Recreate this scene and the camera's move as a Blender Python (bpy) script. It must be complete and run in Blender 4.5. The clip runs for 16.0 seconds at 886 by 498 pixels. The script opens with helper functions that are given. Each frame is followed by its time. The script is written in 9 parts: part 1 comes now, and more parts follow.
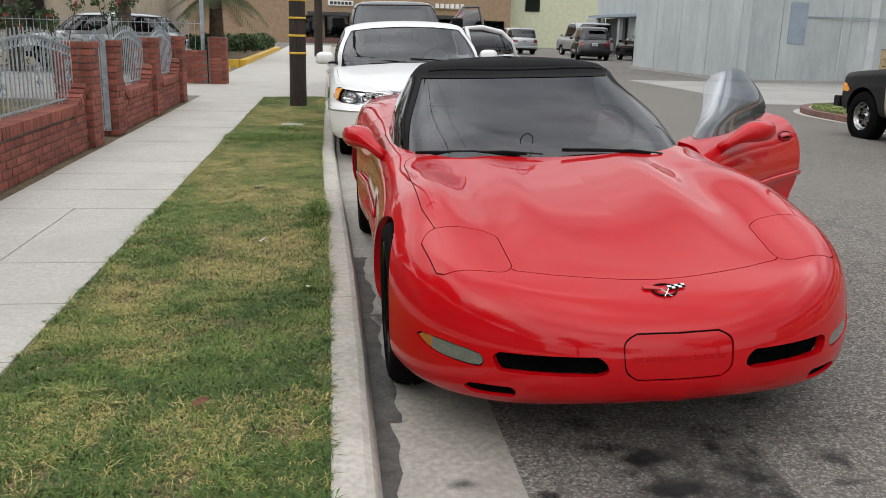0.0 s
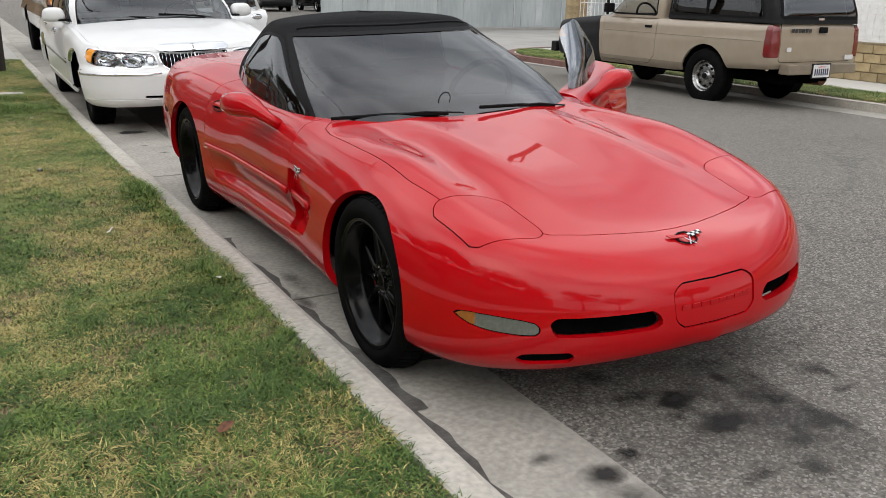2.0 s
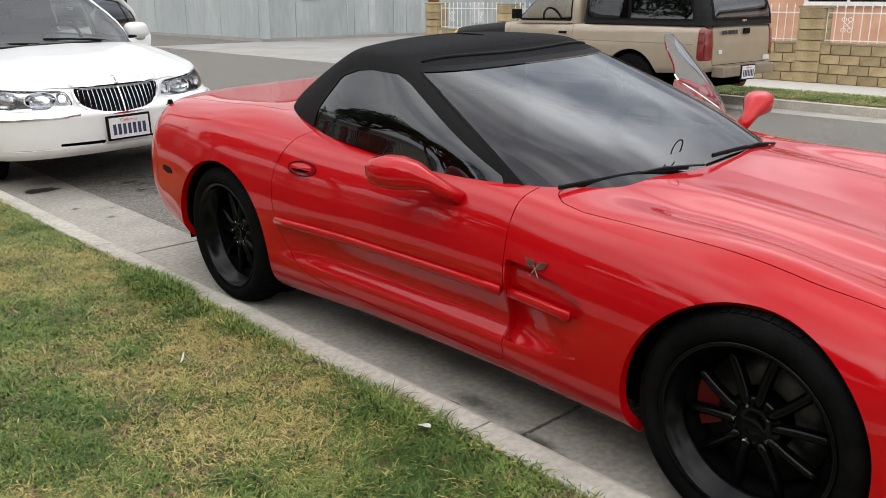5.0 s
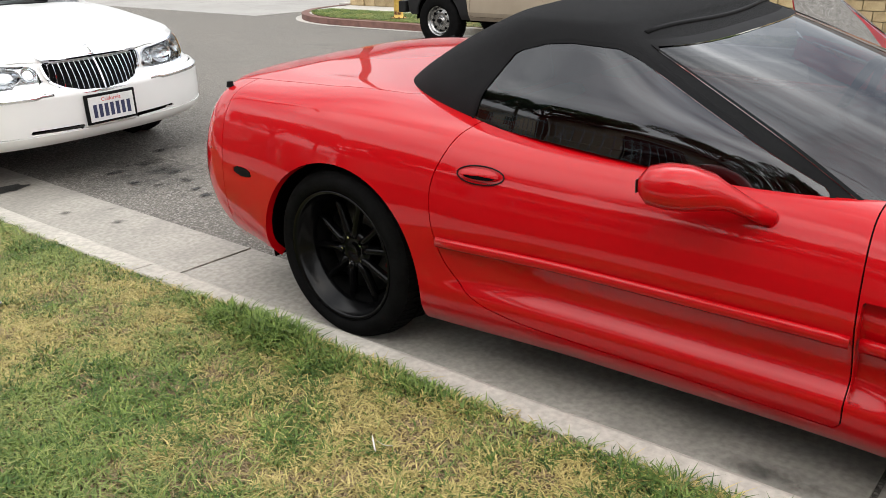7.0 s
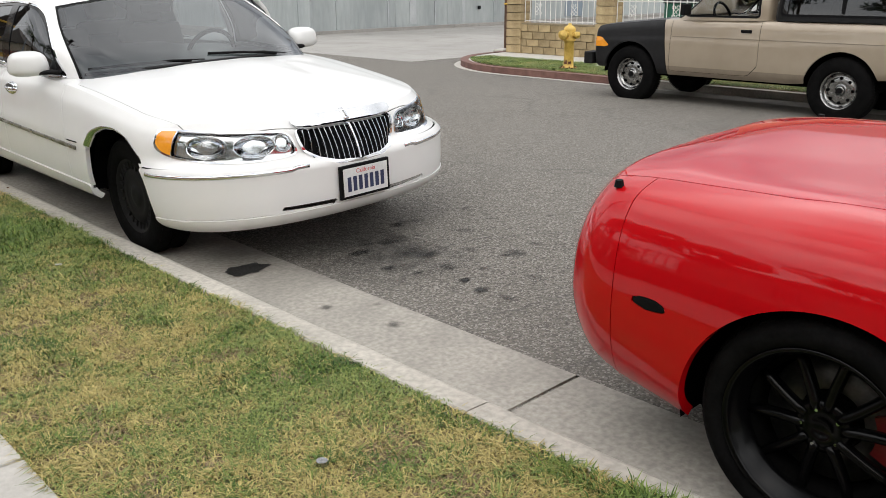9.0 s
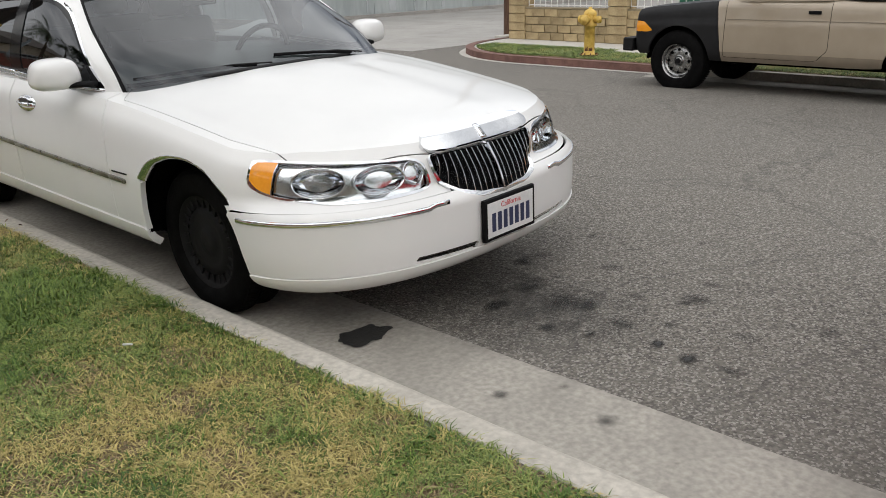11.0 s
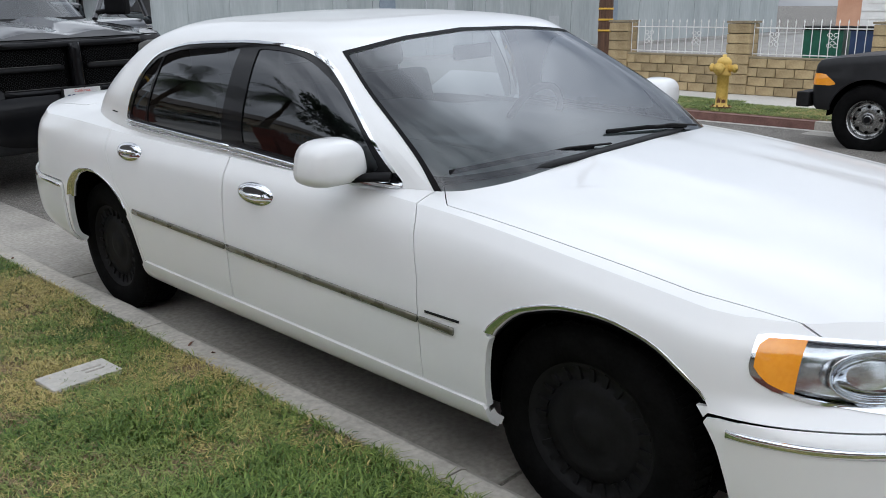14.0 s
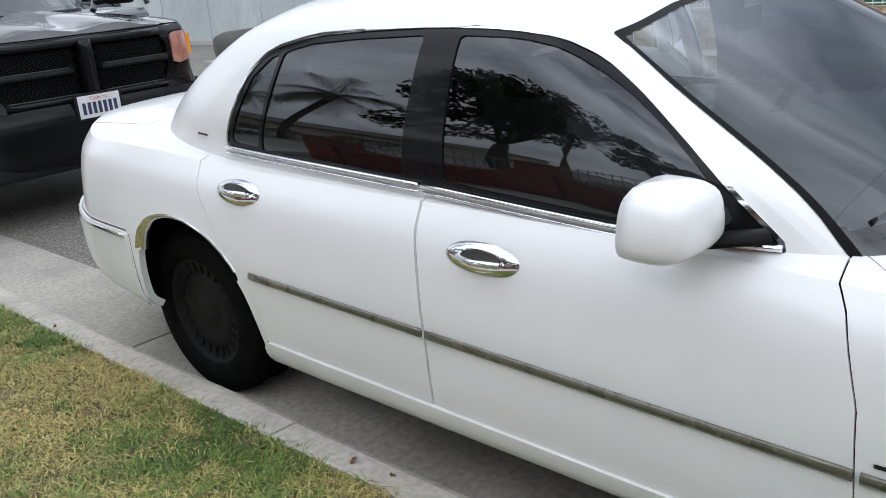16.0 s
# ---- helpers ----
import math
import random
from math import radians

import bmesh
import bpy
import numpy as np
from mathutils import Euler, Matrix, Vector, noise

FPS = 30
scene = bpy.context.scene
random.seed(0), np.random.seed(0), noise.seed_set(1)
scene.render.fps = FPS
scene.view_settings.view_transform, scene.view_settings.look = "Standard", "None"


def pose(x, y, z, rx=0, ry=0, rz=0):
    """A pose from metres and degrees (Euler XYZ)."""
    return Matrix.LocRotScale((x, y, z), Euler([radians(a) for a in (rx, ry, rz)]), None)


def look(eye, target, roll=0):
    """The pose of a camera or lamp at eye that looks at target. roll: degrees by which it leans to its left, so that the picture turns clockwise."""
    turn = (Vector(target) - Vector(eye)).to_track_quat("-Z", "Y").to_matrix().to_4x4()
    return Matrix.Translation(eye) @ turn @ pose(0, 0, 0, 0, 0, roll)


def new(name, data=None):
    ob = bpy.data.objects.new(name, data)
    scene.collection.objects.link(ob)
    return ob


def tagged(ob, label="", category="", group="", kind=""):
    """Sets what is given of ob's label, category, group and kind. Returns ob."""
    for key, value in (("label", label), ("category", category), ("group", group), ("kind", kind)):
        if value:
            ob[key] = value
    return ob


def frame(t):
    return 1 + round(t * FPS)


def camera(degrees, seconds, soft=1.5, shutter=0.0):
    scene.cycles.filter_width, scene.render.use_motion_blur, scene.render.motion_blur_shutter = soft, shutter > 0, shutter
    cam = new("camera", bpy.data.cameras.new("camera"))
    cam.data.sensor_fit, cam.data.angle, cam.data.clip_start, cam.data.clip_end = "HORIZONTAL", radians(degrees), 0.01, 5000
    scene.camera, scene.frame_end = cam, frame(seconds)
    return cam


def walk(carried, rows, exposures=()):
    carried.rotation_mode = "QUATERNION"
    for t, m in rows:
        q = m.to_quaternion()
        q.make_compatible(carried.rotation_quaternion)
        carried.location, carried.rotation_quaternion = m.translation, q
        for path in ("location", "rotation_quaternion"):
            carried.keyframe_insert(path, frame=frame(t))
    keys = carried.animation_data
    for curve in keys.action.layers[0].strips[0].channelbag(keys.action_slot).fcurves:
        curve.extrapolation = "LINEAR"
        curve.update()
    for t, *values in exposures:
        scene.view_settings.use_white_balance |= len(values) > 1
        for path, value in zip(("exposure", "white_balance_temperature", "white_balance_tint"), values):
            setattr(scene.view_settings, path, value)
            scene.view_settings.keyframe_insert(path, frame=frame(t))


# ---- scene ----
cam = camera(55.0, 16.0, 0.6)
PATH = [
    (0, (0.496, 1.087, 1.404), (0.756, 3.007, 0.907), 1.6),
    (0.5, (0.206, 1.111, 1.392), (0.694, 2.98, 0.876), 2.8),
    (1, (-0.039, 1.177, 1.408), (0.616, 2.984, 0.853), 1.6),
    (1.5, (-0.261, 1.404, 1.407), (0.51, 3.156, 0.825), 0.6),
    (2, (-0.509, 1.61, 1.394), (0.433, 3.274, 0.81), 1.3),
    (2.5, (-0.697, 1.825, 1.414), (0.385, 3.396, 0.811), 0.3),
    (3, (-0.817, 2.133, 1.433), (0.325, 3.662, 0.834), 1.0),
    (3.5, (-0.952, 2.442, 1.427), (0.257, 3.928, 0.854), 1.6),
    (4, (-1.058, 2.769, 1.437), (0.205, 4.205, 0.854), 1.3),
    (4.5, (-1.119, 3.125, 1.445), (0.146, 4.558, 0.857), 2.0),
    (4.7, (-1.142, 3.247, 1.421), (0.131, 4.682, 0.854), 0.9),
    (6.8, (-1.374, 4.615, 1.458), (0.073, 5.821, 0.787), -0.9),
    (7, (-1.348, 4.771, 1.448), (0.103, 5.965, 0.763), -0.7),
    (7.5, (-1.358, 5.124, 1.47), (0.077, 6.339, 0.789), 0.5),
    (8, (-1.411, 5.487, 1.487), (0.006, 6.732, 0.822), 0.1),
    (8.5, (-1.416, 5.824, 1.488), (-0.037, 7.124, 0.849), -0.6),
    (9, (-1.391, 6.171, 1.501), (-0.071, 7.55, 0.905), -0.3),
    (9.2, (-1.395, 6.316, 1.496), (-0.081, 7.708, 0.919), -0.4),
    (11.3, (-1.247, 7.748, 1.491), (0.143, 9.034, 0.848), -0.8),
    (11.5, (-1.212, 7.88, 1.485), (0.185, 9.156, 0.837), -0.1),
    (12, (-1.151, 8.201, 1.498), (0.237, 9.497, 0.869), 1.1),
    (12.5, (-1.172, 8.54, 1.515), (0.215, 9.853, 0.922), -0.2),
    (13, (-1.173, 8.881, 1.498), (0.208, 10.212, 0.93), -0.4),
    (13.5, (-1.193, 9.213, 1.508), (0.179, 10.561, 0.958), 0.4),
    (14, (-1.25, 9.572, 1.522), (0.13, 10.912, 0.975), -0.4),
    (14.5, (-1.25, 9.914, 1.513), (0.114, 11.264, 0.95), -0.7),
    (15, (-1.209, 10.274, 1.518), (0.165, 11.603, 0.932), -0.9),
    (15.5, (-1.086, 10.619, 1.549), (0.325, 11.884, 0.91), -4.1),
    (16, (-1.019, 10.964, 1.521), (0.382, 12.254, 0.91), -3.9),
]
EXPOSURE = [(0, 0.33, 6500, 10), (3.5, 0.37, 6500, 10), (4.7, 0.46, 6550, 10), (6.8, 0.82, 6650, 10), (7.6, 0.82, 6650, 10), (9.2, 0.4, 6650, 10), (11.3, 0.13, 6600, 10), (12, 0.0, 6350, 10), (13, -0.1, 6080, 10), (14.5, 0.3, 5990, 10), (15.5, 0.5, 5970, 10), (16, 0.5, 5970, 10)]
walk(cam, [(t, look(eye, target, roll)) for t, eye, target, roll in PATH], EXPOSURE)

# ---- world and light: high overcast, sun behind thin cloud ----
SUN_ELEV, SUN_TURN = radians(42), radians(240)
GLOW_ELEV, GLOW_TURN = radians(33), radians(66)
world = bpy.data.worlds.new("overcast_sky")
scene.world = world
world.use_nodes = True
wn, wl = world.node_tree.nodes, world.node_tree.links
wn.clear()
w_out = wn.new("ShaderNodeOutputWorld")
w_bg = wn.new("ShaderNodeBackground")
w_sky = wn.new("ShaderNodeTexSky")
w_sky.sky_type, w_sky.sun_disc = "NISHITA", False
w_sky.sun_elevation, w_sky.sun_rotation = SUN_ELEV, SUN_TURN
w_sky.air_density, w_sky.dust_density = 1.0, 3.0
w_co = wn.new("ShaderNodeTexCoord")
w_map = wn.new("ShaderNodeMapping")
w_map.inputs["Scale"].default_value = (1.0, 1.0, 2.6)
w_no = wn.new("ShaderNodeTexNoise")
w_no.inputs["Scale"].default_value, w_no.inputs["Detail"].default_value = 1.7, 7.0
w_no.inputs["Roughness"].default_value = 0.55
w_ramp = wn.new("ShaderNodeValToRGB")
w_ramp.color_ramp.elements[0].position, w_ramp.color_ramp.elements[0].color = 0.33, (2.9, 3.1, 3.5, 1)
w_ramp.color_ramp.elements[1].position, w_ramp.color_ramp.elements[1].color = 0.66, (13.5, 13.6, 13.6, 1)
w_mix = wn.new("ShaderNodeMix")
w_mix.data_type = "RGBA"
w_mix.inputs["Factor"].default_value = 0.85
wl.new(w_co.outputs["Generated"], w_map.inputs["Vector"])
wl.new(w_map.outputs["Vector"], w_no.inputs["Vector"])
wl.new(w_no.outputs["Fac"], w_ramp.inputs["Fac"])
wl.new(w_sky.outputs["Color"], w_mix.inputs["A"])
wl.new(w_ramp.outputs["Color"], w_mix.inputs["B"])
# an overcast dome is darkest at the horizon and brightest overhead
w_sep = wn.new("ShaderNodeSeparateXYZ")
w_dome = wn.new("ShaderNodeMapRange")
w_dome.inputs["To Min"].default_value, w_dome.inputs["To Max"].default_value = 0.7, 1.25
wl.new(w_co.outputs["Generated"], w_sep.inputs["Vector"])
wl.new(w_sep.outputs["Z"], w_dome.inputs["Value"])
w_mul = wn.new("ShaderNodeVectorMath")
w_mul.operation = "SCALE"
wl.new(w_mix.outputs["Result"], w_mul.inputs[0])
wl.new(w_dome.outputs["Result"], w_mul.inputs["Scale"])
# a thin break in the cloud
w_dir = wn.new("ShaderNodeVectorMath")
w_dir.operation = "DOT_PRODUCT"
w_dir.inputs[1].default_value = (math.sin(GLOW_TURN) * math.cos(GLOW_ELEV), math.cos(GLOW_TURN) * math.cos(GLOW_ELEV), math.sin(GLOW_ELEV))
w_pow = wn.new("ShaderNodeMath")
w_pow.operation, w_pow.use_clamp = "MAXIMUM", True
w_pow.inputs[1].default_value = 0.0
w_exp = wn.new("ShaderNodeMath")
w_exp.operation = "POWER"
w_exp.inputs[1].default_value = 30.0
w_gain = wn.new("ShaderNodeMath")
w_gain.operation = "MULTIPLY_ADD"
w_gain.inputs[1].default_value, w_gain.inputs[2].default_value = 1.9, 1.0
w_glow = wn.new("ShaderNodeVectorMath")
w_glow.operation = "SCALE"
wl.new(w_co.outputs["Generated"], w_dir.inputs[0])
wl.new(w_dir.outputs["Value"], w_pow.inputs[0])
wl.new(w_pow.outputs["Value"], w_exp.inputs[0])
wl.new(w_exp.outputs["Value"], w_gain.inputs[0])
wl.new(w_mul.outputs["Vector"], w_glow.inputs[0])
wl.new(w_gain.outputs["Value"], w_glow.inputs["Scale"])
# the cloud is broadly brighter on the sun's side
w_sdir = wn.new("ShaderNodeVectorMath")
w_sdir.operation = "DOT_PRODUCT"
w_sdir.inputs[1].default_value = (math.sin(SUN_TURN) * math.cos(SUN_ELEV), math.cos(SUN_TURN) * math.cos(SUN_ELEV), math.sin(SUN_ELEV))
w_side = wn.new("ShaderNodeMapRange")
w_side.interpolation_type = "SMOOTHSTEP"
w_side.inputs["From Min"].default_value, w_side.inputs["From Max"].default_value = -0.3, 1.0
w_side.inputs["To Min"].default_value, w_side.inputs["To Max"].default_value = 0.95, 1.75
w_both = wn.new("ShaderNodeVectorMath")
w_both.operation = "SCALE"
wl.new(w_co.outputs["Generated"], w_sdir.inputs[0])
wl.new(w_sdir.outputs["Value"], w_side.inputs["Value"])
wl.new(w_glow.outputs["Vector"], w_both.inputs[0])
wl.new(w_side.outputs["Result"], w_both.inputs["Scale"])
wl.new(w_both.outputs["Vector"], w_bg.inputs["Color"])
w_bg.inputs["Strength"].default_value = 0.088
wl.new(w_bg.outputs["Background"], w_out.inputs["Surface"])

sun_data = bpy.data.lights.new("sun", "SUN")
sun_data.energy, sun_data.angle, sun_data.color = 0.5, radians(150), (1.0, 0.97, 0.925)
sun = new("sun", sun_data)
sun.matrix_world = look((math.sin(SUN_TURN) * math.cos(SUN_ELEV) * 60, math.cos(SUN_TURN) * math.cos(SUN_ELEV) * 60, math.sin(SUN_ELEV) * 60), (0, 0, 0))

# ---- materials ----
def material(name, dark, light, rough=0.6, metal=0.0, scale=8.0, fine=90.0, bump=0.0, coat=0.0, spec=0.5, vary=0.0, fine_mix=0.35, stretch=(1, 1, 1), rough_var=0.08, bump_fine=True):
    """A procedural surface: two scales of noise between two colours, worn roughness, fine relief."""
    m = bpy.data.materials.new(name)
    m.use_nodes = True
    n, l = m.node_tree.nodes, m.node_tree.links
    b = n["Principled BSDF"]
    co = n.new("ShaderNodeTexCoord")
    mp = n.new("ShaderNodeMapping")
    mp.inputs["Scale"].default_value = stretch
    l.new(co.outputs["Object"], mp.inputs["Vector"])
    big = n.new("ShaderNodeTexNoise")
    big.inputs["Scale"].default_value, big.inputs["Detail"].default_value = scale, 5
    small = n.new("ShaderNodeTexNoise")
    small.inputs["Scale"].default_value, small.inputs["Detail"].default_value = fine, 4
    l.new(mp.outputs["Vector"], big.inputs["Vector"])
    l.new(mp.outputs["Vector"], small.inputs["Vector"])
    mx = n.new("ShaderNodeMix")
    mx.data_type = "FLOAT"
    mx.inputs["Factor"].default_value = fine_mix
    l.new(big.outputs["Fac"], mx.inputs["A"])
    l.new(small.outputs["Fac"], mx.inputs["B"])
    ramp = n.new("ShaderNodeValToRGB")
    ramp.color_ramp.elements[0].position, ramp.color_ramp.elements[1].position = 0.36, 0.64
    ramp.color_ramp.elements[0].color, ramp.color_ramp.elements[1].color = (*dark, 1), (*light, 1)
    l.new(mx.outputs["Result"], ramp.inputs["Fac"])
    colour = ramp.outputs["Color"]
    if vary:
        info = n.new("ShaderNodeObjectInfo")
        hsv = n.new("ShaderNodeHueSaturation")
        mr = n.new("ShaderNodeMapRange")
        mr.inputs["To Min"].default_value, mr.inputs["To Max"].default_value = 1 - vary, 1 + vary
        l.new(info.outputs["Random"], mr.inputs["Value"])
        l.new(mr.outputs["Result"], hsv.inputs["Value"])
        l.new(colour, hsv.inputs["Color"])
        colour = hsv.outputs["Color"]
    l.new(colour, b.inputs["Base Color"])
    rr = n.new("ShaderNodeMapRange")
    rr.inputs["To Min"].default_value, rr.inputs["To Max"].default_value = max(rough - rough_var, 0.02), min(rough + rough_var, 1)
    l.new(big.outputs["Fac"], rr.inputs["Value"])
    l.new(rr.outputs["Result"], b.inputs["Roughness"])
    b.inputs["Metallic"].default_value = metal
    b.inputs["Specular IOR Level"].default_value = spec
    b.inputs["Coat Weight"].default_value = coat
    b.inputs["Coat Roughness"].default_value = 0.03
    if bump:
        bp = n.new("ShaderNodeBump")
        bp.inputs["Strength"].default_value, bp.inputs["Distance"].default_value = min(bump, 1.0), 0.01
        l.new((small if bump_fine else big).outputs["Fac"], bp.inputs["Height"])
        l.new(bp.outputs["Normal"], b.inputs["Normal"])
    return m


def tinted_glass(name, colour, rough=0.02, see=0.25, ior=1.6):
    """A thin dark pane: glossy, and lets a little of what is behind show."""
    m = bpy.data.materials.new(name)
    m.use_nodes = True
    n, l = m.node_tree.nodes, m.node_tree.links
    n.clear()
    out = n.new("ShaderNodeOutputMaterial")
    gl = n.new("ShaderNodeBsdfGlossy")
    gl.inputs["Roughness"].default_value = rough
    gl.inputs["Color"].default_value = (0.95, 0.97, 1.0, 1)
    tr = n.new("ShaderNodeBsdfTransparent")
    tr.inputs["Color"].default_value = (*[see * c for c in colour], 1)
    fr = n.new("ShaderNodeFresnel")
    fr.inputs["IOR"].default_value = ior
    mix = n.new("ShaderNodeMixShader")
    l.new(fr.outputs["Fac"], mix.inputs["Fac"])
    l.new(tr.outputs["BSDF"], mix.inputs[1])
    l.new(gl.outputs["BSDF"], mix.inputs[2])
    l.new(mix.outputs["Shader"], out.inputs["Surface"])
    return m


def patched(name, parts_scale, a, b, c, patch_scale, bump, rough=0.9, cracks=0.0, speck=0.0, stretch=(1, 1, 1)):
    """Ground surface: fine grain between a and b, worn patches of c, hairline cracks and pale specks."""
    m = material(name, a, b, rough, 0, patch_scale * 0.5, parts_scale, bump, fine_mix=0.75, stretch=stretch)
    n, l = m.node_tree.nodes, m.node_tree.links
    bs = n["Principled BSDF"]
    src = bs.inputs["Base Color"].links[0].from_socket
    co = next(x for x in n if x.type == "TEX_COORD")
    pn = n.new("ShaderNodeTexNoise")
    pn.inputs["Scale"].default_value, pn.inputs["Detail"].default_value, pn.inputs["Roughness"].default_value = patch_scale, 6, 0.6
    l.new(co.outputs["Object"], pn.inputs["Vector"])
    pr = n.new("ShaderNodeValToRGB")
    pr.color_ramp.elements[0].position, pr.color_ramp.elements[1].position = 0.42, 0.66
    l.new(pn.outputs["Fac"], pr.inputs["Fac"])
    mx = n.new("ShaderNodeMix")
    mx.data_type = "RGBA"
    l.new(pr.outputs["Color"], mx.inputs["Factor"])
    l.new(src, mx.inputs["A"])
    mx.inputs["B"].default_value = (*c, 1)
    half = n.new("ShaderNodeMath")
    half.operation = "MULTIPLY"
    half.inputs[1].default_value = 0.6
    l.new(pr.outputs["Color"], half.inputs[0])
    l.new(half.outputs["Value"], mx.inputs["Factor"])
    col = mx.outputs["Result"]
    if speck:
        vs = n.new("ShaderNodeTexVoronoi")
        vs.inputs["Scale"].default_value = 120
        l.new(co.outputs["Object"], vs.inputs["Vector"])
        sep = n.new("ShaderNodeSeparateColor")
        l.new(vs.outputs["Color"], sep.inputs["Color"])
        gt = n.new("ShaderNodeMapRange")
        gt.inputs["From Min"].default_value, gt.inputs["From Max"].default_value = 0.62, 1.0
        gt.inputs["To Max"].default_value = speck
        l.new(sep.outputs["Red"], gt.inputs["Value"])
        m2 = n.new("ShaderNodeMix")
        m2.data_type = "RGBA"
        l.new(gt.outputs["Result"], m2.inputs["Factor"])
        l.new(col, m2.inputs["A"])
        m2.inputs["B"].default_value = (0.36, 0.34, 0.305, 1)
        col = m2.outputs["Result"]
    if cracks:
        vc = n.new("ShaderNodeTexVoronoi")
        vc.feature = "DISTANCE_TO_EDGE"
        vc.inputs["Scale"].default_value = 0.55
        wob = n.new("ShaderNodeTexNoise")
        wob.inputs["Scale"].default_value, wob.inputs["Detail"].default_value = 3.0, 5
        l.new(co.outputs["Object"], wob.inputs["Vector"])
        ad = n.new("ShaderNodeMixRGB")
        ad.blend_type, ad.inputs["Fac"].default_value = "ADD", 0.35
        l.new(co.outputs["Object"], ad.inputs["Color1"])
        l.new(wob.outputs["Color"], ad.inputs["Color2"])
        l.new(ad.outputs["Color"], vc.inputs["Vector"])
        lt = n.new("ShaderNodeMapRange")
        lt.inputs["From Min"].default_value, lt.inputs["From Max"].default_value = 0.0, 0.012
        lt.inputs["To Min"].default_value, lt.inputs["To Max"].default_value = cracks, 0.0
        l.new(vc.outputs["Distance"], lt.inputs["Value"])
        m3 = n.new("ShaderNodeMix")
        m3.data_type = "RGBA"
        l.new(lt.outputs["Result"], m3.inputs["Factor"])
        l.new(col, m3.inputs["A"])
        m3.inputs["B"].default_value = (0.03, 0.03, 0.03, 1)
        col = m3.outputs["Result"]
    l.new(col, bs.inputs["Base Color"])
    return m


ASPHALT = patched("asphalt", 60, (0.058, 0.052, 0.045), (0.205, 0.187, 0.16), (0.125, 0.116, 0.102), 0.7, 1.0, 0.88, cracks=0.3, speck=0.8)
CONCRETE = patched("sidewalk_concrete", 45, (0.43, 0.41, 0.37), (0.55, 0.525, 0.48), (0.4, 0.38, 0.345), 1.6, 0.25, 0.85)
KERB_CONC = patched("kerb_concrete", 40, (0.40, 0.373, 0.325), (0.56, 0.525, 0.46), (0.28, 0.26, 0.226), 3.0, 0.4, 0.85)
GUTTER_CONC = patched("gutter_concrete", 40, (0.29, 0.271, 0.236), (0.43, 0.402, 0.352), (0.19, 0.178, 0.156), 2.0, 0.3, 0.82)
DRIVE_CONC = patched("driveway_concrete", 35, (0.3, 0.29, 0.27), (0.4, 0.385, 0.36), (0.24, 0.23, 0.215), 0.8, 0.25, 0.85, cracks=0.25)
SOIL = patched("lawn_soil", 30, (0.075, 0.055, 0.03), (0.17, 0.125, 0.068), (0.22, 0.16, 0.085), 1.2, 0.8, 0.95)
GRIME = material("gutter_grime", (0.05, 0.047, 0.042), (0.12, 0.112, 0.10), 0.75, scale=12, fine=60, bump=0.5)
OIL = material("oil_stain", (0.018, 0.017, 0.016), (0.045, 0.043, 0.04), 0.5, scale=15, fine=120, bump=0.3)
def soft_stain(name, colour, strength):
    """A stain that fades out unevenly towards its rim."""
    m = material(name, colour, tuple(c * 1.6 for c in colour), 0.7, scale=15, fine=120, bump=0.3)
    n, l = m.node_tree.nodes, m.node_tree.links
    co = n.new("ShaderNodeTexCoord")
    gr = n.new("ShaderNodeVectorMath")
    gr.operation = "DISTANCE"
    gr.inputs[1].default_value = (0.5, 0.5, 0.5)
    fl = n.new("ShaderNodeVectorMath")
    fl.operation = "MULTIPLY"
    fl.inputs[1].default_value = (1, 1, 0)
    ad = n.new("ShaderNodeVectorMath")
    ad.operation = "ADD"
    ad.inputs[1].default_value = (0, 0, 0.5)
    l.new(co.outputs["Generated"], fl.inputs[0])
    l.new(fl.outputs["Vector"], ad.inputs[0])
    l.new(ad.outputs["Vector"], gr.inputs[0])
    fall = n.new("ShaderNodeMapRange")
    fall.inputs["From Min"].default_value, fall.inputs["From Max"].default_value = 0.44, 0.0
    l.new(gr.outputs["Value"], fall.inputs["Value"])
    nz = n.new("ShaderNodeTexNoise")
    nz.inputs["Scale"].default_value, nz.inputs["Detail"].default_value, nz.inputs["Roughness"].default_value = 9, 6, 0.65
    l.new(co.outputs["Object"], nz.inputs["Vector"])
    mr = n.new("ShaderNodeMapRange")
    mr.inputs["From Min"].default_value, mr.inputs["From Max"].default_value = 0.33, 0.62
    mr.inputs["To Min"].default_value, mr.inputs["To Max"].default_value = 0.15, 1.6
    l.new(nz.outputs["Fac"], mr.inputs["Value"])
    mu = n.new("ShaderNodeMath")
    mu.operation, mu.use_clamp = "MULTIPLY", True
    l.new(fall.outputs["Result"], mu.inputs[0])
    l.new(mr.outputs["Result"], mu.inputs[1])
    m2 = n.new("ShaderNodeMath")
    m2.operation = "MULTIPLY"
    m2.inputs[1].default_value = strength
    l.new(mu.outputs["Value"], m2.inputs[0])
    l.new(m2.outputs["Value"], n["Principled BSDF"].inputs["Alpha"])
    return m


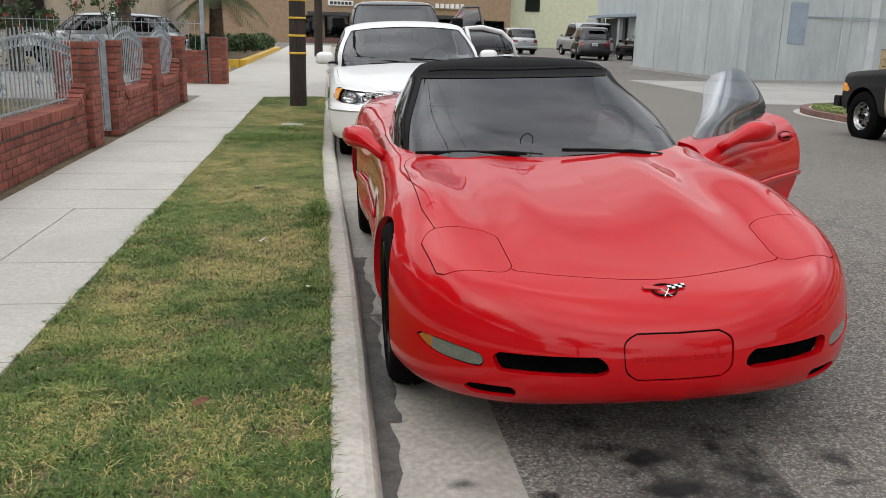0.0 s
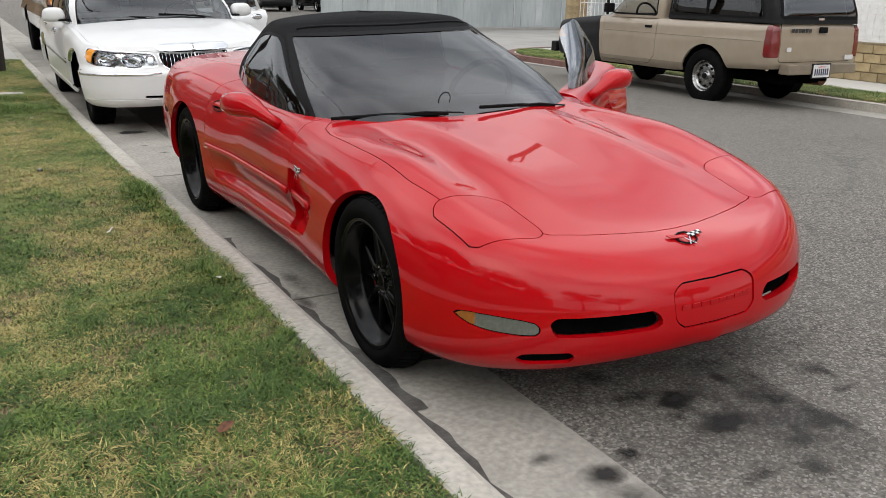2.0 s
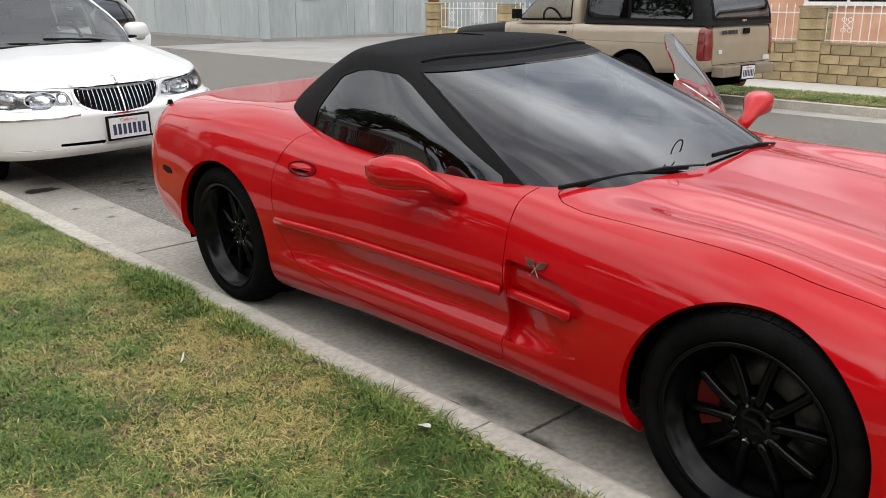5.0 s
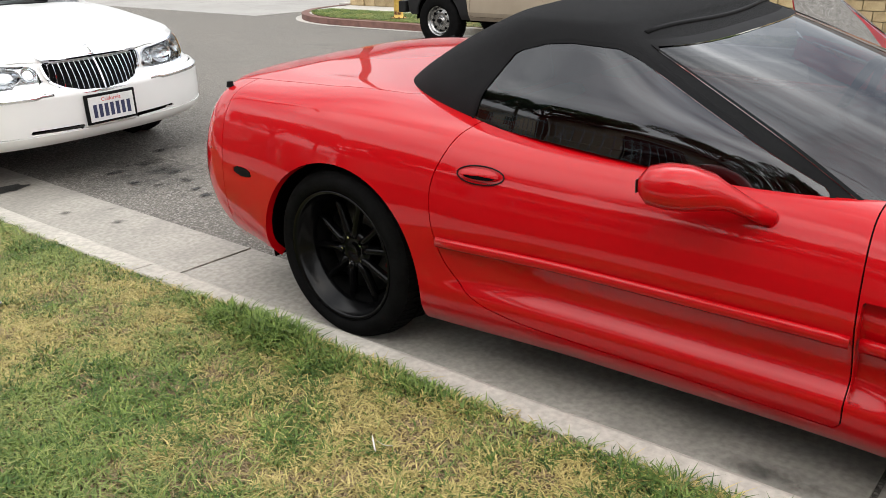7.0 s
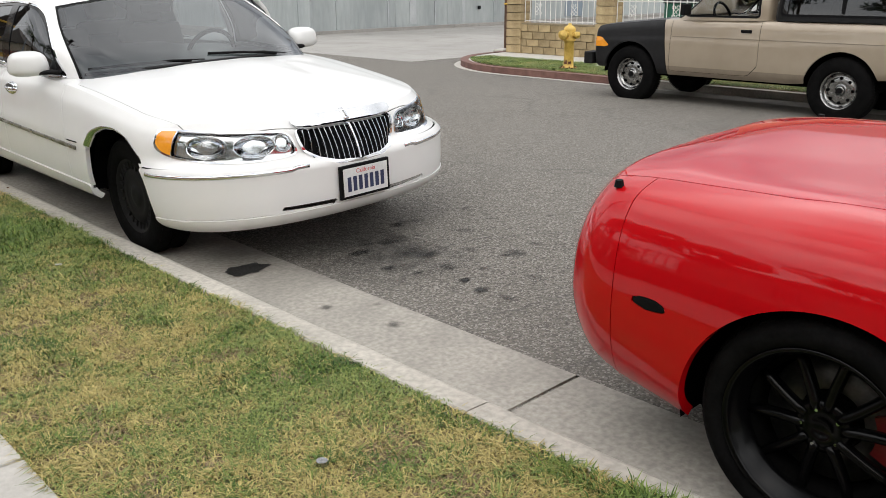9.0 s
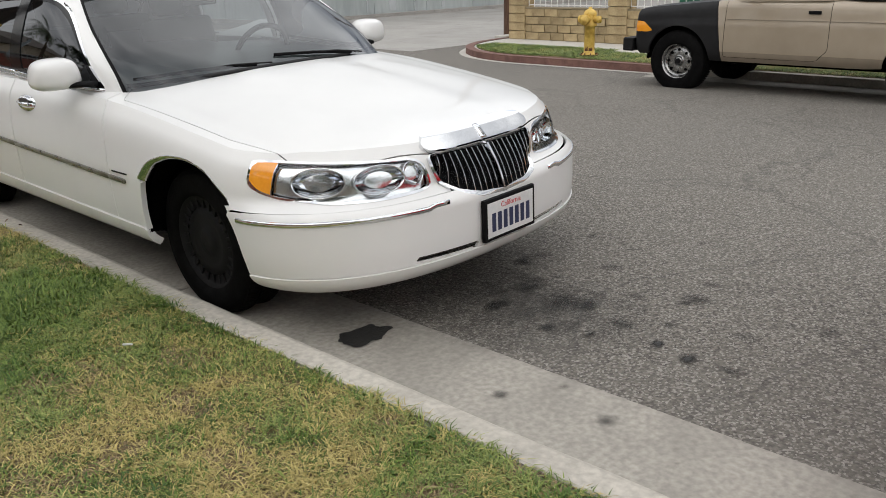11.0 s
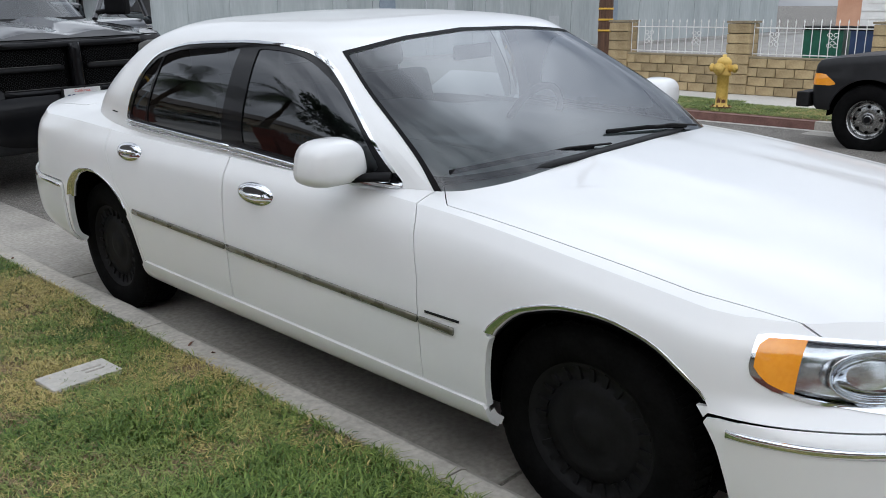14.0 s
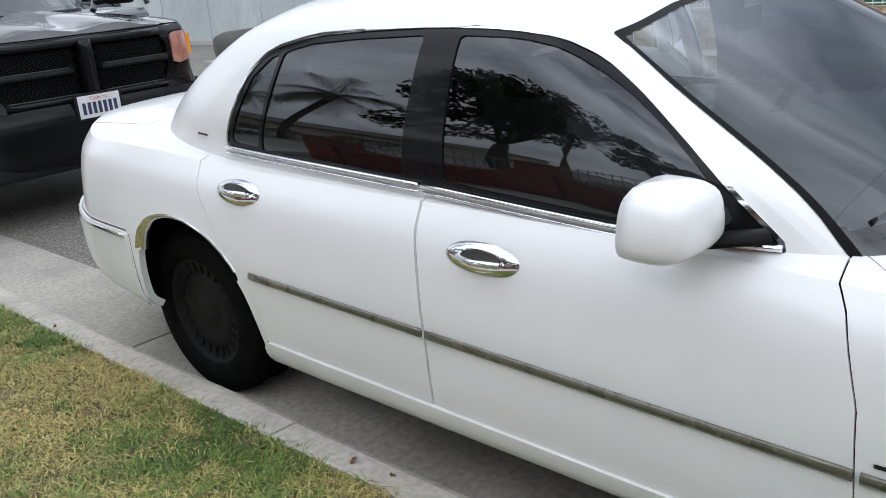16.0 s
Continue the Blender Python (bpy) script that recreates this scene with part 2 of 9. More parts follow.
SOFT_OIL = soft_stain("soaked_oil_stain", (0.02, 0.019, 0.018), 0.5)
DARK_OIL = soft_stain("fresh_oil_stain", (0.014, 0.013, 0.012), 0.95)
BRICK = material("red_brick", (0.16, 0.043, 0.03), (0.31, 0.095, 0.062), 0.85, scale=9, fine=70, bump=0.5, vary=0.3)
MORTAR = material("mortar", (0.12, 0.1, 0.088), (0.21, 0.175, 0.155), 0.95, scale=8, fine=60, bump=0.5)
BLOCK = material("tan_block", (0.27, 0.2, 0.105), (0.43, 0.335, 0.19), 0.9, scale=5, fine=50, bump=0.6, vary=0.2)
BLOCK_MORTAR = material("block_mortar", (0.2, 0.16, 0.1), (0.3, 0.25, 0.16), 0.95, scale=8, fine=60, bump=0.5)
GALV = material("grey_wrought_iron", (0.28, 0.33, 0.36), (0.46, 0.51, 0.54), 0.5, 0.4, scale=12, fine=80, bump=0.1)
WHITE_IRON = material("white_painted_iron", (0.66, 0.65, 0.63), (0.82, 0.81, 0.79), 0.5, scale=9, fine=60, bump=0.1)
POLE_WOOD = material("creosote_pole", (0.009, 0.007, 0.006), (0.05, 0.034, 0.025), 0.8, scale=6, fine=50, bump=0.8, stretch=(6, 6, 0.5))
POLE_BROWN = material("weathered_pole", (0.06, 0.03, 0.018), (0.14, 0.075, 0.045), 0.85, scale=6, fine=50, bump=0.8, stretch=(6, 6, 0.5))
YELLOW = material("yellow_paint", (0.55, 0.33, 0.03), (0.75, 0.47, 0.06), 0.6, scale=10, fine=60, bump=0.15)
HYDRANT_Y = material("hydrant_yellow", (0.52, 0.33, 0.06), (0.72, 0.5, 0.13), 0.55, scale=8, fine=40, bump=0.3)
RUST = material("rust", (0.08, 0.03, 0.015), (0.2, 0.09, 0.045), 0.9, scale=20, fine=80, bump=0.5)
RED_KERB = material("red_kerb_paint", (0.115, 0.055, 0.045), (0.21, 0.11, 0.088), 0.8, scale=7, fine=50, bump=0.4)
LEAF = material("leaf", (0.02, 0.045, 0.014), (0.07, 0.12, 0.035), 0.6, scale=3, fine=20, vary=0.3)
PALM_LEAF = material("palm_leaf", (0.03, 0.055, 0.018), (0.09, 0.125, 0.045), 0.55, scale=3, fine=20)
BARK = material("bark", (0.05, 0.035, 0.025), (0.13, 0.095, 0.065), 0.95, scale=10, fine=50, bump=1.0)
RED_FLOWER = material("red_flower", (0.4, 0.02, 0.015), (0.6, 0.05, 0.03), 0.6)

RED_PAINT = material("red_car_paint", (0.45, 0.0008, 0.004), (0.5, 0.001, 0.005), 0.5, 0.0, 0.6, 4, coat=1.0, spec=0.05, rough_var=0.03)
RED_PAINT.node_tree.nodes["Principled BSDF"].inputs["Coat IOR"].default_value = 1.42
WHITE_PAINT = material("white_car_paint", (0.74, 0.74, 0.728), (0.785, 0.785, 0.77), 0.35, 0.0, 0.7, 5, coat=0.6, rough_var=0.04)
TAN_PAINT = material("champagne_car_paint", (0.33, 0.27, 0.2), (0.39, 0.325, 0.245), 0.35, 0.15, 0.8, 6, coat=0.7, rough_var=0.06)
TAN_DARK = material("tan_lower_body", (0.2, 0.165, 0.12), (0.27, 0.22, 0.165), 0.5, 0.1, 1.2, 9, coat=0.2)
BLACK_PRIMER = material("flat_black_panel", (0.007, 0.007, 0.008), (0.014, 0.014, 0.015), 0.5, 0.0, 2, 12, coat=0.1, spec=0.25)
CHAR_PAINT = material("charcoal_metallic_paint", (0.03, 0.03, 0.032), (0.05, 0.05, 0.053), 0.3, 0.3, 1.0, 400, coat=1.0)
BLACK_PAINT = material("gloss_black_paint", (0.005, 0.005, 0.006), (0.009, 0.009, 0.01), 0.12, 0.0, 1.0, 8, coat=0.15, spec=0.12)
SILVER_PAINT = material("silver_car_paint", (0.36, 0.37, 0.38), (0.44, 0.45, 0.46), 0.3, 0.6, 1.0, 200, coat=0.9)
RUBBER = material("tyre_rubber", (0.003, 0.003, 0.003), (0.008, 0.008, 0.008), 0.85, spec=0.05, scale=14, fine=90, bump=0.15)
SEAL = material("black_seal", (0.004, 0.004, 0.0045), (0.008, 0.008, 0.0085), 0.6, spec=0.1)
DARK_TRIM = material("black_plastic_trim", (0.006, 0.006, 0.0065), (0.014, 0.014, 0.0145), 0.6, spec=0.2, scale=20, fine=120, bump=0.1)
# near-black, no sheen: stands in for shade in openings, wheel wells and undersides
VOID = material("recess_shade", (0.002, 0.002, 0.002), (0.005, 0.005, 0.005), 0.95, spec=0.0)
GLOSS_WHEEL = material("gloss_black_wheel", (0.0015, 0.0015, 0.0018), (0.003, 0.003, 0.0033), 0.2, 0.0, coat=0.0, spec=0.18)
MATT_WHEEL = material("matt_black_wheel_cover", (0.005, 0.005, 0.0055), (0.011, 0.011, 0.0115), 0.65, spec=0.2, scale=18, fine=80, bump=0.1)
CHROME = material("chrome", (0.72, 0.73, 0.75), (0.82, 0.83, 0.85), 0.07, 1.0, rough_var=0.03)
DULL_CHROME = material("aged_chrome", (0.22, 0.22, 0.22), (0.42, 0.42, 0.41), 0.25, 1.0, scale=20)
STEEL = material("brake_steel", (0.07, 0.068, 0.065), (0.12, 0.115, 0.11), 0.45, 0.9, scale=20)
CALIPER = material("red_caliper", (0.16, 0.008, 0.008), (0.22, 0.012, 0.012), 0.5)
CLOTH = material("black_soft_top", (0.006, 0.006, 0.0065), (0.012, 0.012, 0.013), 0.95, scale=5, fine=500, bump=0.35, spec=0.2)
GREY_CLOTH = material("grey_upholstery", (0.07, 0.068, 0.065), (0.11, 0.107, 0.1), 0.9, scale=8, fine=120, bump=0.2)
DASH = material("dashboard_vinyl", (0.03, 0.03, 0.032), (0.05, 0.05, 0.052), 0.6, scale=20, fine=200, bump=0.1)
AMBER = material("amber_lens", (0.8, 0.27, 0.012), (0.9, 0.36, 0.03), 0.12, coat=1.0)
DULL_AMBER = material("clouded_amber_lens", (0.32, 0.11, 0.02), (0.45, 0.17, 0.035), 0.25, coat=0.7)
PINK_LENS = material("reddish_clear_lens", (0.30, 0.10, 0.075), (0.5, 0.25, 0.2), 0.2, coat=0.8, scale=9)
RED_LENS = material("red_lens", (0.14, 0.008, 0.008), (0.2, 0.012, 0.011), 0.15, coat=1.0)
SMOKE_LENS = material("clouded_lens", (0.10, 0.108, 0.092), (0.18, 0.185, 0.163), 0.2, coat=0.8, scale=6)
CLEAR_LENS = material("reflector_chrome", (0.78, 0.79, 0.81), (0.95, 0.95, 0.96), 0.14, 0.85, scale=14, fine=26, rough_var=0.06, bump=0.05)
STRIP = material("olive_grey_moulding", (0.085, 0.078, 0.052), (0.14, 0.132, 0.095), 0.28, 0.3, coat=0.6)
PLATE_WHITE = material("plate_white", (0.62, 0.62, 0.62), (0.74, 0.74, 0.73), 0.45)
PLATE_BLUE = material("plate_blue", (0.02, 0.025, 0.07), (0.03, 0.04, 0.1), 0.5)
PLATE_RED = material("plate_red", (0.5, 0.05, 0.05), (0.6, 0.08, 0.08), 0.5)
WINDSCREEN = tinted_glass("tinted_windscreen", (0.9, 1.0, 1.0), 0.03, 0.3, 1.62)
DARK_SCREEN = tinted_glass("very_dark_windscreen", (0.9, 1.0, 1.0), 0.03, 0.1, 1.58)
LIMO_GLASS = tinted_glass("dark_tinted_glass", (0.9, 0.95, 1.0), 0.015, 0.09, 1.7)
SMOKE_GLASS = tinted_glass("smoked_glass", (0.9, 1.0, 1.0), 0.03, 0.25, 2.5)
CLEAR_GLASS = tinted_glass("clear_glass", (0.98, 1.0, 1.0), 0.02, 0.97, 1.5)
CORR = material("grey_painted_metal_wall", (0.33, 0.365, 0.37), (0.46, 0.5, 0.5), 0.55, 0.1, scale=0.7, fine=6, bump=0.0, stretch=(1.5, 1.5, 0.35))
CORR_PATCH = material("blue_grey_paint_patch", (0.2, 0.25, 0.3), (0.27, 0.32, 0.37), 0.6, scale=3, fine=20)
CORR_PALE = material("pale_paint_patch", (0.42, 0.45, 0.46), (0.52, 0.55, 0.56), 0.6, scale=3, fine=20)
STUCCO = material("beige_stucco", (0.42, 0.35, 0.26), (0.55, 0.47, 0.36), 0.9, scale=3, fine=90, bump=0.6)
PEACH = material("peach_stucco", (0.5, 0.27, 0.17), (0.62, 0.36, 0.24), 0.9, scale=3, fine=90, bump=0.6)
PALE_WALL = material("pale_green_wall", (0.5, 0.52, 0.36), (0.6, 0.61, 0.44), 0.9, scale=3, fine=90, bump=0.4)
TAN_SIGN = material("tan_fascia", (0.25, 0.17, 0.1), (0.34, 0.24, 0.15), 0.8, scale=3, fine=60)
SIGN_WHITE = material("sign_white", (0.68, 0.68, 0.66), (0.78, 0.78, 0.76), 0.5)
SIGN_DARK = material("sign_dark", (0.02, 0.02, 0.022), (0.05, 0.05, 0.05), 0.5)
STOP_RED = material("stop_red", (0.45, 0.015, 0.02), (0.55, 0.03, 0.03), 0.5)
ROOFING = material("roof_shingle", (0.09, 0.075, 0.065), (0.16, 0.14, 0.12), 0.95, scale=6, fine=40, bump=0.8)
SHOP_GLASS = tinted_glass("shop_glass", (0.8, 0.9, 1.0), 0.03, 0.3)
GREEN_BIN = material("green_plastic", (0.01, 0.09, 0.055), (0.02, 0.13, 0.08), 0.5)
BLUE_BIN = material("blue_plastic", (0.02, 0.04, 0.1), (0.03, 0.06, 0.14), 0.5)

# ---- mesh helpers ----
def obj(name, verts, faces, mat, parent=None, smooth=False, label="", normals=None, kind=""):
    me = bpy.data.meshes.new(name)
    me.from_pydata([tuple(v) for v in verts], [], [tuple(f) for f in faces])
    me.materials.append(mat)
    me.update()
    if smooth:
        me.shade_smooth()
    if normals is not None:
        me.normals_split_custom_set_from_vertices([tuple(n) for n in normals])
    ob = new(name, me)
    if parent is not None:
        ob.parent = parent
    if label or kind:
        tagged(ob, label=label, kind=kind)
    return ob


def part(name, bm, mat, parent=None, label="", smooth=False, kind=""):
    me = bpy.data.meshes.new(name)
    bm.normal_update()
    bm.to_mesh(me)
    bm.free()
    me.materials.append(mat)
    if smooth:
        me.shade_smooth()
    ob = new(name, me)
    if parent is not None:
        ob.parent = parent
    if label or kind:
        tagged(ob, label=label, kind=kind)
    return ob


def thing(name, m, label, category, group="", kind=""):
    e = new(name)
    e.empty_display_size = 0.1
    e.matrix_world = m
    return tagged(e, label=label, category=category, group=group, kind=kind)


def box_bm(*boxes, bevel=0.0):
    """Boxes given as (x0, x1, y0, y1, z0, z1)."""
    bm = bmesh.new()
    for x0, x1, y0, y1, z0, z1 in boxes:
        bmesh.ops.create_cube(bm, size=1.0, matrix=Matrix.Translation(((x0 + x1) / 2, (y0 + y1) / 2, (z0 + z1) / 2)) @ Matrix.Diagonal((abs(x1 - x0), abs(y1 - y0), abs(z1 - z0), 1)))
    if bevel:
        bmesh.ops.bevel(bm, geom=bm.edges[:], offset=bevel, segments=2, affect="EDGES", profile=0.6)
    return bm


def cyl_bm(r0, r1, z0, z1, seg=24, m=Matrix.Identity(4), bm=None, caps=True):
    bm = bm or bmesh.new()
    bmesh.ops.create_cone(bm, cap_ends=caps, segments=seg, radius1=r0, radius2=r1, depth=z1 - z0, matrix=m @ Matrix.Translation((0, 0, (z0 + z1) / 2)))
    return bm


def lathe(profile, seg=40, axis="v", flip=False):
    """Turns a profile of (radius, offset) about an axis: 'v' across the car, 'z' upright."""
    V, F = [], []
    n = len(profile)
    for i in range(seg):
        a = 2 * math.pi * i / seg
        for r, h in profile:
            c, s = r * math.cos(a), r * math.sin(a)
            V.append((c, h, s) if axis == "v" else (c, s, h))
    for i in range(seg):
        j = (i + 1) % seg
        for k in range(n - 1):
            f = (i * n + k, i * n + k + 1, j * n + k + 1, j * n + k)
            F.append(f[::-1] if flip else f)
    return V, F


def sweep(points, radius, seg=6, closed=False, flat=None):
    """A round or flattened bar along a polyline."""
    P = [Vector(p) for p in points]
    V, F = [], []
    n = len(P)
    up = Vector((0, 0, 1))
    for i, p in enumerate(P):
        a = P[(i - 1) % n] if closed or i > 0 else P[0]
        b = P[(i + 1) % n] if closed or i < n - 1 else P[-1]
        t = (b - a).normalized()
        ref = up if abs(t.dot(up)) < 0.95 else Vector((1, 0, 0))
        s = t.cross(ref).normalized()
        q = s.cross(t)
        for k in range(seg):
            an = 2 * math.pi * (k + 0.5) / seg
            ra, rb = (radius, radius) if flat is None else (radius, flat)
            V.append(p + s * math.cos(an) * ra + q * math.sin(an) * rb)
    rings = n if closed else n - 1
    for i in range(rings):
        j = (i + 1) % n
        for k in range(seg):
            F.append((i * seg + k, i * seg + (k + 1) % seg, j * seg + (k + 1) % seg, j * seg + k))
    if not closed:
        F.append(tuple(range(seg))[::-1])
        F.append(tuple((n - 1) * seg + k for k in range(seg)))
    return V, F


def join(*meshes):
    V, F = [], []
    for v, f in meshes:
        o = len(V)
        V += list(v)
        F += [tuple(i + o for i in q) for q in f]
    return V, F


def box(x0, x1, y0, y1, z0, z1):
    V = [(x, y, z) for z in (z0, z1) for y in (y0, y1) for x in (x0, x1)]
    return V, [(0, 2, 3, 1), (4, 5, 7, 6), (0, 1, 5, 4), (1, 3, 7, 5), (3, 2, 6, 7), (2, 0, 4, 6)]


def prism(poly, a, b, axis="y"):
    """A flat polygon pushed out between a and b along an axis."""
    put = {"y": lambda p, h: (p[0], h, p[1]), "x": lambda p, h: (h, p[0], p[1]), "z": lambda p, h: (p[0], p[1], h)}[axis]
    n = len(poly)
    V = [put(p, a) for p in poly] + [put(p, b) for p in poly]
    F = [tuple(range(n)), tuple(range(2 * n - 1, n - 1, -1))] + [(i, n + i, n + (i + 1) % n, (i + 1) % n) for i in range(n)]
    return V, F


def spline(xs, ys):
    """A smooth curve through a few stations, with no overshoot."""
    xs, ys = np.array(xs, float), np.array(ys, float)
    if xs[0] > xs[-1]:
        xs, ys = xs[::-1], ys[::-1]
    h, d = np.diff(xs), np.diff(ys) / np.diff(xs)
    m = np.zeros(len(xs))
    m[0], m[-1] = d[0], d[-1]
    for i in range(1, len(xs) - 1):
        if d[i - 1] * d[i] > 0:
            w1, w2 = 2 * h[i] + h[i - 1], h[i] + 2 * h[i - 1]
            m[i] = (w1 + w2) / (w1 / d[i - 1] + w2 / d[i])

    def at(x):
        x = np.clip(np.asarray(x, float), xs[0], xs[-1])
        i = np.clip(np.searchsorted(xs, x) - 1, 0, len(h) - 1)
        t = (x - xs[i]) / h[i]
        return (2 * t**3 - 3 * t**2 + 1) * ys[i] + (t**3 - 2 * t**2 + t) * h[i] * m[i] + (-2 * t**3 + 3 * t**2) * ys[i + 1] + (t**3 - t**2) * h[i] * m[i + 1]

    return at


def soften(poly, times=2):
    """Cuts the corners of a polygon, so that its outline runs in curves."""
    P = [np.array(p, float) for p in poly]
    for _ in range(times):
        P = [q for i in range(len(P)) for q in (P[i] * 0.8 + P[(i + 1) % len(P)] * 0.2, P[i] * 0.2 + P[(i + 1) % len(P)] * 0.8)]
    return [tuple(p) for p in P]


def sd_poly(px, py, poly, rounding=0.0):
    """Signed distance to a polygon with rounded corners (negative inside)."""
    P = np.array(poly, float)
    if rounding:
        area = sum(P[i][0] * P[(i + 1) % len(P)][1] - P[(i + 1) % len(P)][0] * P[i][1] for i in range(len(P)))
        out, n = [], len(P)
        for i in range(n):
            a, b, c = P[i - 1], P[i], P[(i + 1) % n]
            e1, e2 = (b - a) / np.linalg.norm(b - a), (c - b) / np.linalg.norm(c - b)
            s = 1 if area > 0 else -1
            n1, n2 = np.array((-e1[1], e1[0])) * s, np.array((-e2[1], e2[0])) * s
            k = 1 + n1 @ n2
            out.append(b + (n1 + n2) / max(k, 0.2) * rounding)
        P = np.array(out)
    d = np.full(np.shape(px), 1e9)
    inside = np.zeros(np.shape(px), bool)
    for i in range(len(P)):
        ax, ay = P[i - 1]
        bx, by = P[i]
        ex, ey = bx - ax, by - ay
        wx, wy = px - ax, py - ay
        t = np.clip((wx * ex + wy * ey) / (ex * ex + ey * ey), 0, 1)
        d = np.minimum(d, np.hypot(wx - ex * t, wy - ey * t))
        cond = ((ay > py) != (by > py)) & (px < ex * (py - ay) / np.where(ey == 0, 1e-12, ey) + ax)
        inside ^= cond
    return np.where(inside, -d, d) - rounding


class Shell:
    """A smooth skin lofted through rings (nose to tail, one half), mirrored, that can be cut along curves into panels with real gaps."""

    def __init__(self, rings, close_top=True):
        R = np.array(rings)  # ring, station, (u, v, z)
        nr, ns, _ = R.shape
        M = R[:, ::-1].copy()
        M[..., 1] *= -1
        V = np.concatenate([R, M[:, 1:-1]], 1)  # round the car
        n2 = V.shape[1]
        s = np.concatenate([np.linspace(0, 1, ns), np.linspace(1, 0, ns)[1:-1]])
        f = np.linspace(0, 1, nr)
        self.P = np.concatenate([V, np.broadcast_to(s[None, :, None], (nr, n2, 1)), np.broadcast_to(f[:, None, None], (nr, n2, 1))], 2).reshape(-1, 5)
        self.P = [tuple(p) for p in self.P]
        self.F = []
        for j in range(nr - 1):
            for i in range(n2):
                k = (i + 1) % n2
                self.F.append(((j * n2 + i, j * n2 + k, (j + 1) * n2 + k, (j + 1) * n2 + i), "body"))

    def arrays(self):
        return np.array(self.P)

    def _split(self, d, iso, only):
        new_at = {}
        d = list(d)
        out = []
        for f, tag in self.F:
            if only and tag not in only:
                out.append((f, tag))
                continue
            side = [0 if abs(d[i] - iso) < 2e-5 else (1 if d[i] > iso else -1) for i in f]
            if 1 not in side or -1 not in side:
                out.append((f, tag))
                continue
            lo, hi = [], []
            n = len(f)
            for a in range(n):
                i, j = f[a], f[(a + 1) % n]
                si, sj = side[a], side[(a + 1) % n]
                if si <= 0:
                    lo.append(i)
                if si >= 0:
                    hi.append(i)
                if si * sj < 0:
                    key = (min(i, j), max(i, j))
                    if key not in new_at:
                        t = (iso - d[i]) / (d[j] - d[i])
                        new_at[key] = len(self.P)
                        self.P.append(tuple(x + (y - x) * t for x, y in zip(self.P[i], self.P[j])))
                        d.append(iso)
                    lo.append(new_at[key])
                    hi.append(new_at[key])
            if len(lo) > 2:
                out.append((tuple(lo), tag))
            if len(hi) > 2:
                out.append((tuple(hi), tag))
        self.F = out
        return np.array(d)

    def cut(self, field, inside, only=("body",), gap=0.0025, seam="seam"):
        """Faces where the field is negative become the panel `inside`; a strip of half-width gap round it becomes the seam."""
        d = field(self.arrays())
        for iso in ((-gap, gap) if gap else (0.0,)):
            d = self._split(d, iso, only)
        out = []
        for f, tag in self.F:
            if not only or tag in only:
                m = sum(d[i] for i in f) / len(f)
                if m < -gap:
                    tag = inside
                elif gap and m < gap:
                    tag = seam
            out.append((f, tag))
        self.F = out
        return self

    def normals(self):
        P = self.arrays()[:, :3]
        N = np.zeros_like(P)
        for f, _ in self.F:
            a, b, c = P[f[0]], P[f[1]], P[f[-1]]
            nn = np.cross(b - a, c - a)
            if len(f) > 3:
                nn = nn + np.cross(P[f[2]] - b, P[f[-1]] - P[f[2]])
            for i in f:
                N[i] += nn
        L = np.linalg.norm(N, axis=1, keepdims=True)
        return N / np.where(L < 1e-12, 1, L)

    def emit(self, tags, name, mat, parent, rim=0.012, sink=0.0, side=None, label="", extra=None):
        """One part out of the faces with these tags; its border turns inward by rim."""
        P, N = self.arrays()[:, :3], self.N
        faces = []
        for f, t in self.F:
            if t in tags:
                if side is not None:
                    m = sum(self.P[i][1] for i in f) / len(f)
                    if m * side < 0:
                        continue
                faces.append(f)
        if not faces:
            return None
        ids = sorted({i for f in faces for i in f})
        at = {i: k for k, i in enumerate(ids)}
        V = [P[i] - N[i] * sink for i in ids]
        NN = [N[i] for i in ids]
        FF = [tuple(at[i] for i in f) for f in faces]
        if rim:
            count = {}
            for f in FF:
                for a in range(len(f)):
                    e = (f[a], f[(a + 1) % len(f)])
                    count[e] = 1
            border = [e for e in count if (e[1], e[0]) not in count]
            for a, b in border:
                k = len(V)
                na, nb = NN[a], NN[b]
                V += [V[a], V[b], V[b] - nb * rim, V[a] - na * rim]
                t = np.array(V[b]) - np.array(V[a])
                w = np.cross(t, na)
                w = w / (np.linalg.norm(w) + 1e-9)
                NN += [w, w, w, w]
                FF.append((k + 1, k, k + 3, k + 2))
        return obj(name, V, FF, mat, parent, True, label, NN)

    def ready(self):
        self.N = self.normals()
        return self


def loft_rings(keys, per):
    """Rings between key rings, by a Catmull-Rom curve."""
    K = np.array(keys)
    out = []
    n = len(K)
    for j in range(n - 1):
        p0 = K[j - 1] if j > 0 else 2 * K[0] - K[1]
        p1, p2 = K[j], K[j + 1]
        p3 = K[j + 2] if j + 2 < n else 2 * K[-1] - K[-2]
        for i in range(per):
            t = i / per
            out.append(0.5 * (2 * p1 + (p2 - p0) * t + (2 * p0 - 5 * p1 + 4 * p2 - p3) * t * t + (3 * p1 - p0 - 3 * p2 + p3) * t**3))
    out.append(K[-1])
    return out


def stations(front, rear, cap_f, cap_r, n_cap=26, n_mid=90):
    """Lengthwise stations, close together round the two ends."""
    a = np.linspace(0, math.pi / 2, n_cap)
    f = front - cap_f + cap_f * np.cos(a)
    r = rear + cap_r - cap_r * np.sin(np.linspace(0, math.pi / 2, n_cap))
    m = np.linspace(f[-1], r[0], n_mid + 2)[1:-1]
    return np.concatenate([f, m, r])


